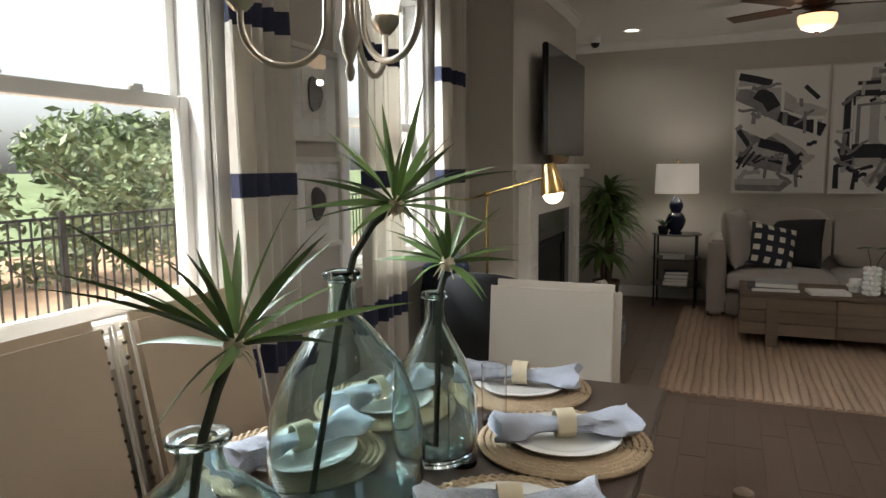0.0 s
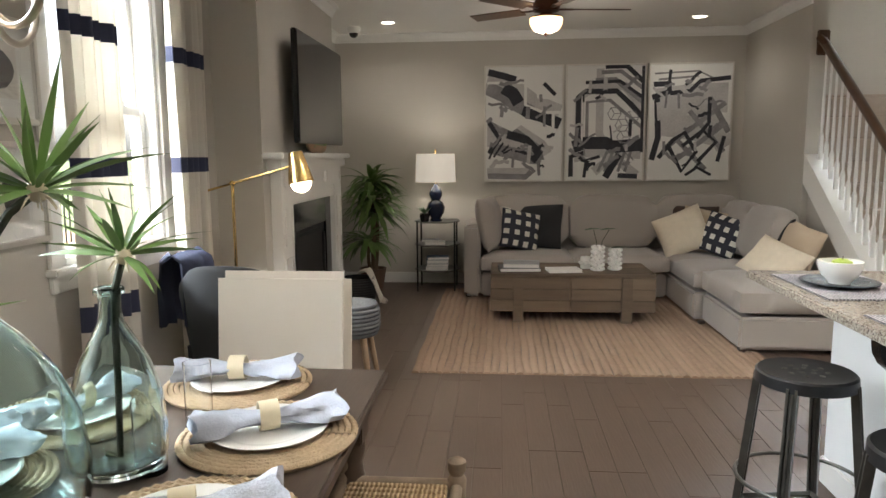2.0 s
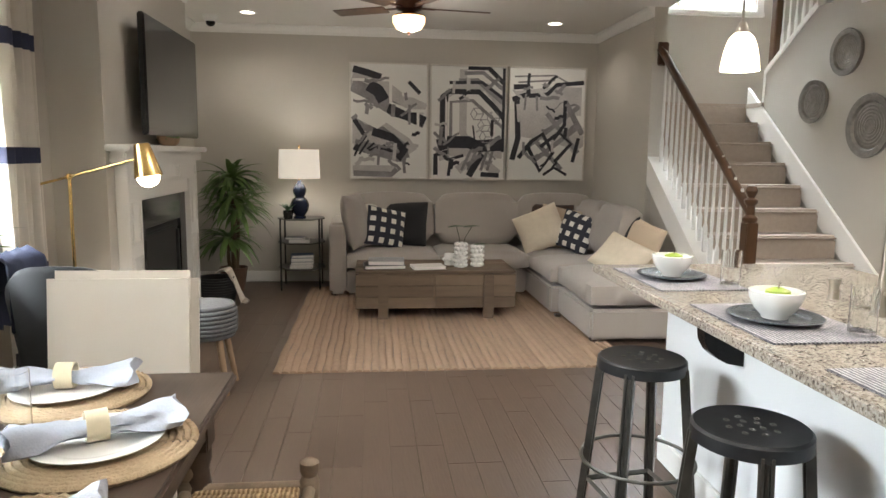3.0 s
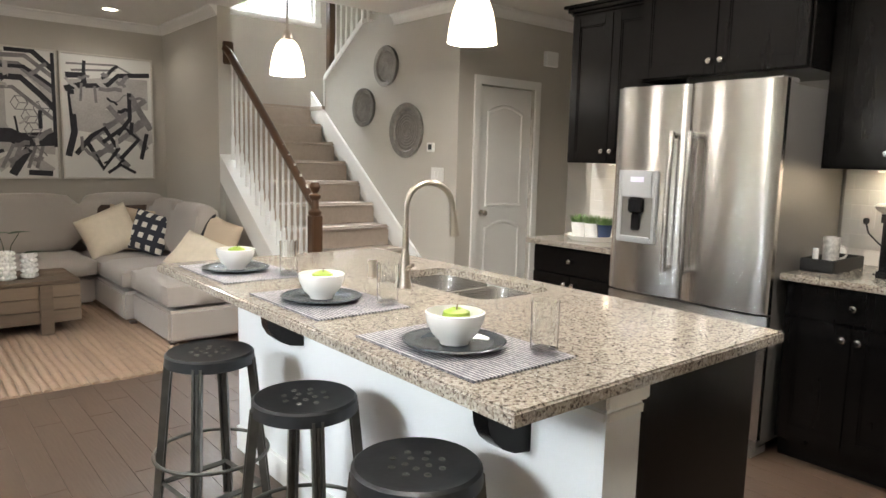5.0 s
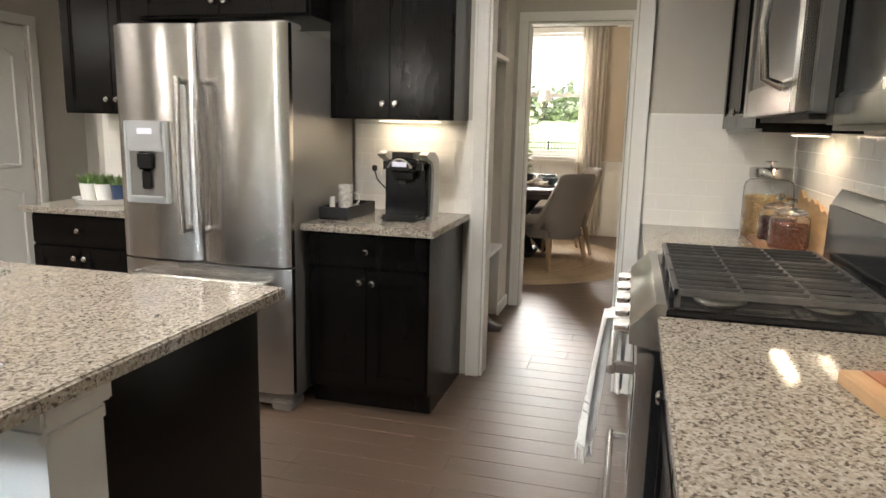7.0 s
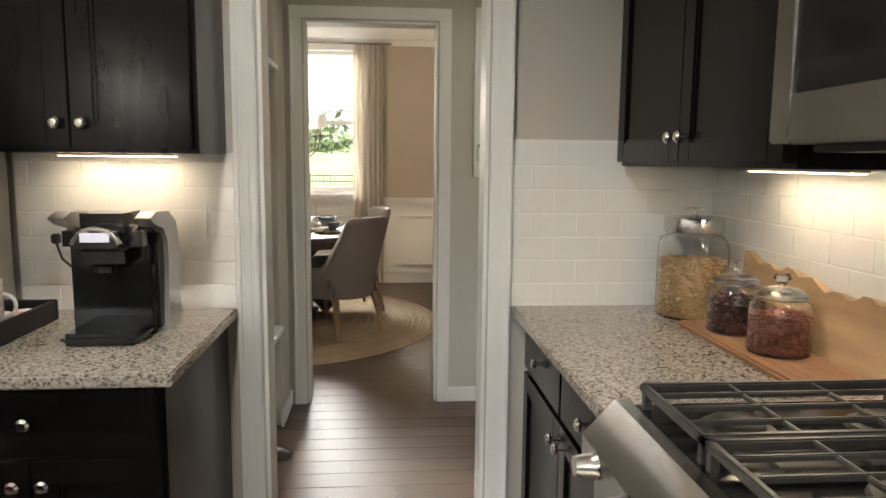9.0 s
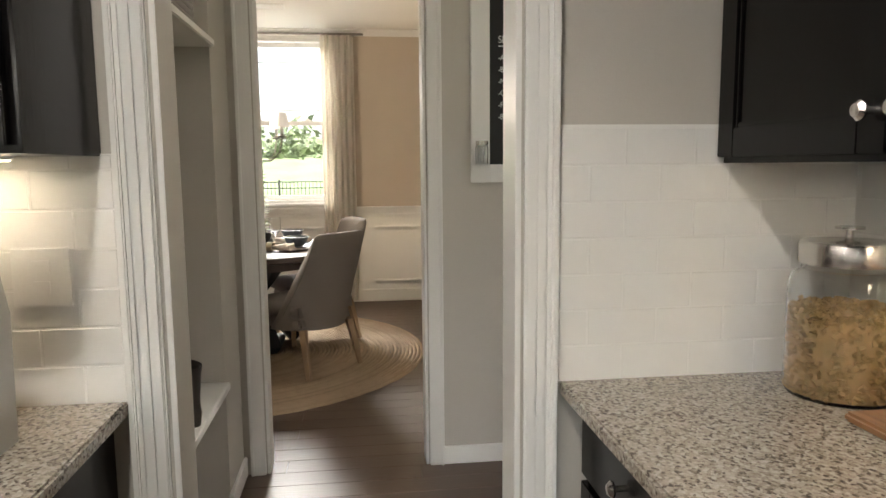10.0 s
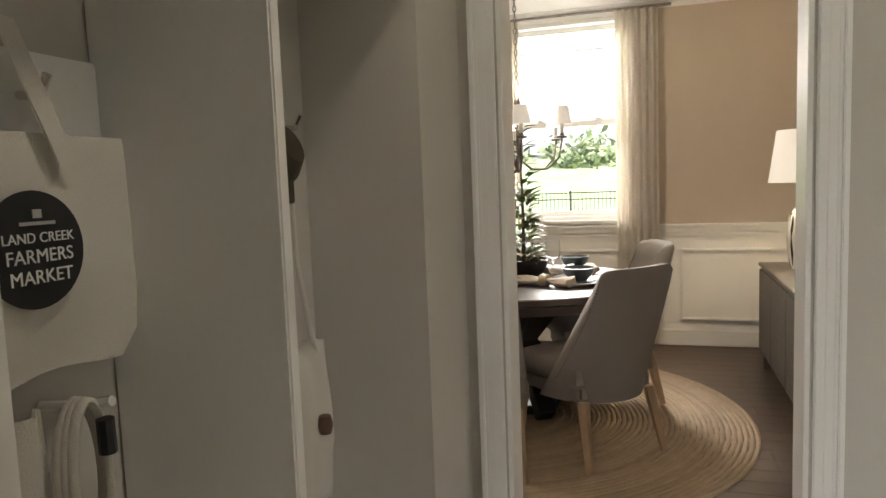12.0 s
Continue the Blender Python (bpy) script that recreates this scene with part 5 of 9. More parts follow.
# potted dracaena
pl = thing("potted_plant", "tall green dracaena in a brown clay pot", "plant", (0.46, 8.36, 0))
TERRA = material("brown_clay", (0.13, 0.075, 0.05), 0.6, vary=0.25, scale=10)
bm = B()
lathe(bm, [(0, 0), (0.10, 0), (0.13, 0.2), (0.14, 0.24), (0.125, 0.24), (0.115, 0.21), (0, 0.21)], 28)
part("pot", bm, TERRA, pl)
rng = random.Random(5)
for hx, hy, h, cnt in ((0.0, 0.0, 1.10, 60), (0.05, 0.02, 0.80, 54), (-0.04, -0.03, 0.52, 48), (0.03, -0.05, 0.94, 40)):
    bm = B()
    tube(bm, [(hx * 0.5, hy * 0.5, 0.2), (hx, hy, h * 0.6), (hx, hy, h)], 0.022, 9, 0.014)
    part("cane", bm, BARK, pl)
    bm = B()
    for i in range(cnt):
        a = i * 2.399
        el = rng.uniform(-0.1, 1.0)
        leaf(bm, (hx, hy, h - 0.02 + 0.05 * rng.random()), (math.cos(a) * math.cos(el), math.sin(a) * math.cos(el), math.sin(el)), rng.uniform(0.30, 0.46), 0.062, rng.uniform(0.9, 1.6), 6)
    part("leaf_rosette", bm, GREEN, pl, smooth=60)

# corner shelf with books and a lamp
sh = thing("etagere", "black metal three-tier side shelf by the sofa", "shelf", (1.115, 8.50, 0))
for x in (-0.19, 0.19):
    for y in (-0.16, 0.2):
        bm = B()
        tube(bm, [(x, y, 0), (x, y, 0.72)], 0.010, 6)
        part("post", bm, BLACK_MATTE, sh)
for z in (0.22, 0.48, 0.72):
    bm = B()
    pts = [(-0.235, 0.0), (-0.12, -0.19), (0.12, -0.19), (0.235, 0.0), (0.2, 0.22), (-0.2, 0.22)]
    va = [bm.verts.new((x, y, z)) for x, y in pts]
    vb = [bm.verts.new((x, y, z - 0.014)) for x, y in pts]
    bm.faces.new(va), bm.faces.new(list(reversed(vb)))
    for i in range(6):
        bm.faces.new((va[i], vb[i], vb[(i + 1) % 6], va[(i + 1) % 6]))
    part("shelf", bm, GUNMETAL, sh)


def book(x, y, z, w, d, h, cover, label, rz=0, group="books"):
    r = thing("book", label, "book", (x, y, z), rz, group)
    part("page_block", boxes((-w / 2 + 0.004, -d / 2 + 0.004, 0.003, w / 2 - 0.004, d / 2 - 0.004, h - 0.003)), PAPER, r)
    bm = B()
    box(bm, -w / 2, -d / 2, 0, w / 2, d / 2, 0.003), box(bm, -w / 2, -d / 2, h - 0.003, w / 2, d / 2, h), box(bm, -w / 2 - 0.003, -d / 2, 0, -w / 2, d / 2, h)
    part("cover", bm, cover, r)
    return r


BLUEBOOK = material("blue_cover", (0.05, 0.10, 0.17), 0.5, vary=0.2, scale=10)
GREYBOOK = material("grey_cover", (0.30, 0.31, 0.32), 0.45, vary=0.3, scale=7)
DARKBOOK = material("black_cover", (0.03, 0.03, 0.033), 0.4, vary=0.2, scale=10)
for i, (c, l, h) in enumerate(((PAPER, "white covered book in a stack", 0.035), (GREYBOOK, "grey covered book in a stack", 0.03), (BLUEBOOK, "blue covered book in a stack", 0.04), (BLUEBOOK, "blue covered book on top of a stack", 0.03))):
    book(1.12 + 0.006 * (i % 2), 8.44, 0.22 + sum((0.035, 0.03, 0.04, 0.03)[:i]), 0.22, 0.16, h, c, l, 3 * i)
book(1.10, 8.45, 0.48, 0.2, 0.15, 0.03, PAPER, "white book lying on the shelf", 4)
book(1.06, 8.45, 0.51, 0.18, 0.14, 0.02, GREYBOOK, "grey book lying on the shelf", -6)
tl = thing("table_lamp", "navy gourd table lamp with a lit white drum shade", "lamp", (1.11, 8.42, 0.72))
bm = B()
lathe(bm, [(0, 0), (0.06, 0), (0.062, 0.02), (0.05, 0.03), (0.085, 0.09), (0.095, 0.14), (0.075, 0.19), (0.045, 0.215), (0.065, 0.26), (0.068, 0.29), (0.05, 0.33), (0.022, 0.36), (0.018, 0.38), (0, 0.38)], 28)
part("base", bm, BLUE_CERAMIC, tl)
bm = B()
lathe(bm, [(0.010, 0.38), (0.010, 0.42), (0.004, 0.42), (0.004, 0.70), (0.012, 0.71), (0.008, 0.725), (0, 0.73)], 12)
part("stem", bm, BRASS, tl)
bm = B()
lathe(bm, [(0.205, 0.40), (0.203, 0.40), (0.193, 0.685), (0.195, 0.685)], 40, closed=True)
part("shade", bm, LINEN_SHADE, tl, "white linen drum shade, lit")
lamp("table_lamp_light", "POINT", pose(1.11, 8.42, 1.26), 3, size=0.06)
pp = thing("small_plant", "small leafy plant in a black pot on the shelf", "plant", (1.0, 8.36, 0.72))
bm = B()
lathe(bm, [(0, 0), (0.04, 0), (0.052, 0.06), (0.046, 0.085), (0.04, 0.08), (0, 0.07)], 20)
part("pot", bm, BLACK, pp)
bm = B()
for i in range(16):
    a = i * 2.4
    leaf(bm, (0, 0, 0.07), (math.cos(a), math.sin(a), 1.3), 0.13, 0.018, 0.5, 5)
part("foliage", bm, GREEN_DARK, pp)

# rug
rng = random.Random(3)
structure_rug = thing("area_rug", "natural braided jute rug under the coffee table", "rug")
for i in range(46):
    xa, xb = 1.20 + i * 0.0515, 1.20 + (i + 1) * 0.0515
    bm = B()
    n = 30
    top = []
    ya, yb = 5.685 + rng.uniform(-0.006, 0.006), 8.45 + rng.uniform(-0.01, 0.01)
    for j in range(n + 1):
        y = ya + (yb - ya) * j / n
        w = 0.004 * math.sin(j * 0.9 + i)
        top.append([bm.verts.new(v) for v in ((xa + w, y, 0.001), (xa + 0.008 + w, y, 0.014), ((xa + xb) / 2 + w, y, 0.017 + 0.001 * math.sin(j * 2 + i)), (xb - 0.008 + w, y, 0.014), (xb + w, y, 0.001))])
    for p, q in zip(top, top[1:]):
        for k in range(4):
            bm.faces.new((p[k], p[k + 1], q[k + 1], q[k]))
    bm.faces.new(top[0]), bm.faces.new(list(reversed(top[-1])))
    part("braid_strip", bm, JUTE_STRIP, structure_rug, smooth=70) if i else None
    if i == 0:
        JUTE_STRIP = material("rug_jute", (0.335, 0.235, 0.165), 0.95, vary=0.35, scale=14, bump=0.9, bump_scale=120, fine=0.3, stretch=(1, 2.5, 1), piece=0.5)
        part("braid_strip", bm, JUTE_STRIP, structure_rug, smooth=70)

# coffee table of reclaimed boards
ct = thing("coffee_table", "reclaimed wood box coffee table on the jute rug", "coffee table", (0, 0, 0.016))
X0, X1, Y0, Y1b = 1.69, 3.03, 7.04, 7.66
for i in range(5):
    a = Y0 + (Y1b - Y0) * i / 5
    part("top_board", boxes((X0, a + 0.002, 0.375, X1, a + (Y1b - Y0) / 5 - 0.002, 0.40), bevel=0.003), RECLAIMED, ct)
for k in range(3):
    z0 = 0.085 + k * 0.096
    for xa, xb in ((X0, 2.335), (2.35, X1)):
        part("front_board", boxes((xa, Y0, z0, xb, Y0 + 0.02, z0 + 0.092), bevel=0.003), RECLAIMED, ct)
        part("back_board", boxes((xa, Y1b - 0.02, z0, xb, Y1b, z0 + 0.092), bevel=0.003), RECLAIMED, ct)
    for xa in (X0, X1 - 0.02):
        part("end_board", boxes((xa, Y0 + 0.021, z0, xa + 0.02, Y1b - 0.021, z0 + 0.092), bevel=0.003), RECLAIMED, ct)
for xa in (1.875, 2.755):
    for ya in (Y0 - 0.03, Y1b - 0.03):
        part("leg", boxes((xa, ya, 0, xa + 0.085, ya + 0.06, 0.374), bevel=0.005), RECLAIMED, ct)
part("inner_box", boxes((X0 + 0.025, Y0 + 0.03, 0.08, X1 - 0.025, Y1b - 0.03, 0.37)), RECLAIMED, ct)

CTZ = 0.416
book(1.93, 7.26, CTZ, 0.34, 0.25, 0.03, DARKBOOK, "large dark picture book on the coffee table", 4, "table books")
book(1.95, 7.27, CTZ + 0.03, 0.30, 0.23, 0.035, GREYBOOK, "grey picture book stacked on another", -3, "table books")
book(2.30, 7.20, CTZ, 0.27, 0.20, 0.022, PAPER, "pale magazine lying on the coffee table", 8, "table books")


def hobnail(x, y, z, r, h, label, rows=5):
    v = thing("hobnail_vase", label, "vase", (x, y, z), group="white vases")
    bm = B()
    lathe(bm, [(0, 0), (r * 0.95, 0), (r, 0.01), (r, h - 0.005), (r * 0.95, h), (r * 0.88, h - 0.01), (r * 0.88, 0.02), (0, 0.02)], 24)
    part("body", bm, CERAMIC, v)
    for k in range(rows):
        for i in range(8):
            a = 6.283 * (i + 0.5 * (k % 2)) / 8
            bm = B()
            q = bmesh.ops.create_icosphere(bm, subdivisions=2, radius=0.017)
            bmesh.ops.translate(bm, verts=q["verts"], vec=(r * math.cos(a), r * math.sin(a), h * (k + 0.5) / rows))
            part("hobnail", bm, CERAMIC, v)
    return v


hobnail(2.50, 7.36, CTZ, 0.046, 0.10, "small white ceramic cup vase", 1)
hobnail(2.585, 7.24, CTZ, 0.046, 0.215, "tall white hobnail ceramic vase", 6)
hobnail(2.735, 7.28, CTZ, 0.046, 0.19, "white hobnail ceramic vase", 5)
for i, (x, y, z, dx, l) in enumerate(((2.585, 7.24, 0.60, -0.04, 0.36), (2.585, 7.24, 0.60, 0.09, 0.36), (2.735, 7.28, 0.58, 0.03, 0.05))):
    s = thing("leaf_stem", "single green leaf stem in a white vase", "plant", (x, y, z), group="leaf stems")
    bm = B()
    tube(bm, [(0, 0, -0.1), (dx * 0.4, 0, l * 0.2), (dx, 0, l * 0.45)], 0.003, 6)
    part("stalk", bm, STEM, s)
    bm = B()
    leaf(bm, (dx - 0.07, 0, l * 0.45 - 0.005), (1, 0.15, 0.12), 0.15, 0.085, 0.1, 8, 0.1)
    part("leaf_blade", bm, GREEN_DARK, s)

# ---- sectional sofa ----
sf = thing("sectional_sofa", "greige fabric L-shaped sectional sofa in the corner", "sofa")


def soft(name, w, d, h, m, puff=0.25, parent=None, mat=SOFA, label=""):
    bm = B()
    cushion(bm, w, d, h, m, puff, 11)
    return part(name, bm, mat, parent or sf, label, smooth=70)


part("arm", boxes((1.42, 7.98, 0.03, 1.58, 8.80, 0.72), bevel=0.03), SOFA, sf)
part("base", boxes((1.585, 8.0, 0.03, 3.345, 8.80, 0.26), bevel=0.02), SOFA, sf)
part("base", boxes((3.35, 7.13, 0.03, 4.22, 8.80, 0.26), bevel=0.02), SOFA, sf)
part("base", boxes((3.42, 6.23, 0.03, 4.24, 7.12, 0.26), bevel=0.02), SOFA, sf)
part("back_frame", boxes((1.585, 8.62, 0.26, 4.22, 8.82, 0.78), bevel=0.03), SOFA, sf)
part("back_frame", boxes((4.06, 7.14, 0.26, 4.235, 8.61, 0.78), bevel=0.03), SOFA, sf)
for xa, xb in ((1.59, 2.46), (2.47, 3.345)):
    soft("seat_cushion", xb - xa, 0.78, 0.20, pose((xa + xb) / 2, 8.30, 0.355), 0.3)
    soft("back_cushion", xb - xa - 0.01, 0.24, 0.56, pose((xa + xb) / 2, 8.56, 0.705, -12, 0, 0), 0.3)
soft("seat_cushion", 0.72, 0.86, 0.20, pose(3.71, 8.24, 0.355), 0.3)
soft("back_cushion", 0.84, 0.24, 0.56, pose(3.76, 8.58, 0.705, -12, 0, 0), 0.3)
soft("seat_cushion", 0.72, 0.70, 0.20, pose(3.71, 7.48, 0.355), 0.3)
soft("seat_cushion", 0.83, 0.90, 0.22, pose(3.83, 6.675, 0.365), 0.22)
soft("back_cushion", 0.22, 0.66, 0.50, pose(4.02, 8.05, 0.70, 0, 12, 0), 0.3)
soft("back_cushion", 0.22, 0.66, 0.50, pose(4.02, 7.42, 0.70, 0, 12, 0), 0.3)
for x, y in ((1.46, 8.04), (3.46, 6.28), (4.18, 6.28), (3.40, 7.05), (1.46, 8.74), (4.18, 8.74)):
    part("foot", boxes((x - 0.025, y - 0.025, 0.016 if x < 3.45 and y > 5.6 and x > 1.2 and y < 8.3 else 0, x + 0.025, y + 0.025, 0.03 if x > 9 else 0.04), bevel=0.004), DARKTABLE, sf)

GINGHAM = checked("black_white_check", (0.03, 0.032, 0.045), (0.70, 0.67, 0.60), 0.26)
SHERPA = material("cream_shag", (0.66, 0.58, 0.46), 1.0, vary=0.1, scale=20, bump=1.0, bump_scale=120)
LEATHERB = material("brown_velvet", (0.07, 0.045, 0.035), 0.8, vary=0.2, scale=8)


def pillow(w, h, t, m, mat, label, n=13):
    bm = B()
    cushion(bm, w, h, t, None, 0.9, n, crumple=0.006, seed=w * 7 + t)
    ob = single("throw_pillow", bm, mat, label, "pillow", group="throw pillows", smooth=70)
    ob.matrix_world = m
    return ob


pillow(0.56, 0.52, 0.20, pose(1.67, 8.22, 0.72, 78, 0, 76), SOFA, "greige square pillow against the sofa arm")
pillow(0.44, 0.44, 0.15, pose(1.80, 8.40, 0.66, 74, 0, 40), CREAM, "cream pillow behind a checked pillow")
pillow(0.40, 0.40, 0.14, pose(1.96, 8.26, 0.645, 70, 12, 14), GINGHAM, "black and white checked pillow on the sofa")
pillow(0.46, 0.46, 0.14, pose(2.16, 8.42, 0.67, 72, 0, -12), CHARCOAL, "charcoal square pillow on the sofa")
pillow(0.46, 0.42, 0.17, pose(3.50, 8.12, 0.645, 68, -24, -12), SHERPA, "cream textured pillow on the sofa")
pillow(0.44, 0.44, 0.14, pose(3.68, 8.38, 0.66, 74, 0, -20), LEATHERB, "dark brown pillow in the sofa corner")
pillow(0.44, 0.42, 0.14, pose(3.72, 8.22, 0.65, 74, 10, -24), TAN, "tan pillow in the sofa corner")
pillow(0.38, 0.38, 0.13, pose(3.80, 7.92, 0.64, 72, 14, -48), GINGHAM, "black and white checked pillow in the corner")
pillow(0.40, 0.40, 0.14, pose(4.00, 7.18, 0.62, 72, -20, -70), CHARCOAL, "charcoal pillow at the sofa end")
pillow(0.44, 0.44, 0.15, pose(4.06, 6.95, 0.62, 70, 10, -78), TAN, "sand coloured pillow at the sofa end")
pillow(0.50, 0.34, 0.14, pose(3.86, 6.84, 0.56, 48, 14, -66), SHERPA, "cream fringed lumbar pillow on the chaise")

# ---- three abstract canvases ----


def stroke(bm, pts, w, y):
    """A flat brush stroke along points (x, z) with mitred corners."""
    L, R = [], []
    n = len(pts)
    for i, (x, z) in enumerate(pts):
        p0, p1 = pts[max(i - 1, 0)], pts[min(i + 1, n - 1)]
        d = Vector((p1[0] - p0[0], p1[1] - p0[1]))
        d = d.normalized() if d.length > 0 else Vector((1, 0))
        nx, nz = -d.y * w / 2, d.x * w / 2
        L.append(bm.verts.new((x + nx, y, z + nz)))
        R.append(bm.verts.new((x - nx, y, z - nz)))
    for i in range(n - 1):
        bm.faces.new((L[i], L[i + 1], R[i + 1], R[i]))


def canvas(x0, x1, label):
    c = thing("abstract_painting", label, "painting", (x0 + 0.035, 8.86, 1.105), group="abstract paintings")
    w, h = x1 - x0, 1.207
    bm = B()
    for r in ((0, 0, 0.014, h), (w - 0.014, 0, w, h), (0.014, 0, w - 0.014, 0.014), (0.014, h - 0.014, w - 0.014, h)):
        box(bm, r[0], -0.045, r[1], r[2], 0, r[3], 0.002)
    part("frame", bm, FRAMEWHITE, c)
    part("canvas", boxes((0.016, -0.032, 0.016, w - 0.016, -0.004, h - 0.016)), PAPER, c)
    return c, w, h


def paint(c, strokes, mat, layer):
    for i, (pts, w) in enumerate(strokes):
        bm = B()
        stroke(bm, pts, w, -0.033 - 0.0008 * layer - 0.00005 * i)
        part("brush_stroke", bm, mat, c, smooth=None)


c, w, h = canvas(1.56, 2.385, "white framed abstract with black and grey brushwork bands")
paint(c, [([(0.03, 1.06), (0.3, 0.97), (0.5, 0.82), (0.78, 0.70)], 0.20), ([(0.03, 0.50), (0.30, 0.50), (0.55, 0.33), (0.60, 0.25)], 0.26), ([(0.03, 0.10), (0.48, 0.10)], 0.09)], INK_PALE, 1)
paint(c, [([(0.03, 0.98), (0.2, 0.90), (0.34, 0.80), (0.5, 0.72)], 0.14), ([(0.04, 0.66), (0.14, 0.54), (0.34, 0.52), (0.56, 0.36), (0.62, 0.26), (0.36, 0.26), (0.2, 0.32)], 0.07), ([(0.05, 0.36), (0.3, 0.3), (0.6, 0.22)], 0.12), ([(0.04, 0.06), (0.44, 0.05), (0.50, 0.11)], 0.06)], INK_GREY, 2)
paint(c, [([(0.04, 1.14), (0.2, 1.10), (0.33, 1.06)], 0.07), ([(0.2, 0.98), (0.3, 0.92), (0.36, 0.82)], 0.13), ([(0.40, 0.74), (0.60, 0.68), (0.79, 0.60)], 0.12), ([(0.05, 0.62), (0.16, 0.45), (0.05, 0.30)], 0.05), ([(0.24, 0.50), (0.44, 0.44), (0.58, 0.30), (0.50, 0.22)], 0.09), ([(0.62, 1.02), (0.74, 0.90)], 0.04)] + [([(0.05 + 0.05 * i, 0.24 + 0.02 * i), (0.14 + 0.06 * i, 0.44 - 0.03 * i)], 0.022) for i in range(7)], INK, 3)
paint(c, [([(0.43, 1.12), (0.43, 0.80), (0.62, 0.72), (0.79, 0.72)], 0.032), ([(0.56, 1.05), (0.56, 0.88), (0.78, 0.86)], 0.03), ([(0.72, 0.72), (0.72, 0.30)], 0.03), ([(0.05, 0.17), (0.62, 0.17), (0.72, 0.20)], 0.028), ([(0.03, 1.03), (0.40, 1.03)], 0.026), ([(0.04, 0.82), (0.2, 0.74), (0.42, 0.62), (0.3, 0.58), (0.1, 0.68)], 0.11)], PAPER, 4)
c, w, h = canvas(2.41, 3.225, "white framed abstract with dark angular pipe-like lines")
paint(c, [([(0.14, 0.20), (0.14, 0.85), (0.3, 0.98), (0.6, 0.98), (0.8, 0.75)], 0.09), ([(0.35, 1.16), (0.35, 0.5), (0.5, 0.2)], 0.08), ([(0.06, 0.30), (0.45, 0.30), (0.78, 0.28)], 0.10), ([(0.3, 0.1), (0.5, 0.26), (0.74, 0.06)], 0.10)], INK_PALE, 1)
paint(c, [([(0.22, 0.45), (0.22, 0.82), (0.45, 0.84), (0.78, 0.56)], 0.035), ([(0.3, 1.04), (0.5, 1.05), (0.78, 0.82)], 0.05), ([(0.36, 1.12), (0.56, 1.13), (0.78, 0.96)], 0.04)] + [([(0.34 + 0.07 * i, 0.10), (0.44 + 0.06 * i, 0.32)], 0.03) for i in range(5)], INK_GREY, 2)
paint(c, [([(0.13, 0.40), (0.13, 0.88), (0.20, 0.93), (0.52, 0.93), (0.66, 0.80), (0.79, 0.66)], 0.055), ([(0.20, 1.02), (0.55, 1.03), (0.79, 0.86)], 0.035), ([(0.40, 1.18), (0.62, 1.18), (0.79, 1.02)], 0.05), ([(0.79, 1.18), (0.79, 0.3)], 0.04), ([(0.08, 0.36), (0.2, 0.40), (0.42, 0.40), (0.50, 0.36), (0.79, 0.38)], 0.13), ([(0.06, 0.05), (0.06, 0.26), (0.2, 0.30)], 0.05), ([(0.2, 0.04), (0.22, 0.22), (0.36, 0.26)], 0.035), ([(0.42, 0.04), (0.56, 0.28)], 0.07), ([(0.55, 0.06), (0.75, 0.05)], 0.05)], INK, 3)
hexes = []
for cx, cz in ((0.50, 0.70), (0.58, 0.58), (0.68, 0.66), (0.60, 0.46)):
    hexes.append(([(cx + 0.07 * math.cos(radians(60 * k)), cz + 0.07 * math.sin(radians(60 * k))) for k in range(7)], 0.009))
    hexes += [([(cx, cz), (cx + 0.07 * math.cos(radians(60 * k)), cz + 0.07 * math.sin(radians(60 * k)))], 0.008) for k in (0, 2, 4)]
paint(c, hexes, INK_GREY, 4)
paint(c, [([(0.17, 0.42), (0.17, 0.84), (0.24, 0.885), (0.5, 0.885), (0.7, 0.70)], 0.016), ([(0.12, 0.06), (0.13, 0.2), (0.26, 0.22)], 0.016)], PAPER, 5)
c, w, h = canvas(3.25, 4.10, "white framed abstract with crossed grey diamond brushwork")
paint(c, [([(0.1, 0.8), (0.5, 0.85), (0.80, 0.85)], 0.30), ([(0.1, 0.6), (0.45, 0.55), (0.8, 0.45)], 0.25), ([(0.55, 0.75), (0.8, 0.35)], 0.2)], INK_PALE, 1)
paint(c, [([(0.06, 1.10), (0.5, 1.12), (0.66, 1.04), (0.8, 1.06)], 0.018), ([(0.1, 1.04), (0.5, 1.07)], 0.02), ([(0.2, 0.35), (0.78, 0.80)], 0.05), ([(0.3, 0.22), (0.8, 0.60)], 0.05), ([(0.42, 0.72), (0.78, 0.30)], 0.05), ([(0.62, 0.85), (0.82, 0.5)], 0.06), ([(0.28, 0.45), (0.6, 0.12)], 0.05)], INK_GREY, 2)
paint(c, [([(0.04, 0.86), (0.22, 0.92), (0.22, 1.0), (0.05, 0.99)], 0.055), ([(0.22, 0.90), (0.42, 0.92), (0.52, 1.02), (0.82, 1.05)], 0.045), ([(0.09, 0.85), (0.11, 0.45), (0.05, 0.22)], 0.06), ([(0.12, 0.24), (0.26, 0.42), (0.38, 0.50), (0.5, 0.30), (0.36, 0.10), (0.22, 0.36)], 0.045), ([(0.62, 0.86), (0.62, 0.6), (0.5, 0.44)], 0.04), ([(0.36, 0.36), (0.56, 0.52), (0.70, 0.40), (0.52, 0.20)], 0.04), ([(0.78, 0.46), (0.72, 0.2)], 0.04), ([(0.40, 0.06), (0.52, 0.14), (0.66, 0.06)], 0.03)], INK, 3)

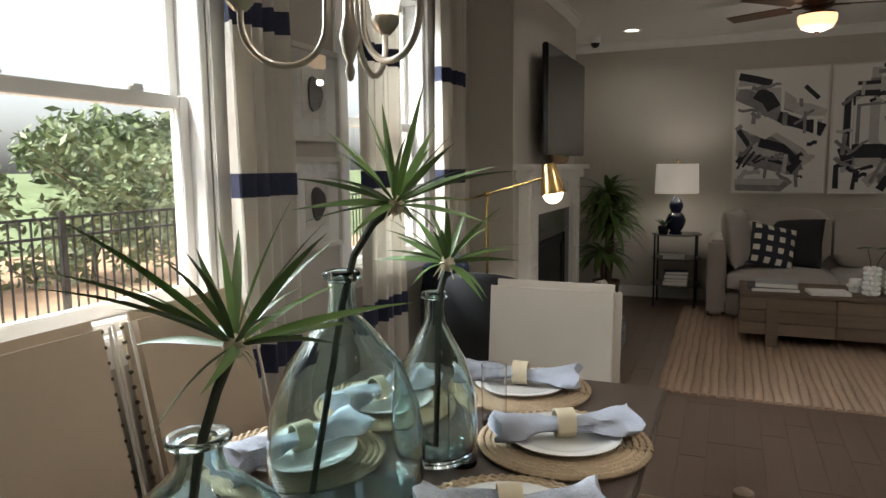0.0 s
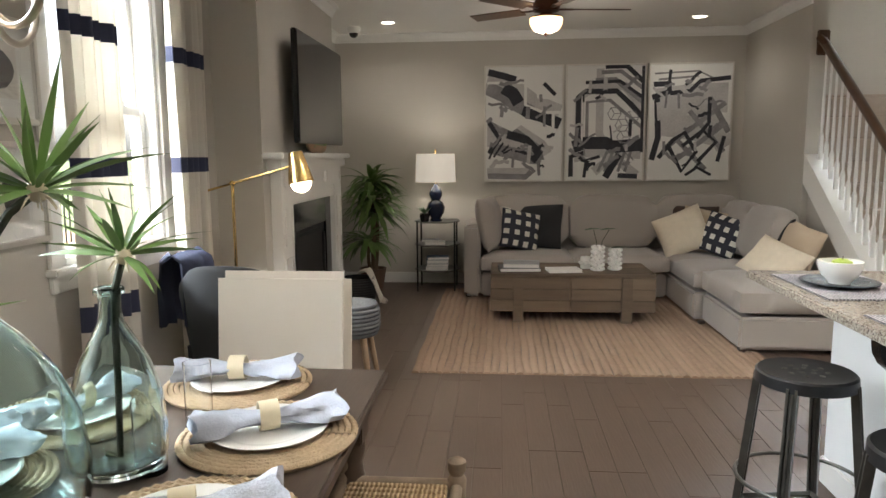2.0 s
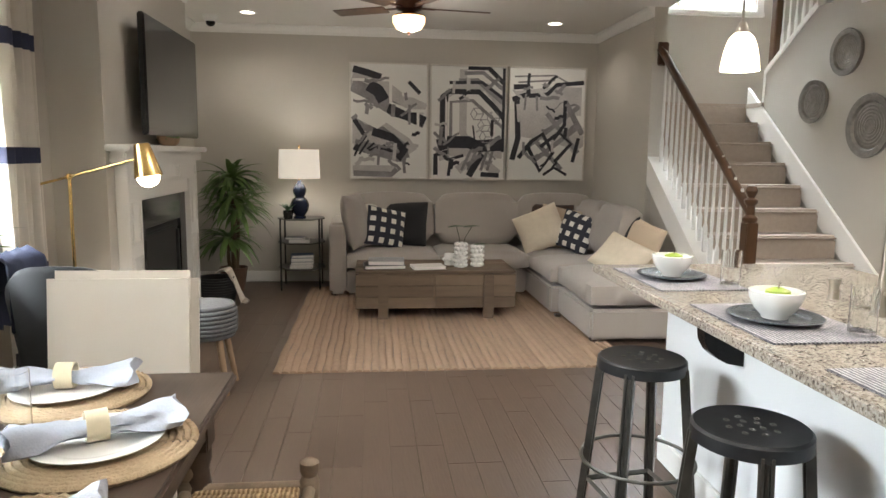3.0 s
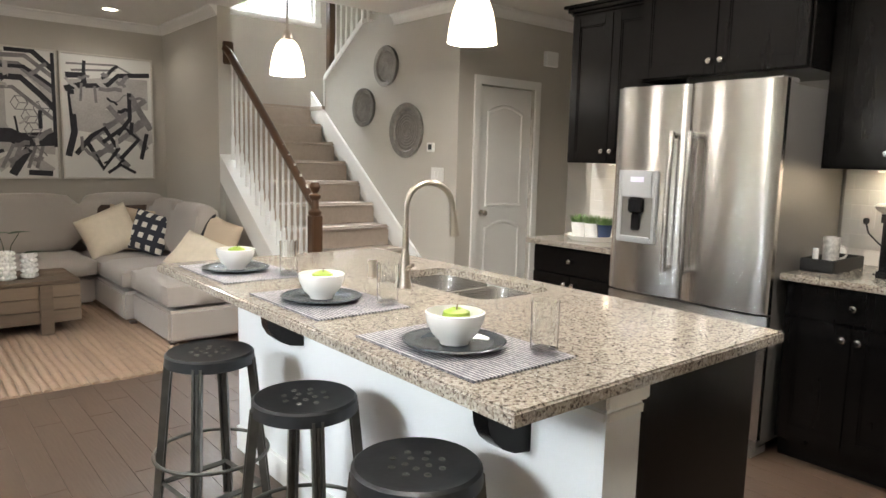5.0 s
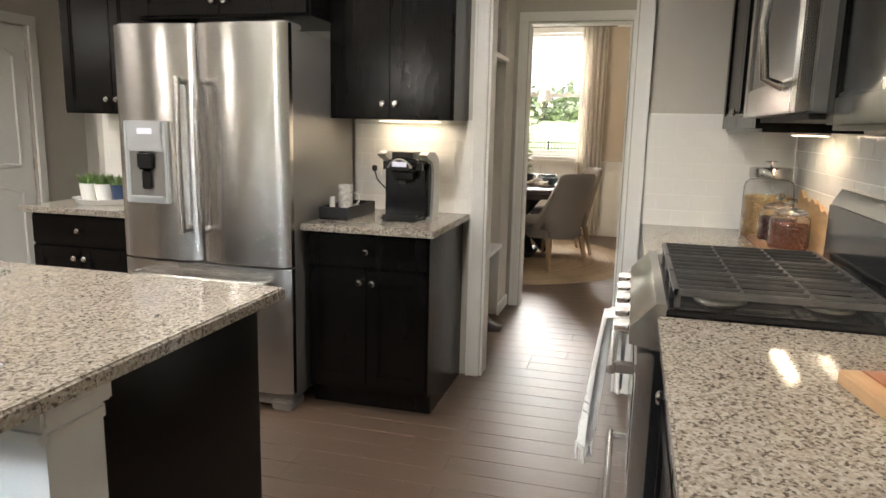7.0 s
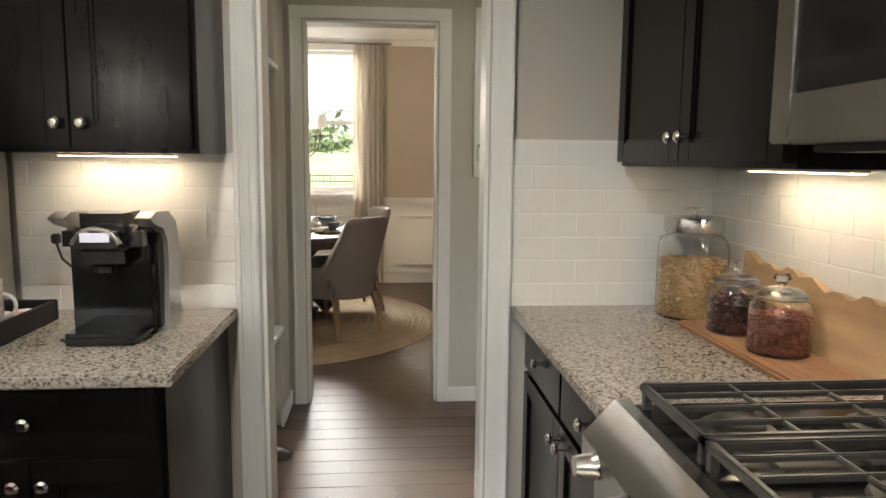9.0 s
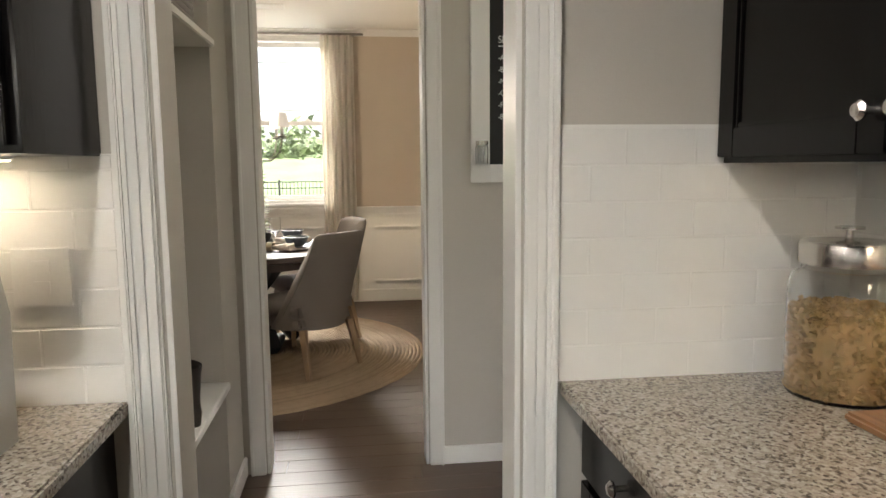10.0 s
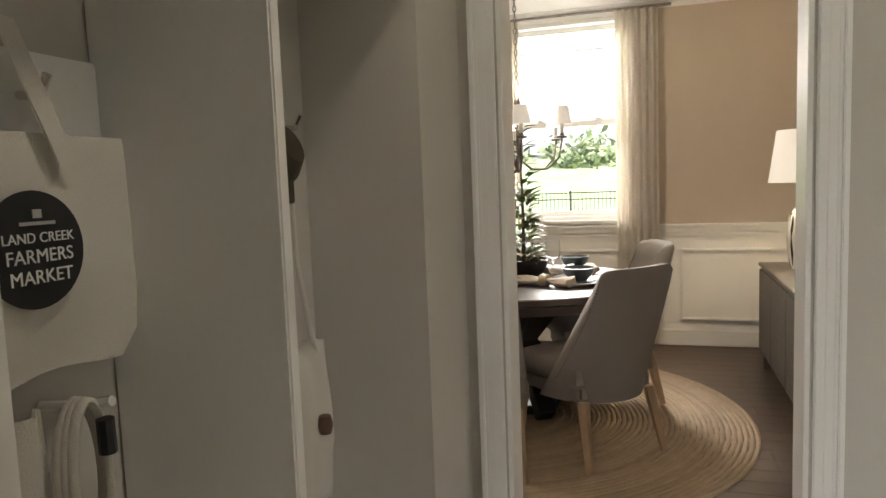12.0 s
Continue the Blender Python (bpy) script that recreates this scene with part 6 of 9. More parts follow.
rng = random.Random(21)
for c in [o for o in bpy.data.objects if o.name.startswith("abstract_painting")]:
    for k in range(26):
        x, z = rng.uniform(0.10, 0.70), rng.uniform(0.12, 1.05)
        a, l = rng.choice((0.0, 0.7, -0.7, 1.57)) + rng.uniform(-0.15, 0.15), rng.uniform(0.06, 0.22)
        ends = [(min(0.78, max(0.04, x + f * l * math.cos(a) / 2)), min(1.17, max(0.04, z + f * l * math.sin(a) / 2 + 0.012 * math.sin(f * 3)))) for f in (-1, -0.3, 0.4, 1)]
        paint(c, [(ends, rng.uniform(0.012, 0.045))], rng.choice((INK_PALE, INK_GREY, INK_GREY, INK)), 6 + 0.05 * k)

# ---- ceiling fan and lights ----
fan = thing("ceiling_fan", "bronze ceiling fan with wooden blades and a lit bowl", "ceiling fan", (2.12, 7.10, 0.045))
BRONZE = material("oil_bronze", (0.10, 0.045, 0.028), 0.35, 0.8, vary=0.3, scale=10)
bm = B()
lathe(bm, [(0, CZ - 0.001), (0.06, CZ - 0.001), (0.055, CZ - 0.04), (0.016, CZ - 0.05), (0.016, CZ - 0.10), (0.09, CZ - 0.115), (0.11, CZ - 0.16), (0.10, CZ - 0.20), (0.05, CZ - 0.215), (0.05, CZ - 0.235), (0.115, CZ - 0.24), (0.115, CZ - 0.252), (0, CZ - 0.252)], 28)
part("motor", bm, BRONZE, fan)
bm = B()
lathe(bm, [(0.13, CZ - 0.255), (0.128, CZ - 0.30), (0.10, CZ - 0.345), (0.05, CZ - 0.365), (0, CZ - 0.37)], 28)
lathe(bm, [(0.13, CZ - 0.255), (0, CZ - 0.253)], 28)
part("light_bowl", bm, glow("amber_bowl", (1, 0.62, 0.32), 1.5), fan, "lit frosted glass bowl")
bm = B()
lathe(bm, [(0, CZ - 0.395), (0.010, CZ - 0.385), (0.02, CZ - 0.365), (0, CZ - 0.362)], 12)
part("finial", bm, BRONZE, fan)
for i in range(5):
    a = radians(8 + 72 * i)
    m = pose(0, 0, CZ - 0.185, 0, 0, math.degrees(a))
    bm = B()
    box(bm, 0.09, -0.02, -0.006, 0.22, 0.02, 0.004, 0.004, 2, m)
    iron = part("blade_iron", bm, BRONZE, fan)
    bm = B()
    box(bm, 0.20, -0.065, -0.004, 0.66, 0.065, 0.004, 0.003, 1, m @ pose(0, 0, 0, 10, 0, 0))
    part("blade", bm, RAILWOOD, iron)
lamp("fan_light", "POINT", pose(2.12, 7.10, CZ - 0.45), 4, size=0.03)


def downlight(x, y, power=26):
    d = thing("recessed_light", "round recessed ceiling light, lit", "ceiling light", (x, y, 0), group="recessed lights")
    bm = B()
    lathe(bm, [(0.062, CZ - 0.0005), (0.062, CZ - 0.004), (0.085, CZ - 0.006), (0.09, CZ - 0.0005)], 28, closed=True)
    part("trim_ring", bm, WHITE, d)
    bm = B()
    lathe(bm, [(0, CZ - 0.002), (0.06, CZ - 0.002), (0.06, CZ - 0.0008), (0, CZ - 0.0008)], 24)
    part("lens", bm, CANLIGHT, d)
    lamp("downlight", "SPOT", look((x, y, CZ - 0.03), (x, y + 0.001, 0)), power, (1, 0.94, 0.86), angle=150)


for x, y in ((0.68, 8.22), (3.62, 8.28), (0.9, 6.2), (3.4, 5.9)):
    downlight(x, y, 4)

# ================ kitchen ================


def knob(parent, x, y, z, nx, ny):
    bm = B()
    lathe(bm, [(0, 0.028), (0.010, 0.027), (0.0155, 0.021), (0.0145, 0.016), (0.006, 0.012), (0.006, 0.0), (0, 0)], 16)
    rot = pose(x, y, z, 0, -90, 0) if nx < 0 else pose(x, y, z, -90, 0, 0) if ny > 0 else pose(x, y, z, 90, 0, 0)
    bmesh.ops.transform(bm, matrix=rot, verts=bm.verts)
    return part("knob", bm, CHROME, parent, "satin nickel knob")


def front_panel(parent, name, axis, plane, a0, a1, z0, z1, shaker=True, knob_at=None):
    """A door or drawer front; axis 'x-' faces -x and spans y, 'y+' faces +y and spans x."""
    bm = B()
    t = 0.02
    s = -1 if axis == "x-" else 1

    def put(u0, w0, u1, w1, d0, d1, bev=0.002):
        lo, hi = plane + s * d0, plane + s * d1
        if axis == "x-":
            box(bm, min(lo, hi), u0, w0, max(lo, hi), u1, w1, bev)
        else:
            box(bm, u0, min(lo, hi), w0, u1, max(lo, hi), w1, bev)
    if shaker:
        f = 0.058
        put(a0 + f, z0 + f, a1 - f, z1 - f, 0, 0.011, 0)
    else:
        put(a0, z0, a1, z1, 0, t, 0.004)
    p = part(name, bm, ESPRESSO, parent)
    if shaker:
        g = 0.010
        for piece, outer, bead in (("stile", (a0, z0, a0 + f, z1), (a0 + f, z0 + f, a0 + f + g, z1 - f)), ("stile", (a1 - f, z0, a1, z1), (a1 - f - g, z0 + f, a1 - f, z1 - f)),
                                   ("rail", (a0 + f, z0, a1 - f, z0 + f), (a0 + f + g, z0 + f, a1 - f - g, z0 + f + g)), ("rail", (a0 + f, z1 - f, a1 - f, z1), (a0 + f + g, z1 - f - g, a1 - f - g, z1 - f))):
            bm = B()
            put(*outer, 0, t), put(*bead, 0.011, 0.016, 0.002)
            part(piece, bm, ESPRESSO, p)
    if knob_at:
        u, w = knob_at
        if axis == "x-":
            knob(p, plane - t, u, w, -1, 0)
        else:
            knob(p, u, plane + t, w, 0, 1)
    return p


def base_cabinet(label, axis, rear, front, a0, a1, doors=2, drawers=1, top=0.862):
    c = thing("base_cabinet", label, "cabinet", group="base cabinets")
    lo, hi = min(rear, front), max(rear, front)
    rec = 0.05
    if axis == "x-":
        bm = boxes((lo, a0, 0.10, hi, a1, top), (lo + rec, a0, 0, hi, a1, 0.10))
    else:
        bm = boxes((a0, lo, 0.10, a1, hi, top), (a0, lo, 0, a1, hi - rec, 0.10))
    part("body", bm, ESPRESSO, c)
    zt = top - 0.012
    if drawers:
        w = (a1 - a0) / drawers
        for i in range(drawers):
            u0, u1 = a0 + i * w + 0.008, a0 + (i + 1) * w - 0.008
            front_panel(c, "drawer", axis, front, u0, u1, zt - 0.15, zt, False, ((u0 + u1) / 2, zt - 0.075))
        zt -= 0.165
    w = (a1 - a0) / doors
    for i in range(doors):
        u0, u1 = a0 + i * w + (0.008 if i == 0 else 0.002), a0 + (i + 1) * w - (0.008 if i == doors - 1 else 0.002)
        if doors == 1:
            ku = u1 - 0.035
        else:
            ku = u1 - 0.03 if i % 2 == 0 else u0 + 0.03
        front_panel(c, "door", axis, front, u0, u1, 0.125, zt, True, (ku, zt - 0.055))
    return c


def wall_cabinet(label, axis, rear, front, a0, a1, z0, z1, doors=2, crown_top=True):
    c = thing("wall_cabinet", label, "cabinet", group="wall cabinets")
    lo, hi = min(rear, front), max(rear, front)
    part("body", boxes((lo, a0, z0, hi, a1, z1)) if axis == "x-" else boxes((a0, lo, z0, a1, hi, z1)), ESPRESSO, c)
    w = (a1 - a0) / doors
    for i in range(doors):
        u0, u1 = a0 + i * w + (0.014 if i == 0 else 0.002), a0 + (i + 1) * w - (0.014 if i == doors - 1 else 0.002)
        ku = u1 - 0.03 if i % 2 == 0 else u0 + 0.03
        front_panel(c, "door", axis, front, u0, u1, z0 + 0.012, z1 - 0.02, True, (ku, z0 + 0.075))
    if crown_top:
        bm = B()
        for k, (o, za, zb) in enumerate(((0.01, 0, 0.02), (0.03, 0.02, 0.045), (0.05, 0.045, 0.065))):
            if axis == "x-":
                box(bm, lo - o, a0 - o * (a0 < 3), z1 + za, hi, a1 + (o if a1 > 4 else 0), z1 + zb, 0.004)
            else:
                box(bm, a0, lo, z1 + za, a1, hi + o, z1 + zb, 0.004)
        part("crown", bm, ESPRESSO, c)
    return c


def slab(name, rows, label):
    bm = B()
    for r in rows:
        box(bm, *r, 0.005, 2)
    return single(name, bm, GRANITE, label, "countertop", smooth=None)


# fridge wall
base_cabinet("espresso base cabinet with one drawer under granite", "x-", 5.776, 5.15, 2.165, 2.76)
slab("countertop", [(5.092, 2.132, CT - 0.032, 5.776, 2.775, CT)], "speckled beige granite countertop on an espresso cabinet")
base_cabinet("espresso base cabinet with one drawer under granite", "x-", 5.776, 5.15, 3.74, 4.36)
slab("countertop", [(5.092, 3.725, CT - 0.032, 5.776, 4.40, CT)], "speckled beige granite countertop on an espresso cabinet")
wall_cabinet("espresso shaker wall cabinet above the coffee counter", "x-", 5.776, 5.47, 2.153, 2.79, 1.378, 2.32)
wall_cabinet("espresso shaker wall cabinet beside the fridge", "x-", 5.776, 5.47, 3.735, 4.40, 1.378, 2.32)
wall_cabinet("deep espresso cabinet above the fridge", "x-", 5.776, 5.27, 2.795, 3.73, 1.84, 2.36)

fr = thing("refrigerator", "stainless steel french door refrigerator with ice dispenser", "refrigerator", (0.035, 0.045, 0))
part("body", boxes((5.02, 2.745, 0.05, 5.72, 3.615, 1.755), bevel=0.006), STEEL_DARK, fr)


def bowed(y0, y1, z0, z1, bow=0.022):
    bm = B()
    n = 14
    f, k = [], []
    for i in range(n + 1):
        u = i / n
        y = y0 + (y1 - y0) * u
        e = min(u, 1 - u) * (y1 - y0)
        r = 0.012
        x = 4.97 - bow * math.sin(math.pi * u) + (r - math.sqrt(max(0, r * r - (r - min(e, r)) ** 2)))
        f.append((bm.verts.new((x, y, z0)), bm.verts.new((x, y, z1))))
        k.append((bm.verts.new((5.015, y, z0)), bm.verts.new((5.015, y, z1))))
    for i in range(n):
        bm.faces.new((f[i][0], f[i + 1][0], f[i + 1][1], f[i][1]))
        bm.faces.new((k[i + 1][0], k[i][0], k[i][1], k[i + 1][1]))
        bm.faces.new((f[i][1], f[i + 1][1], k[i + 1][1], k[i][1]))
        bm.faces.new((f[i + 1][0], f[i][0], k[i][0], k[i + 1][0]))
    bm.faces.new((f[0][0], f[0][1], k[0][1], k[0][0])), bm.faces.new((f[n][1], f[n][0], k[n][0], k[n][1]))
    return bm


FM = 3.19
doors = []
for y0, y1 in ((2.735, FM - 0.003), (FM + 0.003, 3.625)):
    doors.append(part("door", bowed(y0, y1, 0.70, 1.775), STEEL, fr, smooth=30))
part("freezer_drawer", bowed(2.735, 3.625, 0.09, 0.69), STEEL, fr, smooth=30)
for y, d in ((FM - 0.05, doors[0]), (FM + 0.05, doors[1])):
    bm = B()
    tube(bm, [(4.955, y, 0.86), (4.912, y, 0.855), (4.90, y, 0.84), (4.893, y, 1.0), (4.89, y, 1.19), (4.893, y, 1.38), (4.90, y, 1.54), (4.912, y, 1.525), (4.955, y, 1.52)], 0.0145, 12)
    part("handle", bm, STEEL, d, "curved steel door handle", smooth=60)
bm = B()
tube(bm, [(4.955, 2.83, 0.63), (4.90, 2.84, 0.63), (4.888, 2.95, 0.63), (4.88, 3.18, 0.63), (4.888, 3.41, 0.63), (4.90, 3.52, 0.63), (4.955, 3.53, 0.63)], 0.0125, 10)
part("freezer_handle", bm, STEEL, fr, smooth=60)
DISP = material("dispenser_grey", (0.52, 0.53, 0.54), 0.35, 0.2, vary=0.05, scale=10)
bm = B()
for r in ((3.33, 0.965, 3.352, 1.345), (3.543, 0.965, 3.565, 1.345), (3.352, 0.965, 3.543, 0.99), (3.352, 1.205, 3.543, 1.345)):
    box(bm, 4.932, r[0], r[1], 4.956, r[2], r[3], 0.006)
dsp = part("ice_dispenser", bm, DISP, doors[1], "grey ice and water dispenser")
part("recess", boxes((4.944, 3.352, 0.99, 4.948, 3.543, 1.205)), STEEL_DARK, dsp)
bm = B()
box(bm, 4.922, 3.40, 1.12, 4.943, 3.495, 1.205, 0.012, 3), box(bm, 4.93, 3.42, 1.03, 4.942, 3.475, 1.12, 0.008, 3)
part("paddle", bm, BLACK, dsp)
part("drip_grille", boxes((4.918, 3.358, 0.985, 4.943, 3.537, 0.999), bevel=0.003), DISP, dsp)
part("control_strip", boxes((4.929, 3.36, 1.255, 4.9325, 3.535, 1.325), bevel=0.002), DISP, dsp)
part("display", boxes((4.927, 3.405, 1.285, 4.9295, 3.485, 1.312)), glow("blue_display", (0.03, 0.05, 0.7), 0.16), dsp, "blue lit display")
part("badge", boxes((4.9515, 2.93, 1.648, 4.9545, 3.03, 1.662), bevel=0.001), CHROME, doors[0])
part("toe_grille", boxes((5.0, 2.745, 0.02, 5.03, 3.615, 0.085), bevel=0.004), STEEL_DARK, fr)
for y in (2.80, 3.56):
    part("foot", boxes((4.975, y - 0.05, 0, 5.12, y + 0.05, 0.05), bevel=0.008), STEEL_DARK, fr)
for y in (2.79, 3.57):
    part("hinge_cap", boxes((4.985, y - 0.04, 1.757, 5.14, y + 0.04, 1.785), bevel=0.006), STEEL_DARK, fr)

# range wall
base_cabinet("espresso base cabinet along the range wall", "y+", 0.584, 1.185, 3.02, 3.99, 2, 2)
base_cabinet("espresso base cabinet beside the range", "y+", 0.584, 1.19, 4.81, 5.75, 2, 2)
slab("countertop", [(2.98, 0.584, CT - 0.032, 3.995, 1.23, CT)], "speckled beige granite countertop beside the range")
slab("countertop", [(4.805, 0.584, CT - 0.032, 5.776, 1.25, CT)], "speckled beige granite countertop with storage jars")
wall_cabinet("espresso shaker wall cabinet above the jars", "y+", 0.584, 0.90, 4.815, 5.775, 1.355, 2.32, 2)
wall_cabinet("espresso shaker wall cabinet beside the microwave", "y+", 0.584, 0.88, 3.02, 4.025, 1.36, 2.32, 2)
wall_cabinet("espresso cabinet above the microwave", "y+", 0.584, 0.88, 4.03, 4.83, 1.86, 2.32, 2)

mw = thing("microwave", "stainless over-range microwave with a black window", "microwave", (-0.02, -0.02, -0.015))
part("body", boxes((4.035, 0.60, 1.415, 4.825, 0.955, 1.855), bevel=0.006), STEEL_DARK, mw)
bm = B()
for r in ((4.035, 1.415, 4.10, 1.855), (4.765, 1.415, 4.825, 1.855), (4.10, 1.415, 4.765, 1.50), (4.10, 1.79, 4.765, 1.855)):
    box(bm, r[0], 0.955, r[1], r[2], 0.985, r[3], 0.004)
d = part("door", bm, STEEL, mw)
part("window", boxes((4.10, 0.957, 1.50, 4.765, 0.978, 1.79)), BLACK, d)
bm = B()
tube(bm, [(4.20, 0.985, 1.48), (4.20, 1.03, 1.50), (4.20, 1.045, 1.635), (4.20, 1.03, 1.77), (4.20, 0.985, 1.79)], 0.012, 10)
part("handle", bm, CHROME, d, smooth=60)
part("vent_grille", boxes((4.10, 0.75, 1.40, 4.76, 0.94, 1.4145), bevel=0.002), BLACK_MATTE, mw)

GRATEIRON = material("cast_iron", (0.13, 0.125, 0.12), 0.36, 0.6, vary=0.2, scale=25, bump=0.1, bump_scale=150)
rg = thing("gas_range", "stainless gas range with black iron grates", "range", (-0.035, 0.01, 0))
part("body", boxes((4.035, 0.62, 0.04, 4.825, 1.22, 0.895), bevel=0.003), BLACK, rg)
part("cooktop", boxes((4.03, 0.64, 0.896, 4.83, 1.20, 0.915), bevel=0.005), BLACK, rg)
bm = B()
v = [(1.20, 0.80), (1.285, 0.815), (1.285, 0.86), (1.225, 0.925), (1.20, 0.925)]
a = [bm.verts.new((4.03, y, z)) for y, z in v]
b = [bm.verts.new((4.83, y, z)) for y, z in v]
bm.faces.new(a), bm.faces.new(list(reversed(b)))
for i in range(5):
    bm.faces.new((a[(i + 1) % 5], a[i], b[i], b[(i + 1) % 5]))
cp = part("control_panel", bm, STEEL, rg)
for i in range(5):
    bm = B()
    lathe(bm, [(0, 0.04), (0.017, 0.039), (0.019, 0.03), (0.022, 0.006), (0.026, 0.0), (0, 0)], 18)
    bmesh.ops.transform(bm, matrix=pose(4.12 + 0.155 * i, 1.286, 0.838, -90, 0, 0), verts=bm.verts)
    part("control_knob", bm, CHROME, cp, "polished metal control knob")
bm = B()
box(bm, 4.035, 1.22, 0.30, 4.825, 1.262, 0.79, 0.006)
od = part("oven_door", bm, STEEL, rg)
part("oven_window", boxes((4.16, 1.2625, 0.40, 4.70, 1.265, 0.66)), BLACK, od)
bm = B()
for x in (4.09, 4.77):
    box(bm, x - 0.014, 1.262, 0.715, x + 0.014, 1.325, 0.745, 0.006)
tube(bm, [(4.06, 1.325, 0.73), (4.80, 1.325, 0.73)], 0.013, 12)
part("oven_handle", bm, STEEL, od)
bm = B()
box(bm, 4.035, 1.22, 0.07, 4.825, 1.258, 0.29, 0.006)
wd = part("warming_drawer", bm, STEEL, rg)
bm = B()
for x in (4.09, 4.77):
    box(bm, x - 0.014, 1.258, 0.215, x + 0.014, 1.315, 0.24, 0.006)
tube(bm, [(4.06, 1.318, 0.228), (4.80, 1.318, 0.228)], 0.012, 12)
part("drawer_handle", bm, STEEL, wd)
bm = B()
v = [(0.60, 0.915), (0.665, 0.915), (0.655, 1.13), (0.63, 1.175), (0.60, 1.175)]
a = [bm.verts.new((4.03, y, z)) for y, z in v]
b = [bm.verts.new((4.83, y, z)) for y, z in v]
bm.faces.new(a), bm.faces.new(list(reversed(b)))
for i in range(5):
    bm.faces.new((a[(i + 1) % 5], a[i], b[i], b[(i + 1) % 5]))
bg = part("backguard", bm, STEEL, rg)
part("glass_panel", boxes((4.06, 0.6625, 0.95, 4.80, 0.669, 1.125)), BLACK, bg)
for k in range(3):
    xa, xb = 4.05 + k * 0.257, 4.05 + k * 0.257 + 0.25
    bm = B()
    for x in (xa, xb - 0.014):
        box(bm, x, 0.69, 0.945, x + 0.014, 1.185, 0.962, 0.003)
    for y in (0.69, 1.171):
        box(bm, xa, y, 0.945, xb, y + 0.014, 0.962, 0.003)
    for i in range(1, 4):
        x = xa + (xb - xa) * i / 4
        box(bm, x - 0.004, 0.70, 0.952, x + 0.004, 1.175, 0.962, 0.002)
    for y in (0.86, 1.02):
        box(bm, xa + 0.01, y - 0.004, 0.951, xb - 0.01, y + 0.004, 0.960, 0.002)
    for x in (xa + 0.004, xb - 0.018):
        for y in (0.694, 1.167):
            box(bm, x, y, 0.915, x + 0.014, y + 0.014, 0.946)
    part("grate", bm, GRATEIRON, rg)
for x, y, r in ((4.175, 0.80, 0.04), (4.175, 1.06, 0.045), (4.43, 0.93, 0.05), (4.69, 0.80, 0.04), (4.69, 1.06, 0.045)):
    bm = B()
    lathe(bm, [(r * 1.5, 0.915), (r * 1.4, 0.922), (r, 0.924), (r, 0.934), (r * 0.8, 0.94), (0, 0.94)], 20, (x, y, 0))
    part("burner", bm, GUNMETAL, rg)

TOWEL = material("white_cotton", (0.76, 0.75, 0.73), 0.95, vary=0.05, scale=10, bump=0.5, bump_scale=300)
tw = thing("dish_towel", "white fringed dish towel hung on the oven handle", "towel", (4.565, 0.01, 0))
bm = B()
rows = []
for i in range(17):
    t = i / 16
    if t < 0.35:
        y, z = 1.298, 0.50 + (0.735 - 0.50) * (t / 0.35)
    elif t < 0.45:
        a = (t - 0.35) / 0.1 * math.pi
        y, z = 1.325 - 0.024 * math.cos(a), 0.735 + 0.022 * math.sin(a)
    else:
        u = (t - 0.45) / 0.55
        y, z = 1.350 + 0.045 * u, 0.735 - 0.42 * u
    squeeze = 0.075 + 0.11 * abs(t - 0.4)
    rows.append([bm.verts.new((squeeze * (2 * j / 18 - 1), y + (0.016 * math.sin(j * 1.05) + 0.007 * math.sin(j * 2.3 + 3 * t)) * (0.35 + t), z)) for j in range(19)])
back = [[bm.verts.new(v.co + Vector((0, 0.003, 0))) for v in r] for r in rows]
for g in (rows, back):
    for p, q in zip(g, g[1:]):
        for j in range(18):
            bm.faces.new((p[j], p[j + 1], q[j + 1], q[j]))
part("cloth", bm, TOWEL, tw, smooth=70)
bm = B()
for j in range(19):
    p = Vector((0.141 * (2 * j / 18 - 1), 1.397 + 0.0216 * math.sin(j * 1.05) + 0.0095 * math.sin(j * 2.3 + 3), 0.317))
    tube(bm, [p, p + Vector((0.002 * math.sin(j), 0.003, -0.03)), p + Vector((0.005 * math.sin(j * 2), 0.0, -0.062))], 0.0035, 5)
part("fringe", bm, TOWEL, tw)
STRIPEG = material("grey_stripe", (0.42, 0.42, 0.42), 0.95)
bm = B()
for zz in (0.45, 0.42):
    u = (0.735 - zz) / 0.42
    pts = [((0.0805 + 0.0605 * u) * (2 * j / 18 - 1), 1.3545 + 0.045 * u + (0.016 * math.sin(j * 1.05) + 0.007 * math.sin(j * 2.3 + 3 * (0.45 + 0.55 * u))) * (0.8 + 0.55 * u), zz) for j in range(19)]
    for p, q in zip(pts, pts[1:]):
        vs = [bm.verts.new(v) for v in (p, q, (q[0], q[1], q[2] + 0.008), (p[0], p[1], p[2] + 0.008))]
        bm.faces.new(vs)
part("stripes", bm, STRIPEG, tw)

# ---- island ----
IX0, IX1, IY0, IY1 = 2.81, 3.945, 2.236, 4.42
isl = thing("kitchen_island", "kitchen island with white panelled front and espresso cabinets", "island")
part("seating_wall", boxes((3.14, 2.265, 0, 3.275, 4.34, CT - 0.034)), PANEL, isl)
bm = B()
box(bm, 3.125, 2.25, CT - 0.075, 3.29, 4.355, CT - 0.034, 0.006), box(bm, 3.132, 2.257, CT - 0.115, 3.283, 4.348, CT - 0.075, 0.01)
part("cap_moulding", bm, WHITE, isl)
part("baseboard", boxes((3.124, 2.265, 0, 3.14, 4.34, BB), (3.14, 2.249, 0, 3.275, 2.265, BB), bevel=0.004), WHITE, isl)
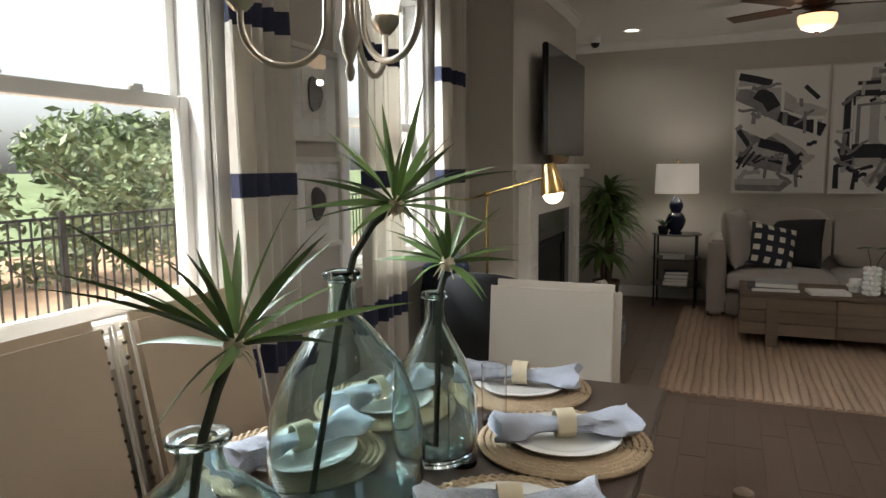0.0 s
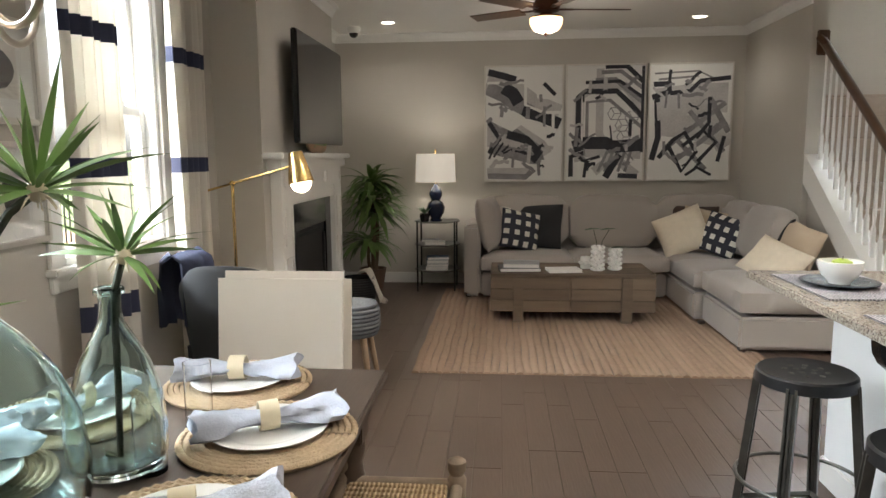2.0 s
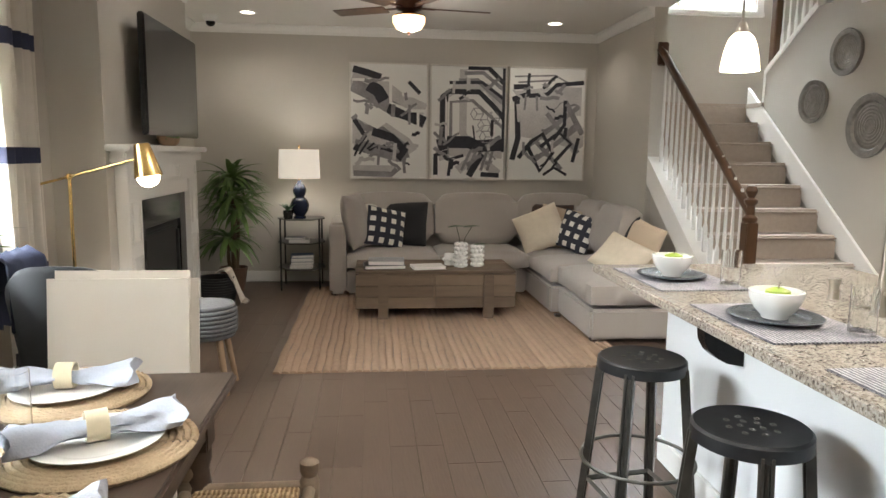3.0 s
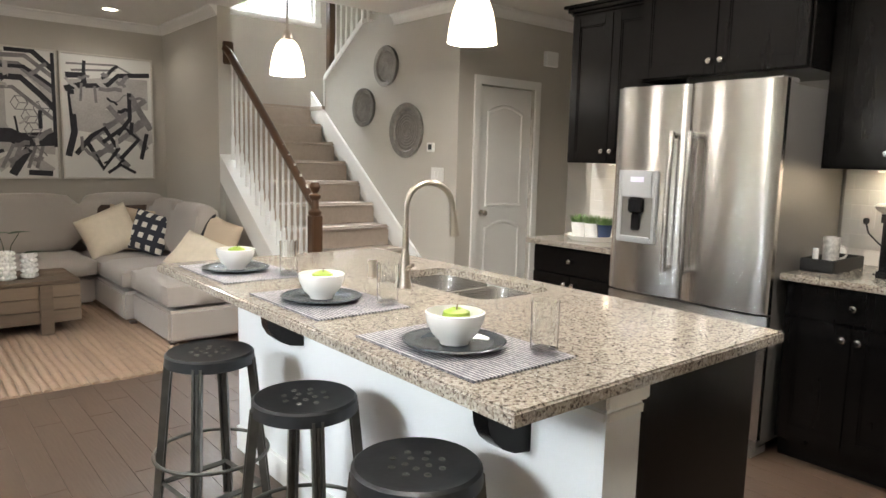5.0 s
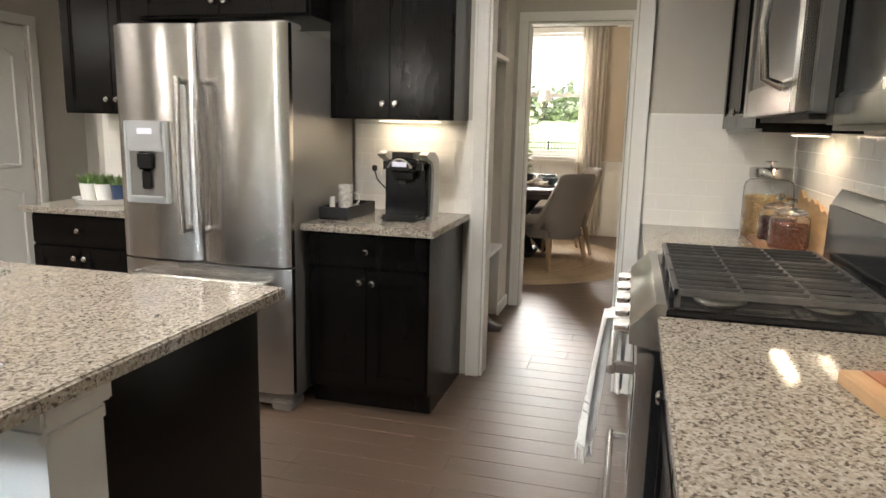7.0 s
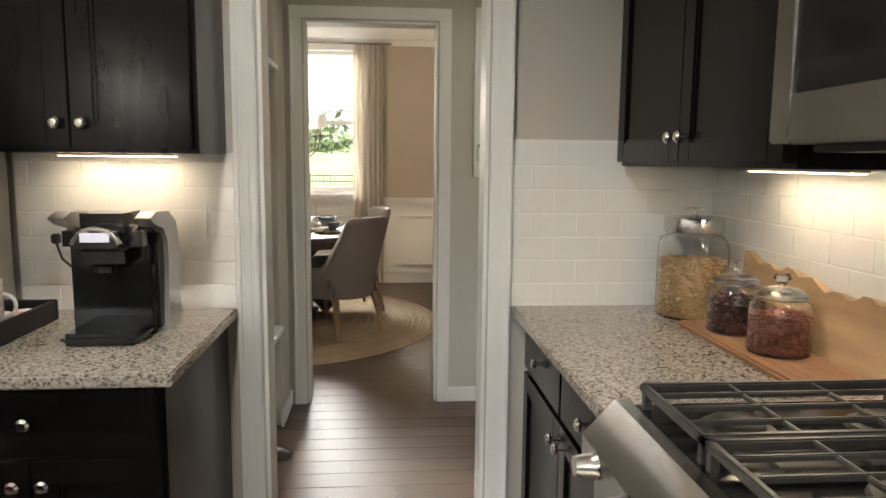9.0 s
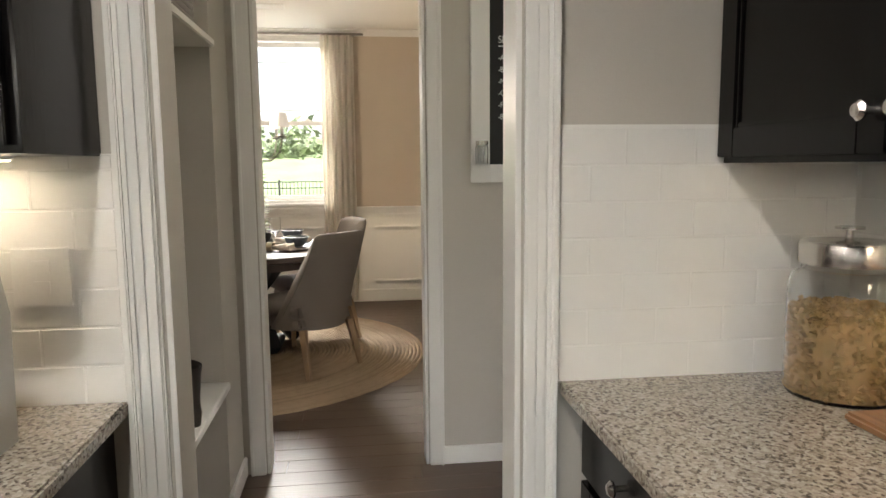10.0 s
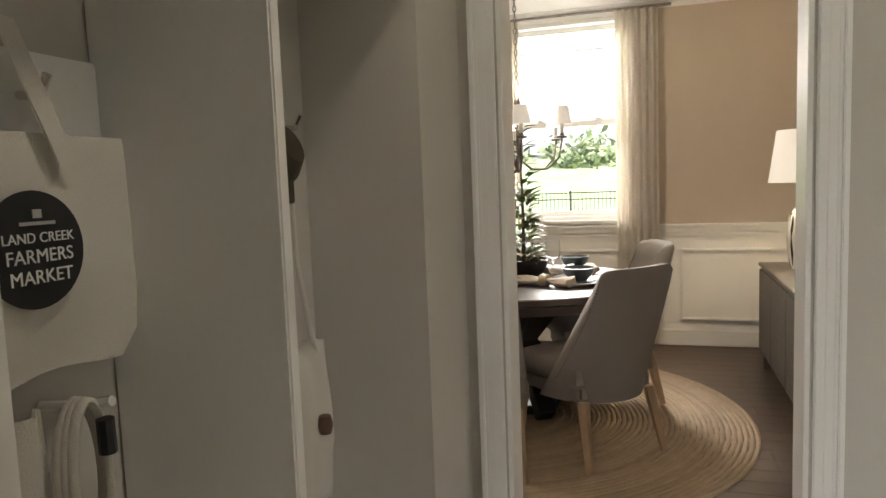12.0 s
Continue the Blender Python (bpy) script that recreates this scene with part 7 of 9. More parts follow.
for ya, yb, zt in ((2.275, 3.03, CT - 0.034), (3.03, 3.72, CT - 0.26), (3.72, 4.33, CT - 0.034)):
    part("cabinet_body", boxes((3.276, ya, 0.0, 3.86, yb, zt)), ESPRESSO, isl)
for i in range(4):
    y0 = 2.30 + i * 0.5
    bm = B()
    for r in ((y0, 0.12, y0 + 0.06, 0.84), (y0 + 0.43, 0.12, y0 + 0.49, 0.84), (y0 + 0.06, 0.12, y0 + 0.43, 0.18), (y0 + 0.06, 0.78, y0 + 0.43, 0.84)):
        box(bm, 3.86, r[0], r[1], 3.88, r[2], r[3], 0.002)
    box(bm, 3.86, y0 + 0.06, 0.18, 3.87, y0 + 0.43, 0.78)
    part("door", bm, ESPRESSO, isl)
for y in (2.52, 3.73):
    bm = B()
    pts = [(3.139, CT - 0.036), (2.985, CT - 0.036), (2.985, CT - 0.13), (2.99, CT - 0.165), (3.01, CT - 0.20), (3.04, CT - 0.225), (3.08, CT - 0.245), (3.139, CT - 0.255)]
    a = [bm.verts.new((x, y - 0.028, z)) for x, z in pts]
    b = [bm.verts.new((x, y + 0.028, z)) for x, z in pts]
    bm.faces.new(a), bm.faces.new(list(reversed(b)))
    for i in range(len(pts)):
        j = (i + 1) % len(pts)
        bm.faces.new((a[j], a[i], b[i], b[j]))
    part("corbel", bm, ESPRESSO, isl, "dark carved corbel")
# countertop with the sink cut out
SX0, SX1, SY0, SY1 = 3.48, 3.85, 3.05, 3.70
bm = B()


def top_ring(z):
    outer = [(IX0, IY0), (IX1, IY0), (IX1, IY1), (IX0, IY1)]
    inner = []
    r = 0.07
    for cx, cy, a0 in ((SX0 + r, SY0 + r, 180), (SX1 - r, SY0 + r, 270), (SX1 - r, SY1 - r, 0), (SX0 + r, SY1 - r, 90)):
        for k in range(5):
            a = radians(a0 + 22.5 * k)
            inner.append((cx + r * math.cos(a), cy + r * math.sin(a)))
    return [bm.verts.new((x, y, z)) for x, y in outer], [bm.verts.new((x, y, z)) for x, y in inner]


ot, it = top_ring(CT)
ob_, ib = top_ring(CT - 0.032)
for o, i, flip in ((ot, it, False), (ob_, ib, True)):
    for q in range(4):
        seg = i[q * 5:(q + 1) * 5]
        nxt = i[(q * 5 + 5) % 20]
        for k in range(4):
            f = (o[q], seg[k + 1], seg[k])
            bm.faces.new(f if not flip else tuple(reversed(f)))
        f = (o[q], o[(q + 1) % 4], nxt, seg[4])
        bm.faces.new(f if not flip else tuple(reversed(f)))
for k in range(4):
    bm.faces.new((ot[(k + 1) % 4], ot[k], ob_[k], ob_[(k + 1) % 4]))
for k in range(20):
    bm.faces.new((it[k], it[(k + 1) % 20], ib[(k + 1) % 20], ib[k]))
edges = [e for e in bm.edges if all(v in ot for v in e.verts)]
bmesh.ops.bevel(bm, geom=edges, offset=0.006, segments=3, affect="EDGES")
single("island_countertop", bm, GRANITE, "speckled beige granite island top set for three", "countertop", smooth=None)
sk = thing("sink", "stainless steel double bowl undermount sink", "sink")


def bowl(y0, y1, x0, x1, deep):
    bm = B()
    rings = []
    for s, z in ((0.0, CT - 0.033), (0.004, CT - 0.06), (0.012, CT - deep + 0.03), (0.04, CT - deep), (0.12, CT - deep - 0.003)):
        r = 0.06
        ring = []
        for cx, cy, a0 in ((x0 + r, y0 + r, 180), (x1 - r, y0 + r, 270), (x1 - r, y1 - r, 0), (x0 + r, y1 - r, 90)):
            for k in range(5):
                a = radians(a0 + 22.5 * k)
                px, py = cx + r * math.cos(a), cy + r * math.sin(a)
                ring.append(bm.verts.new((px + ((x0 + x1) / 2 - px) * s * 3, py + ((y0 + y1) / 2 - py) * s * 3, z)))
        rings.append(ring)
    for p, q in zip(rings, rings[1:]):
        for k in range(20):
            bm.faces.new((p[(k + 1) % 20], p[k], q[k], q[(k + 1) % 20]))
    bm.faces.new(list(reversed(rings[-1])))
    return bm


part("bowl", bowl(3.39, 3.695, SX0 - 0.003, SX1 + 0.003, 0.2), STEEL, sk, smooth=50)
part("bowl", bowl(3.055, 3.36, SX0 - 0.003, SX1 + 0.003, 0.2), STEEL, sk, smooth=50)
part("divider", boxes((SX0, 3.355, CT - 0.06, SX1, 3.395, CT - 0.035), bevel=0.008), STEEL, sk)
fc = thing("faucet", "brushed nickel gooseneck kitchen faucet beside the sink", "faucet", (3.37, 3.46, CT))
bm = B()
lathe(bm, [(0, 0), (0.028, 0), (0.026, 0.012), (0.021, 0.03), (0.018, 0.10), (0.014, 0.14), (0, 0.14)], 20)
part("base", bm, NICKEL, fc)
bm = B()
sp = [(0, 0, 0.12), (0, 0, 0.30)] + [(0.095 + 0.095 * math.cos(radians(a)), 0, 0.30 + 0.095 * math.sin(radians(a))) for a in range(165, -1, -15)] + [(0.195, 0, 0.27)]
tube(bm, sp, 0.012, 12)
part("spout", bm, NICKEL, fc, smooth=60)
bm = B()
tube(bm, [(0.195, 0, 0.285), (0.203, 0, 0.19)], 0.014, 12, 0.021)
part("spray_head", bm, NICKEL, fc)
bm = B()
tube(bm, [(0, -0.018, 0.07), (-0.004, -0.045, 0.085), (-0.01, -0.10, 0.10)], 0.007, 8)
part("lever", bm, NICKEL, fc)
fc.matrix_world = pose(3.40, 3.40, CT, 0, 0, -14)
sd = thing("soap_dispenser", "brushed nickel soap dispenser on the island", "soap dispenser", (3.42, 3.65, CT))
bm = B()
lathe(bm, [(0, 0), (0.02, 0), (0.018, 0.01), (0.016, 0.045), (0.02, 0.06), (0.02, 0.07), (0, 0.072)], 18)
part("body", bm, NICKEL, sd)

# place settings on the island
MATWEAVE = woven("grey_woven_mat", (0.46, 0.44, 0.45), (0.10, 0.10, 0.12), 26)
for i, (y0, y1) in enumerate(((2.41, 2.89), (3.098, 3.578), (3.80, 4.30))):
    bm = B()
    box(bm, 2.86, y0, CT + 0.0005, 3.205, y1, CT + 0.005, 0.002)
    single("placemat", bm, MATWEAVE, "grey woven rectangular placemat on the granite", "placemat", group="island settings")
    cy = (y0 + y1) / 2 + 0.008
    dinner_plate(3.015, cy, CT + 0.005, 0.135, SLATE_CERAMIC, "dark slate stoneware plate on a woven mat", "island settings")
    bm = B()
    lathe(bm, [(0, 0), (0.038, 0), (0.04, 0.008), (0.06, 0.028), (0.075, 0.06), (0.078, 0.082), (0.073, 0.084), (0.069, 0.06), (0.054, 0.032), (0, 0.018)], 32)
    single("bowl", bm, CERAMIC, "white ceramic bowl with a green apple", "bowl", (3.015, cy, CT + 0.013), group="island settings", smooth=50)
    ap = thing("green_apple", "whole green apple in a white bowl", "apple", (3.02, cy, CT + 0.035), group="island settings")
    bm = B()
    lathe(bm, [(0, 0.006), (0.015, 0.0), (0.032, 0.012), (0.040, 0.036), (0.034, 0.060), (0.016, 0.068), (0.006, 0.062), (0, 0.058)], 20)
    part("fruit", bm, LIME, ap)
    bm = B()
    tube(bm, [(0, 0, 0.058), (0.004, 0.002, 0.078)], 0.0018, 6)
    part("stalk", bm, BARK, ap)
    tumbler(3.16, y0 + 0.07, CT + 0.005, 0.036, 0.135, "ribbed clear drinking glass on the island", "island settings", CLEARGLASS, 5)


SEATMETAL = material("worn_black_steel", (0.055, 0.057, 0.06), 0.38, 0.7, vary=0.3, scale=14, bump=0.06, bump_scale=80)


def bar_stool(at, rz):
    s = thing("bar_stool", "round black industrial metal stool with foot ring", "stool", at, rz, "bar stools")
    bm = B()
    lathe(bm, [(0, 0.655), (0.12, 0.652), (0.15, 0.657), (0.158, 0.650), (0.16, 0.615), (0.155, 0.612), (0.15, 0.64), (0, 0.64)], 40)
    seat = part("seat", bm, SEATMETAL, s)
    for k, (r, n) in enumerate(((0.03, 5), (0.065, 8))):
        for i in range(n):
            a = 6.283 * i / n + k * 0.3
            bm = B()
            lathe(bm, [(0, 0.6535), (0.0085, 0.6535), (0.0085, 0.6562), (0.0068, 0.6562), (0.0062, 0.6545), (0, 0.6545)], 10, (r * math.cos(a), r * math.sin(a), 0))
            part("drain_hole", bm, GUNMETAL, seat)
    for i in range(4):
        a = radians(45 + 90 * i)
        c, n = math.cos(a), math.sin(a)
        bm = B()
        m = pose(0, 0, 0, 0, 0, 45 + 90 * i)
        p0, p1 = Vector((0.14, 0, 0.63)), Vector((0.205, 0, 0.0))
        for off in (-0.013, 0.013):
            v = []
            for p in (p0, p1):
                v.append([bm.verts.new(m @ (p + Vector(d))) for d in ((-0.004, off - 0.004, 0), (0.022, off - 0.004 if off < 0 else off - 0.004, 0), (0.022, off + 0.004, 0), (-0.004, off + 0.004, 0))])
            for k in range(4):
                bm.faces.new((v[0][k], v[0][(k + 1) % 4], v[1][(k + 1) % 4], v[1][k]))
            bm.faces.new(v[0]), bm.faces.new(list(reversed(v[1])))
        tube(bm, [m @ Vector((0.15, 0, 0.63)), m @ Vector((0.215, 0, 0.0))], 0.009, 6)
        part("leg", bm, GUNMETAL, s)
    bm = B()
    tube(bm, [(0.205 * math.cos(a), 0.205 * math.sin(a), 0.27) for a in (6.283 * i / 40 for i in range(41))], 0.007, 8, cap=False)
    part("foot_ring", bm, GUNMETAL, s, smooth=60)
    for i in range(4):
        bm = B()
        a, b2 = radians(45 + 90 * i), radians(135 + 90 * i)
        rr = 0.188
        tube(bm, [(rr * math.cos(a), rr * math.sin(a), 0.14), (rr * math.cos(b2), rr * math.sin(b2), 0.14)], 0.011, 4)
        part("stretcher", bm, GUNMETAL, s)
    return s


stool = bar_stool((2.845, 2.584, 0), 12)
copy_thing(stool, pose(2.85, 3.152, 0, 0, 0, 30))
copy_thing(stool, pose(2.80, 3.79, 0, 0, 0, 8))

# pendants over the island
for y in (3.035, 4.31):
    p = thing("pendant_light", "frosted glass bell pendant over the island, lit", "pendant light", (3.38, y, 0), group="pendant lights")
    bm = B()
    lathe(bm, [(0.0, 1.945), (0.012, 1.945), (0.022, 1.925), (0.03, 1.90), (0.03, 1.895), (0, 1.895)], 20)
    part("socket", bm, NICKEL, p)
    bm = B()
    tube(bm, [(0, 0, 1.94), (0, 0, CZ - 0.02)], 0.006, 8)
    part("rod", bm, NICKEL, p)
    bm = B()
    lathe(bm, [(0, CZ - 0.001), (0.06, CZ - 0.001), (0.055, CZ - 0.02), (0, CZ - 0.025)], 24)
    part("canopy", bm, NICKEL, p)
    bm = B()
    lathe(bm, [(0.03, 1.90), (0.05, 1.88), (0.065, 1.84), (0.075, 1.79), (0.08, 1.745), (0.077, 1.745), (0.072, 1.79), (0.062, 1.838), (0.047, 1.876), (0.02, 1.896)], 28)
    part("shade", bm, SHADE, p, "frosted white glass shade, glowing", smooth=60)
    lamp("pendant_light", "POINT", pose(3.38, y, 1.72), 4, size=0.05)
for x, y in ((2.2, 2.0), (4.55, 2.0), (4.5, 3.3), (4.6, 4.8), (2.2, 4.4)):
    downlight(x, y, 34)

# under-cabinet lights
UNDER = glow("undercabinet_strip", (1, 0.80, 0.52), 5)
for n_, x0, y0, x1, y1 in (("a", 5.66, 2.28, 5.70, 2.60), ("b", 5.66, 3.80, 5.70, 4.20), ("c", 4.95, 0.66, 5.35, 0.70), ("d", 3.2, 0.66, 3.8, 0.70)):
    z = 1.385 if n_ in "ab" else 1.36
    u = thing("undercabinet_light", "slim warm light bar under the wall cabinet", "light", group="under-cabinet lights")
    part("bar", boxes((x0 - 0.005, y0 - 0.005, z - 0.014, x1 + 0.005, y1 + 0.005, z - 0.0005), bevel=0.002), WHITE, u)
    part("diffuser", boxes((x0, y0, z - 0.0165, x1, y1, z - 0.0145)), UNDER, u)
    lamp("undercabinet", "AREA", look(((x0 + x1) / 2, (y0 + y1) / 2, z - 0.02), ((x0 + x1) / 2 + 0.0001, (y0 + y1) / 2, 0)), 0.32, (1, 0.80, 0.58), size=x1 - x0, size_y=y1 - y0)

# ---- counter things ----
kc = thing("coffee_maker", "black and silver single-cup coffee maker on granite", "coffee maker", (5.45, 2.378, CT), 0)
SILVER = material("silver_plastic", (0.42, 0.41, 0.39), 0.3, 0.7, vary=0.05, scale=8)
for y0, y1 in ((-0.125, -0.085), (0.085, 0.125)):
    bm = B()
    pts = [(0.03, 0), (0.14, 0), (0.15, 0.22), (0.125, 0.295), (0.06, 0.328), (-0.04, 0.332), (-0.085, 0.318), (-0.05, 0.30), (0.015, 0.285), (0.045, 0.25), (0.05, 0.18)]
    a = [bm.verts.new((x, y0, z)) for x, z in pts]
    b = [bm.verts.new((x, y1, z)) for x, z in pts]
    bm.faces.new(a), bm.faces.new(list(reversed(b)))
    for i in range(len(pts)):
        j = (i + 1) % len(pts)
        bm.faces.new((a[j], a[i], b[i], b[j]))
    part("side_panel", bm, SILVER, kc)
bm = B()
box(bm, -0.012, -0.112, 0.0, 0.13, 0.112, 0.29, 0.016, 3)
part("column", bm, BLACK, kc)
bm = B()
box(bm, -0.115, -0.098, 0.20, 0.10, 0.098, 0.33, 0.045, 5)
part("brew_head", bm, BLACK, kc)
bm = B()
box(bm, -0.13, -0.095, 0.0, 0.02, 0.095, 0.032, 0.012)
part("drip_tray", bm, BLACK, kc)
part("display", boxes((-0.1185, -0.035, 0.262, -0.1145, 0.035, 0.285)), glow("coffee_display", (0.06, 0.11, 0.45), 0.2), kc, "small blue display")
bm = B()
tube(bm, arc((-0.075, 0, 0.255), 0.06, 20, 160, 10, "yz"), 0.008, 8)
bmesh.ops.translate(bm, verts=bm.verts, vec=(-0.035, 0, -0.02))
part("lift_handle", bm, CHROME, kc)
bm = B()
lathe(bm, [(0, 0.18), (0.03, 0.18), (0.035, 0.197), (0, 0.197)], 16, (-0.055, 0, 0))
part("spout", bm, BLACK, kc)

ty = thing("tray", "black rectangular serving tray on the counter", "tray", (5.47, 2.695, CT))
part("base", boxes((-0.20, -0.075, 0, 0.17, 0.065, 0.01)), BLACK_MATTE, ty)
for r in ((-0.20, -0.08, -0.185, 0.07), (0.155, -0.08, 0.17, 0.07), (-0.185, -0.08, 0.155, -0.068), (-0.185, 0.058, 0.155, 0.07)):
    part("side", boxes((r[0], r[1], 0, r[2], r[3], 0.06), bevel=0.003), BLACK_MATTE, ty)
MUGP = material("printed_mug", (0.66, 0.64, 0.60), 0.25, vary=0.35, scale=60)
mg = thing("mug", "white patterned mug standing on the tray", "mug", (5.41, 2.685, CT + 0.01), group="mugs")
bm = B()
lathe(bm, [(0, 0), (0.03, 0), (0.036, 0.01), (0.038, 0.15), (0.035, 0.15), (0.032, 0.012), (0, 0.01)], 24)
part("body", bm, MUGP, mg)
bm = B()
tube(bm, arc((0, -0.042, 0.08), 0.03, 90, 270, 10, "yz"), 0.005, 8)
part("handle", bm, MUGP, mg)
bm = B()
lathe(bm, [(0, 0), (0.014, 0), (0.014, 0.095), (0, 0.095)], 14)
single("canister", bm, CERAMIC, "slim white canister on the tray", "canister", (5.34, 2.725, CT + 0.01))
for i in range(5):
    bm = B()
    lathe(bm, [(0, 0), (0.018, 0), (0.023, 0.03), (0.025, 0.032), (0, 0.033)], 14)
    single("coffee_pod", bm, material("pink_foil", (0.55, 0.20, 0.20), 0.4, vary=0.2) if i % 2 else PAPER, "small coffee pod lying in the tray", "coffee pod", (5.50 + 0.035 * (i % 3), 2.675 + 0.045 * (i // 3), CT + 0.01), group="coffee pods")


def outlet(x, y, z, label, axis="x", double=False):
    o = thing("outlet", label, "outlet", group="wall plates")
    w = 0.055 if double else 0.036
    if axis == "x":
        part("plate", boxes((x - 0.007, y - w, z - 0.058, x, y + w, z + 0.058), bevel=0.003), WHITE, o)
        for dz in (-0.02, 0.02):
            part("socket", boxes((x - 0.0095, y - 0.016, z + dz - 0.014, x - 0.0065, y + 0.016, z + dz + 0.014), bevel=0.002), WHITE, o)
    else:
        part("plate", boxes((x - w, y - 0.007, z - 0.058, x + w, y, z + 0.058), bevel=0.003), WHITE, o)
        part("rocker", boxes((x - 0.016, y - 0.0105, z - 0.03, x + 0.016, y - 0.0065, z + 0.03), bevel=0.002), WHITE, o)
    return o


outlet(5.768, 2.66, 1.14, "white wall outlet with a black plug", "x")
outlet(5.768, 2.27, 1.15, "white wall plate on the tiled wall", "x", True)
outlet(5.768, 4.0, 1.14, "white wall outlet on the tiled wall", "x")
cd = thing("power_cord", "black power cord plugged in behind the coffee maker", "cable")
bm = B()
box(bm, 5.735, 2.648, 1.105, 5.7585, 2.672, 1.135, 0.004)
part("plug", bm, BLACK_MATTE, cd)
bm = B()
tube(bm, [(5.745, 2.66, 1.11), (5.735, 2.64, 1.06), (5.74, 2.60, 1.02), (5.74, 2.54, 0.97), (5.70, 2.48, 0.905)], 0.004, 6)
part("cord", bm, BLACK_MATTE, cd)

# grass pots left of the fridge
hp = thing("plant_tray", "oval white tray under three small pots", "tray", (5.40, 4.10, CT))
hp.scale = (1.15, 1.15, 1.0)
bm = B()
lathe(bm, [(0, 0), (0.13, 0), (0.15, 0.03), (0.143, 0.03), (0.125, 0.008), (0, 0.008)], 32)
part("dish", bm, CERAMIC, hp)
BLUEPOT = material("blue_glaze", (0.03, 0.05, 0.11), 0.15, vary=0.2)
for i, (dy, m_) in enumerate(((0.085, CERAMIC), (0.0, CERAMIC), (-0.085, BLUEPOT))):
    g = thing("grass_pot", "small pot of clipped green grass on a tray", "plant", (5.38, 4.10 + dy * 1.2, CT + 0.008), group="grass pots")
    g.scale = (1.25, 1.25, 1.2)
    bm = B()
    lathe(bm, [(0, 0), (0.03, 0), (0.04, 0.08), (0.036, 0.08), (0.03, 0.07), (0, 0.07)], 20)
    part("pot", bm, m_, g)
    rng = random.Random(i)
    bm = B()
    for k in range(150):
        a, r = rng.random() * 6.28, 0.035 * rng.random() ** 0.5
        leaf(bm, (r * math.cos(a), r * math.sin(a), 0.07), (math.cos(a) * rng.uniform(0, 0.7), math.sin(a) * rng.uniform(0, 0.7), 1), rng.uniform(0.04, 0.065), 0.005, 0.4, 3)
    part("grass", bm, GREEN, g)

# jars by the range
PASTA = material("dry_pasta", (0.66, 0.45, 0.22), 0.6, vary=0.25, scale=30, piece=0.6)
BEAN = material("red_beans", (0.13, 0.035, 0.03), 0.4, vary=0.4, scale=30, piece=0.9)
GRAIN = material("red_lentils", (0.32, 0.11, 0.065), 0.55, vary=0.3, scale=40, piece=0.7)


def filling(bm, r, h, size, n, seed, long=2.2):
    rng = random.Random(seed)
    for i in range(n):
        if i % 3:
            a, rr, z = rng.random() * 6.283, r * rng.uniform(0.9, 1.0), h * rng.random()
        else:
            a, rr, z = rng.random() * 6.283, r * rng.random() ** 0.5, h * rng.uniform(0.95, 1.02)
        q = bmesh.ops.create_cone(bm, segments=5, radius1=size, radius2=size * 0.7, depth=size * long, cap_ends=True)
        bmesh.ops.transform(bm, matrix=Matrix.Translation((rr * math.cos(a), rr * math.sin(a), z + 0.008)) @ Euler((rng.random() * 6, rng.random() * 6, rng.random() * 6)).to_matrix().to_4x4(), verts=q["verts"])
    lathe(bm, [(0, 0.006), (r * 0.92, 0.006), (r * 0.92, h * 0.97), (0, h * 0.97)], 24)


def jar(x, y, z, r, h, fill, mat, size, n, label, metal_lid, seed):
    j = thing("storage_jar", label, "jar", (x, y, z), group="storage jars")
    bm = B()
    lathe(bm, [(0, 0), (r * 0.96, 0), (r, 0.012), (r, h * 0.82), (r * 0.93, h * 0.92), (r * 0.78, h * 0.96), (r * 0.78, h), (r * 0.75, h), (r * 0.75, h * 0.95), (r * 0.90, h * 0.905), (r * 0.965, h * 0.81), (r * 0.965, 0.014), (0, 0.006)], 36)
    part("glass_body", bm, CLEARGLASS, j, smooth=50)
    bm = B()
    filling(bm, r * 0.93, fill, size, n, seed)
    part("contents", bm, mat, j, smooth=None)
    bm = B()
    if metal_lid:
        lathe(bm, [(0, h), (r * 0.82, h), (r * 0.84, h + 0.006), (r * 0.84, h + 0.038), (r * 0.80, h + 0.044), (0.014, h + 0.046), (0.007, h + 0.05), (0.007, h + 0.066), (0.026, h + 0.068), (0.026, h + 0.073), (0, h + 0.073)], 32)
        part("lid", bm, STEEL, j, "brushed metal lid with a knob")
    else:
        lathe(bm, [(0, h - 0.004), (r * 0.74, h - 0.004), (r * 0.84, h + 0.002), (r * 0.84, h + 0.010), (r * 0.5, h + 0.022), (0.012, h + 0.028), (0.010, h + 0.034), (0.020, h + 0.045), (0.016, h + 0.058), (0, h + 0.062)], 32)
        part("lid", bm, CLEARGLASS, j, "clear glass lid", smooth=50)
    return j


jar(5.62, 0.715, CT, 0.106, 0.262, 0.165, PASTA, 0.0058, 900, "large glass jar of dry pasta with a metal lid", True, 1)
WOODB = material("acacia_board", (0.33, 0.17, 0.085), 0.5, vary=0.35, scale=6, stretch=(1, 9, 9), bump=0.15, bump_scale=40)
sb = thing("serving_board", "acacia wood board under two glass jars", "cutting board")
part("board", boxes((4.88, 0.632, CT, 5.48, 0.815, CT + 0.018), bevel=0.006), WOODB, sb)
jar(5.335, 0.72, CT + 0.018, 0.073, 0.135, 0.085, BEAN, 0.0042, 700, "small glass jar of dark red beans", False, 2)
jar(5.135, 0.715, CT + 0.018, 0.073, 0.135, 0.085, GRAIN, 0.0042, 700, "small glass jar of red lentils", False, 3)
bm = B()
n = 24
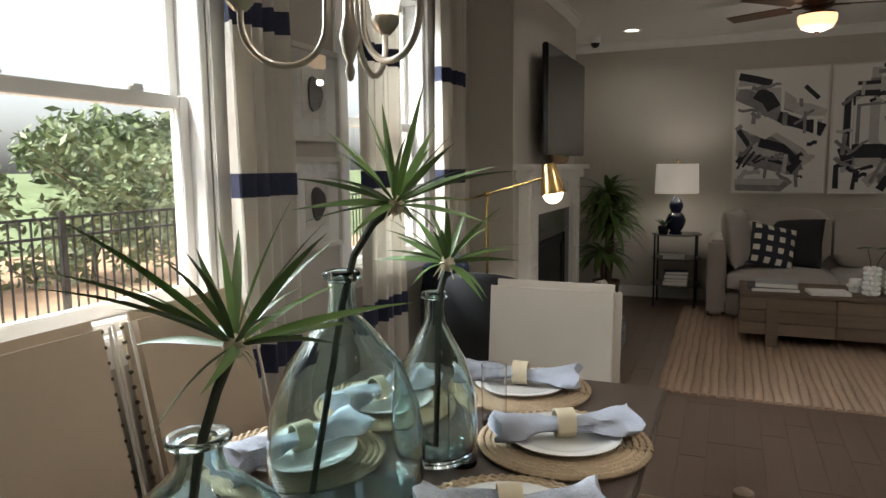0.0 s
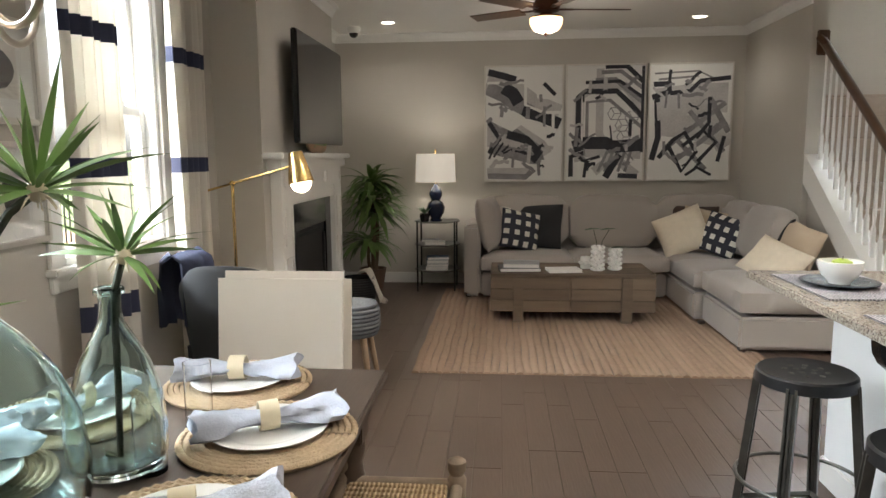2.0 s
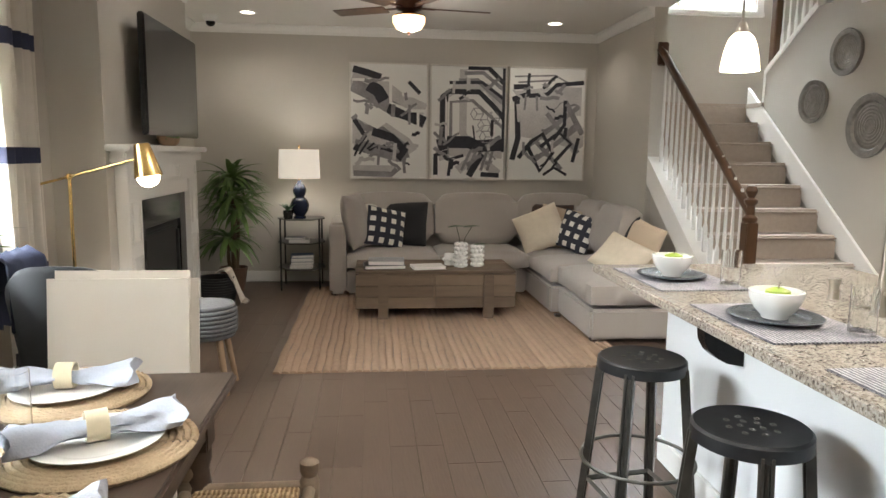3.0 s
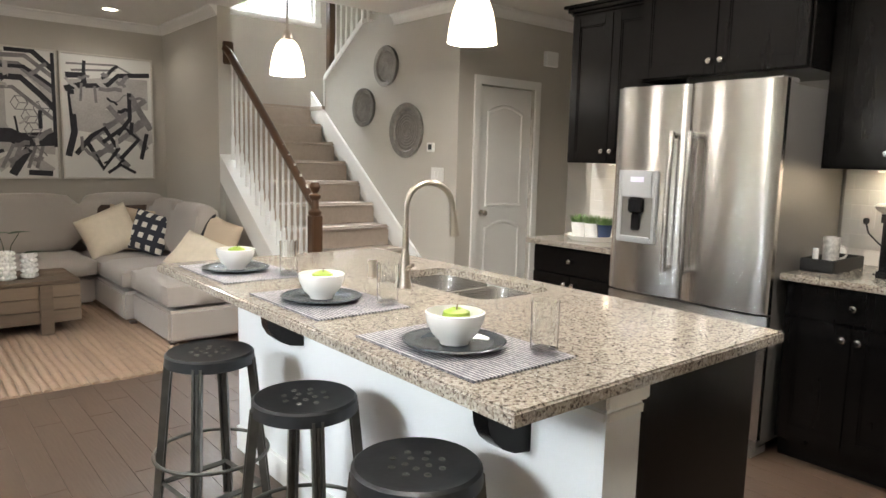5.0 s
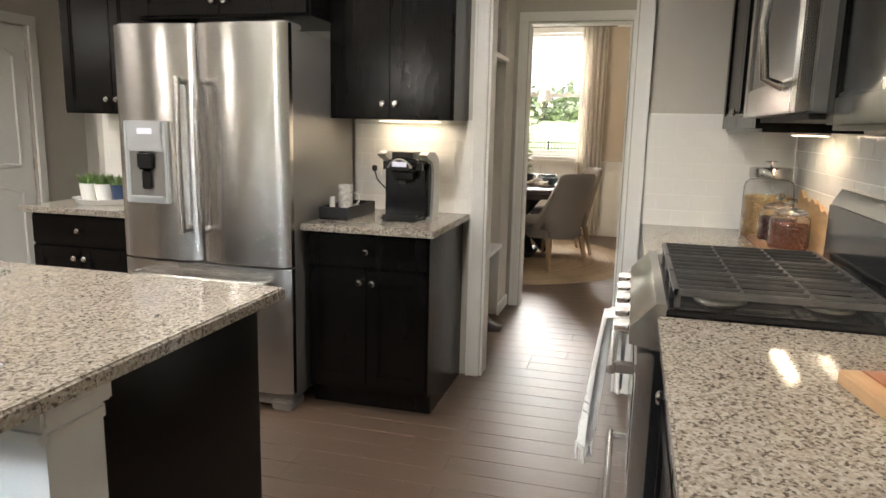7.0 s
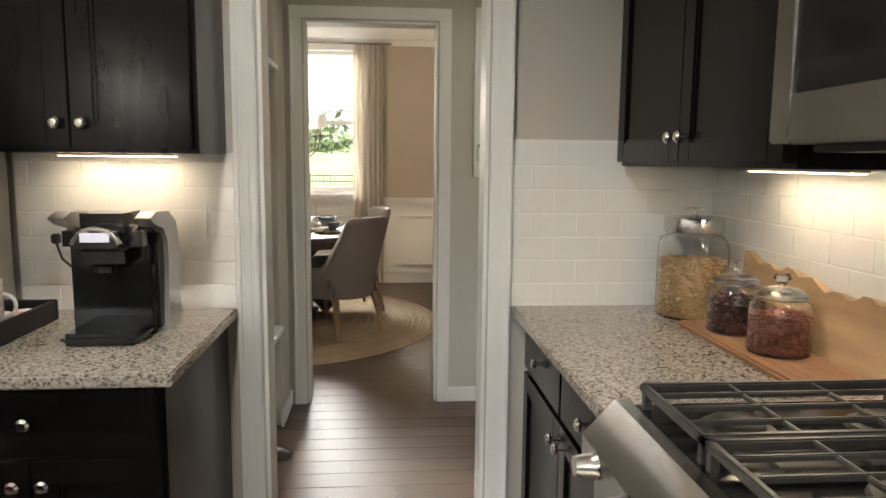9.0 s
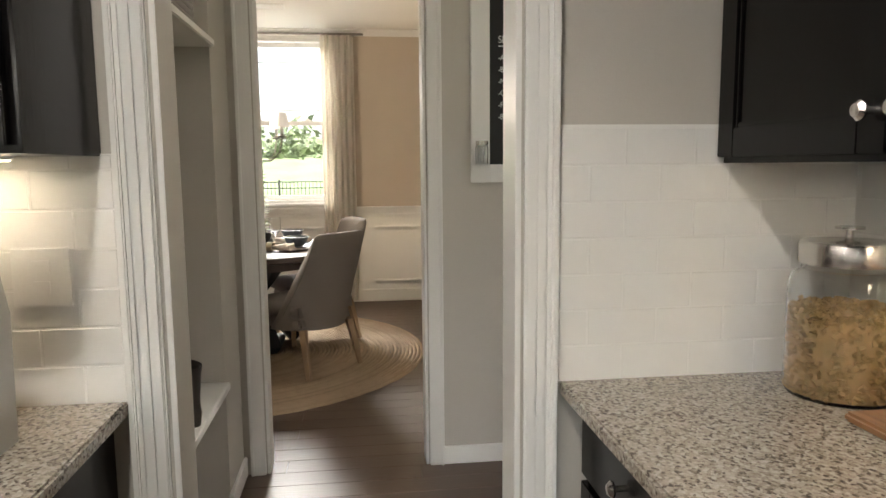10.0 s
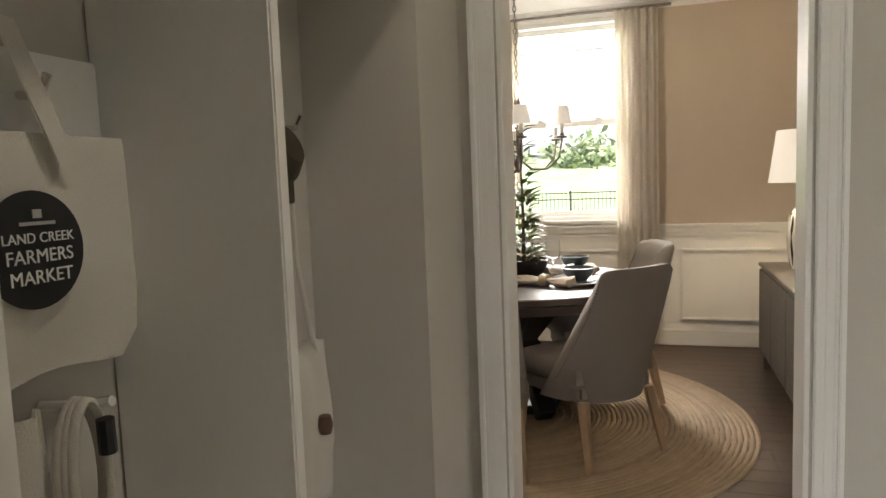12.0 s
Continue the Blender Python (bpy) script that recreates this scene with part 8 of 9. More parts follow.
a, b = [], []
for i in range(n + 1):
    x = 4.86 + 0.64 * i / n
    zt = 0.17 + 0.045 * (i / n) ** 2 + 0.008 * math.sin(i * 0.55) + 0.003 * math.sin(i * 1.7)
    a.append((bm.verts.new((x, 0.612, CT + 0.001)), bm.verts.new((x, 0.594, CT + zt))))
    b.append((bm.verts.new((x, 0.630, CT + 0.001)), bm.verts.new((x, 0.612, CT + zt + 0.006 * math.sin(i * 1.7)))))
for i in range(n):
    bm.faces.new((b[i][0], b[i + 1][0], b[i + 1][1], b[i][1])), bm.faces.new((a[i + 1][0], a[i][0], a[i][1], a[i + 1][1]))
    bm.faces.new((a[i][1], b[i][1], b[i + 1][1], a[i + 1][1])), bm.faces.new((a[i + 1][0], b[i + 1][0], b[i][0], a[i][0]))
bm.faces.new((a[0][0], b[0][0], b[0][1], a[0][1])), bm.faces.new((b[n][0], a[n][0], a[n][1], b[n][1]))
single("live_edge_board", bm, material("maple_live_edge", (0.50, 0.33, 0.18), 0.5, vary=0.25, scale=5, stretch=(1, 6, 6)), "live-edge maple board leaning on the tile", "cutting board", (0, 0, 0))

cb = thing("cutting_board", "striped butcher board on the counter beside the range", "cutting board", (3.44, 0.77, CT), 10)
STRIPES = [material("board_maple", (0.48, 0.30, 0.16), 0.45, vary=0.2, scale=8, stretch=(1, 8, 8)), material("board_cherry", (0.30, 0.11, 0.055), 0.45, vary=0.2, scale=8, stretch=(1, 8, 8)), material("board_walnut", (0.10, 0.05, 0.03), 0.45, vary=0.2, scale=8, stretch=(1, 8, 8))]
for i in range(7):
    part("strip", boxes((-0.22, -0.16 + i * 0.04, 0, 0.20, -0.16 + (i + 1) * 0.04, 0.028), bevel=0.003), STRIPES[(0, 1, 0, 2, 0, 1, 0)[i]], cb)
cn = thing("steel_canister", "polished steel canister standing on the board", "canister", (3.45, 0.76, CT + 0.028))
bm = B()
lathe(bm, [(0, 0), (0.05, 0), (0.052, 0.004), (0.052, 0.15), (0.049, 0.15), (0.049, 0.006), (0, 0.006)], 32)
part("body", bm, CHROME, cn)

# metal plates, thermostat, switch and chime on the stair walls
PEWTER = material("hammered_pewter", (0.26, 0.24, 0.22), 0.38, 0.9, vary=0.25, scale=25, bump=0.3, bump_scale=70)
for y, z, r in ((6.71, 2.22, 0.185), (7.08, 1.86, 0.185), (6.38, 1.63, 0.245)):
    p = thing("wall_plate", "round hammered pewter plate hung on the wall", "wall decor", (5.60, y, z), group="pewter plates")
    bm = B()
    prof = [(0, -0.010), (r * 0.2, -0.013)]
    for k in range(9):
        prof += [(r * (0.22 + 0.052 * k), -0.012 if k % 2 else -0.016)]
    prof += [(r * 0.72, -0.012), (r * 0.78, -0.03), (r * 0.98, -0.036), (r, -0.030), (r * 0.96, -0.001), (0, -0.001)]
    lathe(bm, prof, 48)
    bmesh.ops.transform(bm, matrix=pose(0, 0, 0, 0, 90, 0), verts=bm.verts)
    part("plate", bm, PEWTER, p, smooth=25)
th = thing("thermostat", "white thermostat with a small dark screen", "thermostat", (5.60, 6.03, 1.48))
part("case", boxes((-0.02, -0.05, -0.04, 0, 0.05, 0.04), bevel=0.006), WHITE, th)
part("screen", boxes((-0.0215, -0.025, -0.02, -0.0195, 0.025, 0.025)), BLACK, th)
sw = thing("light_switch", "white triple switch plate on the stair wall", "switch", (5.60, 5.94, 1.25))
part("plate", boxes((-0.006, -0.085, -0.06, 0, 0.085, 0.06), bevel=0.003), WHITE, sw)
for k in (-1, 0, 1):
    part("rocker", boxes((-0.010, k * 0.046 - 0.016, -0.033, -0.0055, k * 0.046 + 0.016, 0.033), bevel=0.002), WHITE, sw)
dc = thing("door_chime", "white door chime box on the wall", "door chime", (6.67, 5.69, 2.30))
part("box", boxes((-0.08, -0.045, -0.065, 0.08, 0, 0.065), bevel=0.006), WHITE, dc)

# ================ passage with the drop zone ================
lk = thing("locker_bench", "white built-in locker with bench and shelf", "locker")
part("divider", boxes((6.43, 2.185, 0, 6.455, 2.478, 1.79), bevel=0.003), WHITE, lk)
part("bench_top", boxes((5.982, 2.18, 0.50, 6.429, 2.478, 0.53), bevel=0.004), WHITE, lk)
part("bench_top", boxes((6.456, 2.18, 0.50, 7.048, 2.478, 0.53), bevel=0.004), WHITE, lk)
part("top_shelf", boxes((5.982, 2.18, 1.792, 7.048, 2.478, 1.82), bevel=0.004), WHITE, lk)
part("hook_rail", boxes((5.982, 2.462, 1.42, 6.429, 2.478, 1.53), bevel=0.003), WHITE, lk)
CLOTH = material("canvas_cotton", (0.60, 0.57, 0.51), 0.95, vary=0.08, scale=6, bump=0.4, bump_scale=350)
PRINT = material("black_print", (0.02, 0.02, 0.02), 0.9, vary=0.2, scale=30)


def hook(x, z, parent):
    bm = B()
    tube(bm, [(x, 2.479, z), (x, 2.43, z - 0.005), (x, 2.415, z + 0.02)], 0.006, 8)
    part("hook", bm, CHROME, parent)


for x in (6.12, 6.30, 6.77, 6.92):
    hook(x, 1.475, lk)
tb = thing("tote_bag", "white canvas tote bag with a round black print", "bag", (6.236, 2.43, -0.045))
bm = B()
g = []
for i in range(17):
    row = []
    for j in range(13):
        u, v = 2 * j / 12 - 1, i / 16
        w = 0.222 - 0.02 * v + 0.012 * math.sin(v * 3) - (0.06 * max(0, 0.22 - v) / 0.22)
        y = -0.018 * (1 - u * u) * math.sin(3.14 * min(1, v * 1.1 + 0.05)) + 0.007 * noise.noise(Vector((u * 2.5, v * 4, 3)))
        row.append(bm.verts.new((u * w, y, 1.175 + 0.295 * v + 0.006 * math.sin(u * 5) * (1 - v))))
    g.append(row)
bk2 = [[bm.verts.new((v.co.x, 0.035 - 0.4 * v.co.y, v.co.z)) for v in r] for r in g]
for s in (g, bk2):
    for p, q in zip(s, s[1:]):
        for j in range(12):
            bm.faces.new((p[j], p[j + 1], q[j + 1], q[j]))
for i in range(16):
    bm.faces.new((g[i][0], g[i + 1][0], bk2[i + 1][0], bk2[i][0])), bm.faces.new((g[i][12], g[i + 1][12], bk2[i + 1][12], bk2[i][12]))
for j in range(12):
    bm.faces.new((g[0][j], g[0][j + 1], bk2[0][j + 1], bk2[0][j]))
part("bag", bm, CLOTH, tb, smooth=70)
for sx in (-0.075, 0.075):
    bm = B()
    rows = []
    for i in range(7):
        t = i / 6
        cx, z = sx * (1 - 0.75 * t), 1.43 + 0.17 * t
        rows.append([bm.verts.new((cx + d, -0.026 + 0.02 * t + e, z)) for d, e in ((-0.014, 0), (0.014, 0), (0.014, 0.003), (-0.014, 0.003))])
    for p, q in zip(rows, rows[1:]):
        for k in range(4):
            bm.faces.new((p[k], p[(k + 1) % 4], q[(k + 1) % 4], q[k]))
    bm.faces.new(rows[0]), bm.faces.new(list(reversed(rows[-1])))
    part("strap", bm, CLOTH, tb, smooth=60)
bm = B()
n = 36
ring = []
for k in range(6):
    ring.append([bm.verts.new((0.012 + 0.069 * k / 5 * math.cos(6.283 * i / n), -0.0335 + 0.004 * (k / 5) ** 2, 1.332 + 0.069 * k / 5 * math.sin(6.283 * i / n))) for i in range(n)])
for a, b in zip(ring[1:], ring[2:]):
    for i in range(n):
        bm.faces.new((a[i], a[(i + 1) % n], b[(i + 1) % n], b[i]))
bm.faces.new(ring[1])
part("round_print", bm, PRINT, tb)


def lettering(name, words, size, m, mat, parent, label=""):
    cu = bpy.data.curves.new(name, "FONT")
    cu.body, cu.size, cu.extrude, cu.align_x = words, size, 0.0005, "CENTER"
    ob = new(name, cu)
    cu.materials.append(mat)
    ob.parent = parent
    ob.matrix_local = m
    if label:
        ob["label"] = label
    return ob


for words, z, s in (("LAND CREEK", 1.341, 0.0165), ("FARMERS", 1.318, 0.0225), ("MARKET", 1.294, 0.0225)):
    lettering("printed_words", words, s, pose(0.012, -0.0365, z, 90, 0, 0), PAPER, tb)
bm = B()
box(bm, -0.012, -0.0365, 1.361, 0.036, -0.0355, 1.365), box(bm, 0.006, -0.0365, 1.369, 0.018, -0.0355, 1.379)
part("printed_mark", bm, INK_PALE, tb)
# a coat and a leash hang beside the bag
ct2 = thing("canvas_apron", "cream canvas apron hung on a locker hook", "apron", (6.17, 2.42, 0))
bm = B()
g = [[bm.verts.new((-0.07 + 0.02 * j + 0.012 * math.sin(j * 1.7 + i * 0.3), 0.018 * math.sin(j * 1.9) - 0.005, 0.60 + 0.055 * i)) for j in range(9)] for i in range(10)]
h2 = [[bm.verts.new(v.co + Vector((0, 0.006, 0))) for v in r] for r in g]
for s in (g, h2):
    for p, q in zip(s, s[1:]):
        for j in range(8):
            bm.faces.new((p[j], p[j + 1], q[j + 1], q[j]))
part("cloth", bm, CLOTH, ct2, smooth=70)
ls = thing("dog_leash", "coiled cream rope leash with a black grip on a hook", "leash", (6.288, 2.40, -0.005))
bm = B()
for k in range(3):
    tube(bm, [(0.028 * math.cos(a) * (1 + 0.1 * k), 0.008 * k - 0.01, 1.0 + 0.10 * math.sin(a)) for a in (6.283 * i / 24 for i in range(25))], 0.007, 6, cap=False)
part("rope", bm, CLOTH, ls, smooth=60)
bm = B()
tube(bm, [(0.014, -0.024, 1.075), (0.015, -0.024, 1.03)], 0.011, 8)
part("grip", bm, BLACK_MATTE, ls)
bm = B()
tube(bm, [(0.012, 0.075, 1.085), (0.020, 0.0, 1.088), (0.022, -0.03, 1.095)], 0.007, 8)
part("peg", bm, WHITE, ls)
OLIVE = material("olive_felt", (0.055, 0.042, 0.026), 0.9, vary=0.25, scale=20, bump=0.3, bump_scale=200)
hat = thing("cap", "brown cap hung on a locker hook", "hat", (6.775, 2.42, 1.385))
hat.scale = (0.75, 0.75, 0.75)
bm = B()
lathe(bm, [(0.0, 0.10), (0.05, 0.09), (0.08, 0.05), (0.09, 0.0), (0.086, 0.0), (0.076, 0.048), (0, 0.09)], 20)
bmesh.ops.transform(bm, matrix=pose(0, 0, 0.02, 65, 0, 0), verts=bm.verts)
part("crown", bm, OLIVE, hat)
part("bill", boxes((-0.06, -0.05, -0.09, 0.06, -0.04, -0.02), bevel=0.003), OLIVE, hat)
db = thing("drawstring_bag", "cream canvas drawstring bag with a brown toggle", "bag", (6.805, 2.40, 0))
bm = B()
cushion(bm, 0.20, 0.34, 0.09, pose(0, 0, 0.86, 90, 0, 0), 0.55, 11, 4, 0.008)
part("pouch", bm, CLOTH, db, smooth=70)
for sx in (-0.05, 0.06):
    bm = B()
    tube(bm, [(sx, -0.02, 1.0), (sx * 0.6, 0.0, 1.2), (0.08, 0.03, 1.46)], 0.005, 6)
    part("drawstring", bm, CLOTH, db)
bm = B()
lathe(bm, [(0, -0.022), (0.012, -0.018), (0.016, 0.0), (0.012, 0.018), (0, 0.022)], 14, (0.012, -0.056, 0.88))
part("toggle", bm, RAILWOOD, db, "brown wooden toggle")


def boot(x, y, z, rz):
    b = thing("rain_boot", "dark brown rubber boot on the locker bench", "boot", (x, y, z), rz, "boots")
    bm = B()
    rings = []
    for zz, fx, bx, w in ((0.0, 0.17, -0.05, 0.045), (0.05, 0.18, -0.055, 0.05), (0.09, 0.11, -0.05, 0.048), (0.13, 0.06, -0.05, 0.048), (0.22, 0.06, -0.055, 0.055), (0.26, 0.065, -0.06, 0.058), (0.255, 0.058, -0.053, 0.052), (0.2, 0.05, -0.045, 0.046)):
        c, h = (fx + bx) / 2, (fx - bx) / 2
        rings.append([bm.verts.new((c + h * math.cos(a), w * math.sin(a), zz * 0.78 + 0.008 * math.cos(a) * (zz > 0.2))) for a in (6.283 * i / 20 for i in range(20))])
    for p, q in zip(rings, rings[1:]):
        for i in range(20):
            bm.faces.new((p[i], p[(i + 1) % 20], q[(i + 1) % 20], q[i]))
    bm.faces.new(list(reversed(rings[0]))), bm.faces.new(rings[-1])
    part("shaft", bm, BOOT, b, smooth=60)
    return b


BOOT = material("dark_rubber", (0.022, 0.016, 0.014), 0.35, vary=0.5, scale=25)
boot(6.60, 2.24, 0.53, 80)
boot(6.66, 2.265, 0.0, -95)
bsk = thing("wicker_basket", "grey wicker basket on the locker shelf", "basket", (6.75, 2.335, 1.82))
bm = B()
for k in range(8):
    z = 0.012 + 0.022 * k
    pts = [(-0.15, -0.11, z), (0.15, -0.11, z), (0.15, 0.11, z), (-0.15, 0.11, z), (-0.15, -0.11, z)]
    tube(bm, pts, 0.012, 6, cap=False)
part("weave", bm, GREYLINEN, bsk, smooth=60)

# chalkboard shopping list
CHALKB = material("chalkboard", (0.012, 0.012, 0.012), 0.7, vary=0.3, scale=12)
CHALK = material("white_chalk", (0.72, 0.72, 0.70), 0.95, vary=0.2, scale=60)
bd = thing("chalkboard", "white framed chalkboard with a handwritten shopping list", "chalkboard", (7.37, 0.944, 1.28))
HB = 0.90
part("board", boxes((-0.012, -0.165, 0.07, -0.002, 0.165, HB - 0.07)), CHALKB, bd)
for r in ((-0.238, 0, -0.157, HB), (0.157, 0, 0.238, HB), (-0.157, 0, 0.157, 0.078), (-0.157, HB - 0.078, 0.157, HB)):
    part("frame", boxes((-0.026, r[0], r[1], -0.0015, r[2], r[3]), bevel=0.003), WHITE, bd)


def chalk(words, y, z, size):
    ob = lettering("chalk_line", words, size, pose(-0.0128, y, z, 90, 0, -90) @ Matrix.Diagonal((0.78, 1, 1, 1)), CHALK, bd)
    ob.data.align_x = "LEFT"


chalk("SHOPPING LIST", 0.118, 0.594, 0.044)
part("underline", boxes((-0.0135, -0.13, 0.579, -0.0122, 0.118, 0.583)), CHALK, bd)
for i, wd_ in enumerate(("Apple", "Bread", "Milk", "Cereal", "Flour", "Butter")):
    chalk("-" + wd_, 0.118, 0.522 - 0.050 * i, 0.034)
cj = thing("chalk_jar", "small glass jar of chalk clipped to the frame", "jar", (7.312, 1.142, 1.358))
bm = B()
lathe(bm, [(0, 0), (0.027, 0), (0.028, 0.07), (0.024, 0.08), (0.024, 0.09), (0.022, 0.09), (0.022, 0.08), (0.026, 0.068), (0.025, 0.004), (0, 0.004)], 24)
part("glass_body", bm, CLEARGLASS, cj, smooth=50)
bm = B()
lathe(bm, [(0.025, 0.082), (0.027, 0.082), (0.027, 0.1), (0, 0.101)], 24)
part("lid_band", bm, CHROME, cj)
bm = B()
for k in range(5):
    tube(bm, [(0.012 * math.cos(k * 1.3), 0.012 * math.sin(k * 1.3), 0.006), (0.014 * math.cos(k * 1.3 + 0.4), 0.014 * math.sin(k * 1.3 + 0.4), 0.065)], 0.005, 7)
part("chalk_sticks", bm, CHALK, cj)

# ================ dining room ================
rg2 = thing("round_rug", "round braided jute rug under the dining table", "rug", (9.40, 2.60, 0))
RUGJ = material("round_rug_jute", (0.36, 0.275, 0.19), 0.95, vary=0.35, scale=16, bump=0.9, bump_scale=130, fine=0.3, piece=0.55)
for k in range(50):
    r0, r1 = 1.385 * k / 50, 1.385 * (k + 1) / 50
    bm = B()
    n = max(16, int(90 * r1 / 1.385))
    rr = [[bm.verts.new((r * (1 + 0.002 * math.sin(i * 3)) * math.cos(6.283 * i / n), r * (1 + 0.002 * math.sin(i * 3)) * math.sin(6.283 * i / n), z)) for i in range(n)] for r, z in ((r0 + 0.001, 0.002), (r0 + 0.006, 0.0115), ((r0 + r1) / 2, 0.0135), (r1 - 0.006, 0.0115), (r1 - 0.001, 0.002))]
    for a, b in zip(rr, rr[1:]):
        for i in range(n):
            bm.faces.new((a[i], a[(i + 1) % n], b[(i + 1) % n], b[i]))
    part("braid_ring", bm, RUGJ, rg2, smooth=70)

rt = thing("round_dining_table", "round dark wood pedestal dining table set for guests", "table", (9.58, 2.47, 0.012))
bm = B()
lathe(bm, [(0, 0.70), (0.65, 0.70), (0.69, 0.705), (0.705, 0.715), (0.705, 0.742), (0.697, 0.748), (0, 0.748)], 64)
part("tabletop", bm, DARKTABLE, rt, smooth=30)
bm = B()
lathe(bm, [(0.57, 0.64), (0.59, 0.64), (0.59, 0.70), (0.57, 0.70)], 48, closed=True)
part("apron", bm, DARKTABLE, rt)
for a in (30, 120):
    for s in (-1, 1):
        bm = B()
        box(bm, -0.05, -0.05, 0, 0.05, 0.05, 0.86, 0.006, 2, pose(0, 0, 0, 0, 0, a) @ pose(s * 0.33, 0, 0.03, 0, -s * 42, 0))
        bmesh.ops.bisect_plane(bm, geom=bm.verts[:] + bm.edges[:] + bm.faces[:], plane_co=(0, 0, 0.695), plane_no=(0, 0, 1), clear_outer=True)
        bmesh.ops.bisect_plane(bm, geom=bm.verts[:] + bm.edges[:] + bm.faces[:], plane_co=(0, 0, 0.0), plane_no=(0, 0, -1), clear_outer=True)
        bmesh.ops.holes_fill(bm, edges=bm.edges[:])
        part("cross_leg", bm, BLACK_MATTE, rt)
part("foot_block", boxes((-0.2, -0.2, 0, 0.2, 0.2, 0.05), bevel=0.01), BLACK_MATTE, rt)


def host_chair(at, rz, label="grey linen dining chair with a curved nailhead back"):
    """Curved-back upholstered chair facing +x at rz 0."""
    c = thing("dining_chair", label, "chair", at, rz, "grey dining chairs")
    bm = B()
    cushion(bm, 0.50, 0.50, 0.13, pose(0.05, 0, 0.425), 0.35, 11)
    part("seat", bm, GREYLINEN, c, smooth=70)
    part("seat_frame", boxes((-0.20, -0.235, 0.30, 0.275, 0.235, 0.39), bevel=0.02), GREYLINEN, c)

    def shell(u, v, inset):
        """The back sweeps forward round the seat low down and leans back to a narrow, softly bowed top."""
        a = u * math.pi / 2
        wide = 0.268 - 0.045 * v - inset
        wrap = 0.075 + 0.24 * (1 - v) ** 1.6
        return Vector((-0.275 - 0.135 * v + inset + wrap * (1 - math.cos(a)), wide * math.sin(a), 0.30 + 0.63 * v - 0.03 * v * abs(u) ** 5))

    n, levels = 24, (0.0, 0.15, 0.32, 0.5, 0.68, 0.85, 0.96)
    rings = []
    bm = B()
    for i in range(n + 1):
        u = i / n * 2 - 1
        loop = [shell(u, v, 0.0) for v in levels] + [shell(u, 1.0, 0.012), shell(u, 1.0, 0.04)] + [shell(u, v, 0.052) for v in reversed(levels)]
        rings.append([bm.verts.new(v) for v in loop])
    k = len(rings[0])
    for p, q in zip(rings, rings[1:]):
        for j in range(k):
            bm.faces.new((p[j], p[(j + 1) % k], q[(j + 1) % k], q[j]))
    bm.faces.new(rings[0]), bm.faces.new(list(reversed(rings[-1])))
    part("backrest", bm, GREYLINEN, c, smooth=60)
    bm = B()
    for sd in (-1, 1):
        for i in range(34):
            q = bmesh.ops.create_icosphere(bm, subdivisions=1, radius=0.0048)
            bmesh.ops.translate(bm, verts=q["verts"], vec=shell(sd * 0.93, 0.18 + 0.78 * i / 33, 0.0))
    part("nailhead_trim", bm, GUNMETAL, c)
    for x, y, tx, ty in ((0.24, 0.21, 0.26, 0.225), (0.24, -0.21, 0.26, -0.225), (-0.20, 0.21, -0.27, 0.24), (-0.20, -0.21, -0.27, -0.24)):
        bm = B()
        tube(bm, [(x, y, 0.31), (tx, ty, 0.0)], 0.030, 4, 0.018)
        part("leg", bm, PALEWOOD, c, "pale oak tapered leg")
    return c


hc = host_chair((9.01, 2.05, 0.013), 48)
copy_thing(hc, pose(9.83, 2.03, 0.013, 0, 0, 112))
copy_thing(hc, pose(8.72, 2.56, 0.013, 0, 0, 10))
copy_thing(hc, pose(10.12, 3.05, 0.013, 0, 0, 205))

GREYBOWL = material("blue_grey_stoneware", (0.075, 0.095, 0.115), 0.3, vary=0.3, scale=20)
RZ = 0.76
for x, y, ang in ((9.44, 2.13, 60), (9.98, 2.21, 118), (9.14, 2.60, 5), (9.88, 2.84, 205)):
    dinner_plate(x, y, RZ, 0.14, CERAMIC, "white dinner plate on the round table", "dining settings")
    dinner_plate(x, y, RZ + 0.009, 0.11, GREYBOWL, "blue grey salad plate on a dinner plate", "dining settings")
    bm = B()
    lathe(bm, [(0, 0), (0.045, 0), (0.05, 0.006), (0.076, 0.036), (0.09, 0.073), (0.085, 0.074), (0.07, 0.038), (0, 0.015)], 32)
    b1 = single("bowl", bm, GREYBOWL, "blue grey stoneware bowl on stacked plates", "bowl", (x, y, RZ + 0.018), group="dining settings", smooth=50)
    rolled_napkin(x - 0.20 * math.cos(radians(ang + 60)) * -1, y + 0.20 * math.sin(radians(ang + 60)), RZ + 0.001, ang + 10, CREAM, "cream napkin tied with a dark ring")
for x, y in ((9.90, 2.335), (9.85, 2.415), (9.36, 2.55)):
    bm = B()
    lathe(bm, [(0, 0), (0.040, 0), (0.040, 0.003), (0.008, 0.007), (0.006, 0.06), (0.016, 0.072), (0.042, 0.10), (0.046, 0.14), (0.044, 0.20), (0.0425, 0.20), (0.0445, 0.14), (0.0405, 0.101), (0.014, 0.077), (0, 0.075)], 28)
    single("wine_glass", bm, CLEARGLASS, "clear stemmed wine glass on the table", "glass", (x, y, RZ), group="wine glasses", smooth=60)
tp = thing("topiary_plant", "cone of pale green leaves in a black pot", "plant", (9.64, 2.47, RZ))
bm = B()
lathe(bm, [(0, 0), (0.09, 0), (0.13, 0.06), (0.145, 0.11), (0.135, 0.115), (0.12, 0.09), (0, 0.09)], 32)
part("pot", bm, BLACK_MATTE, tp)
bm = B()
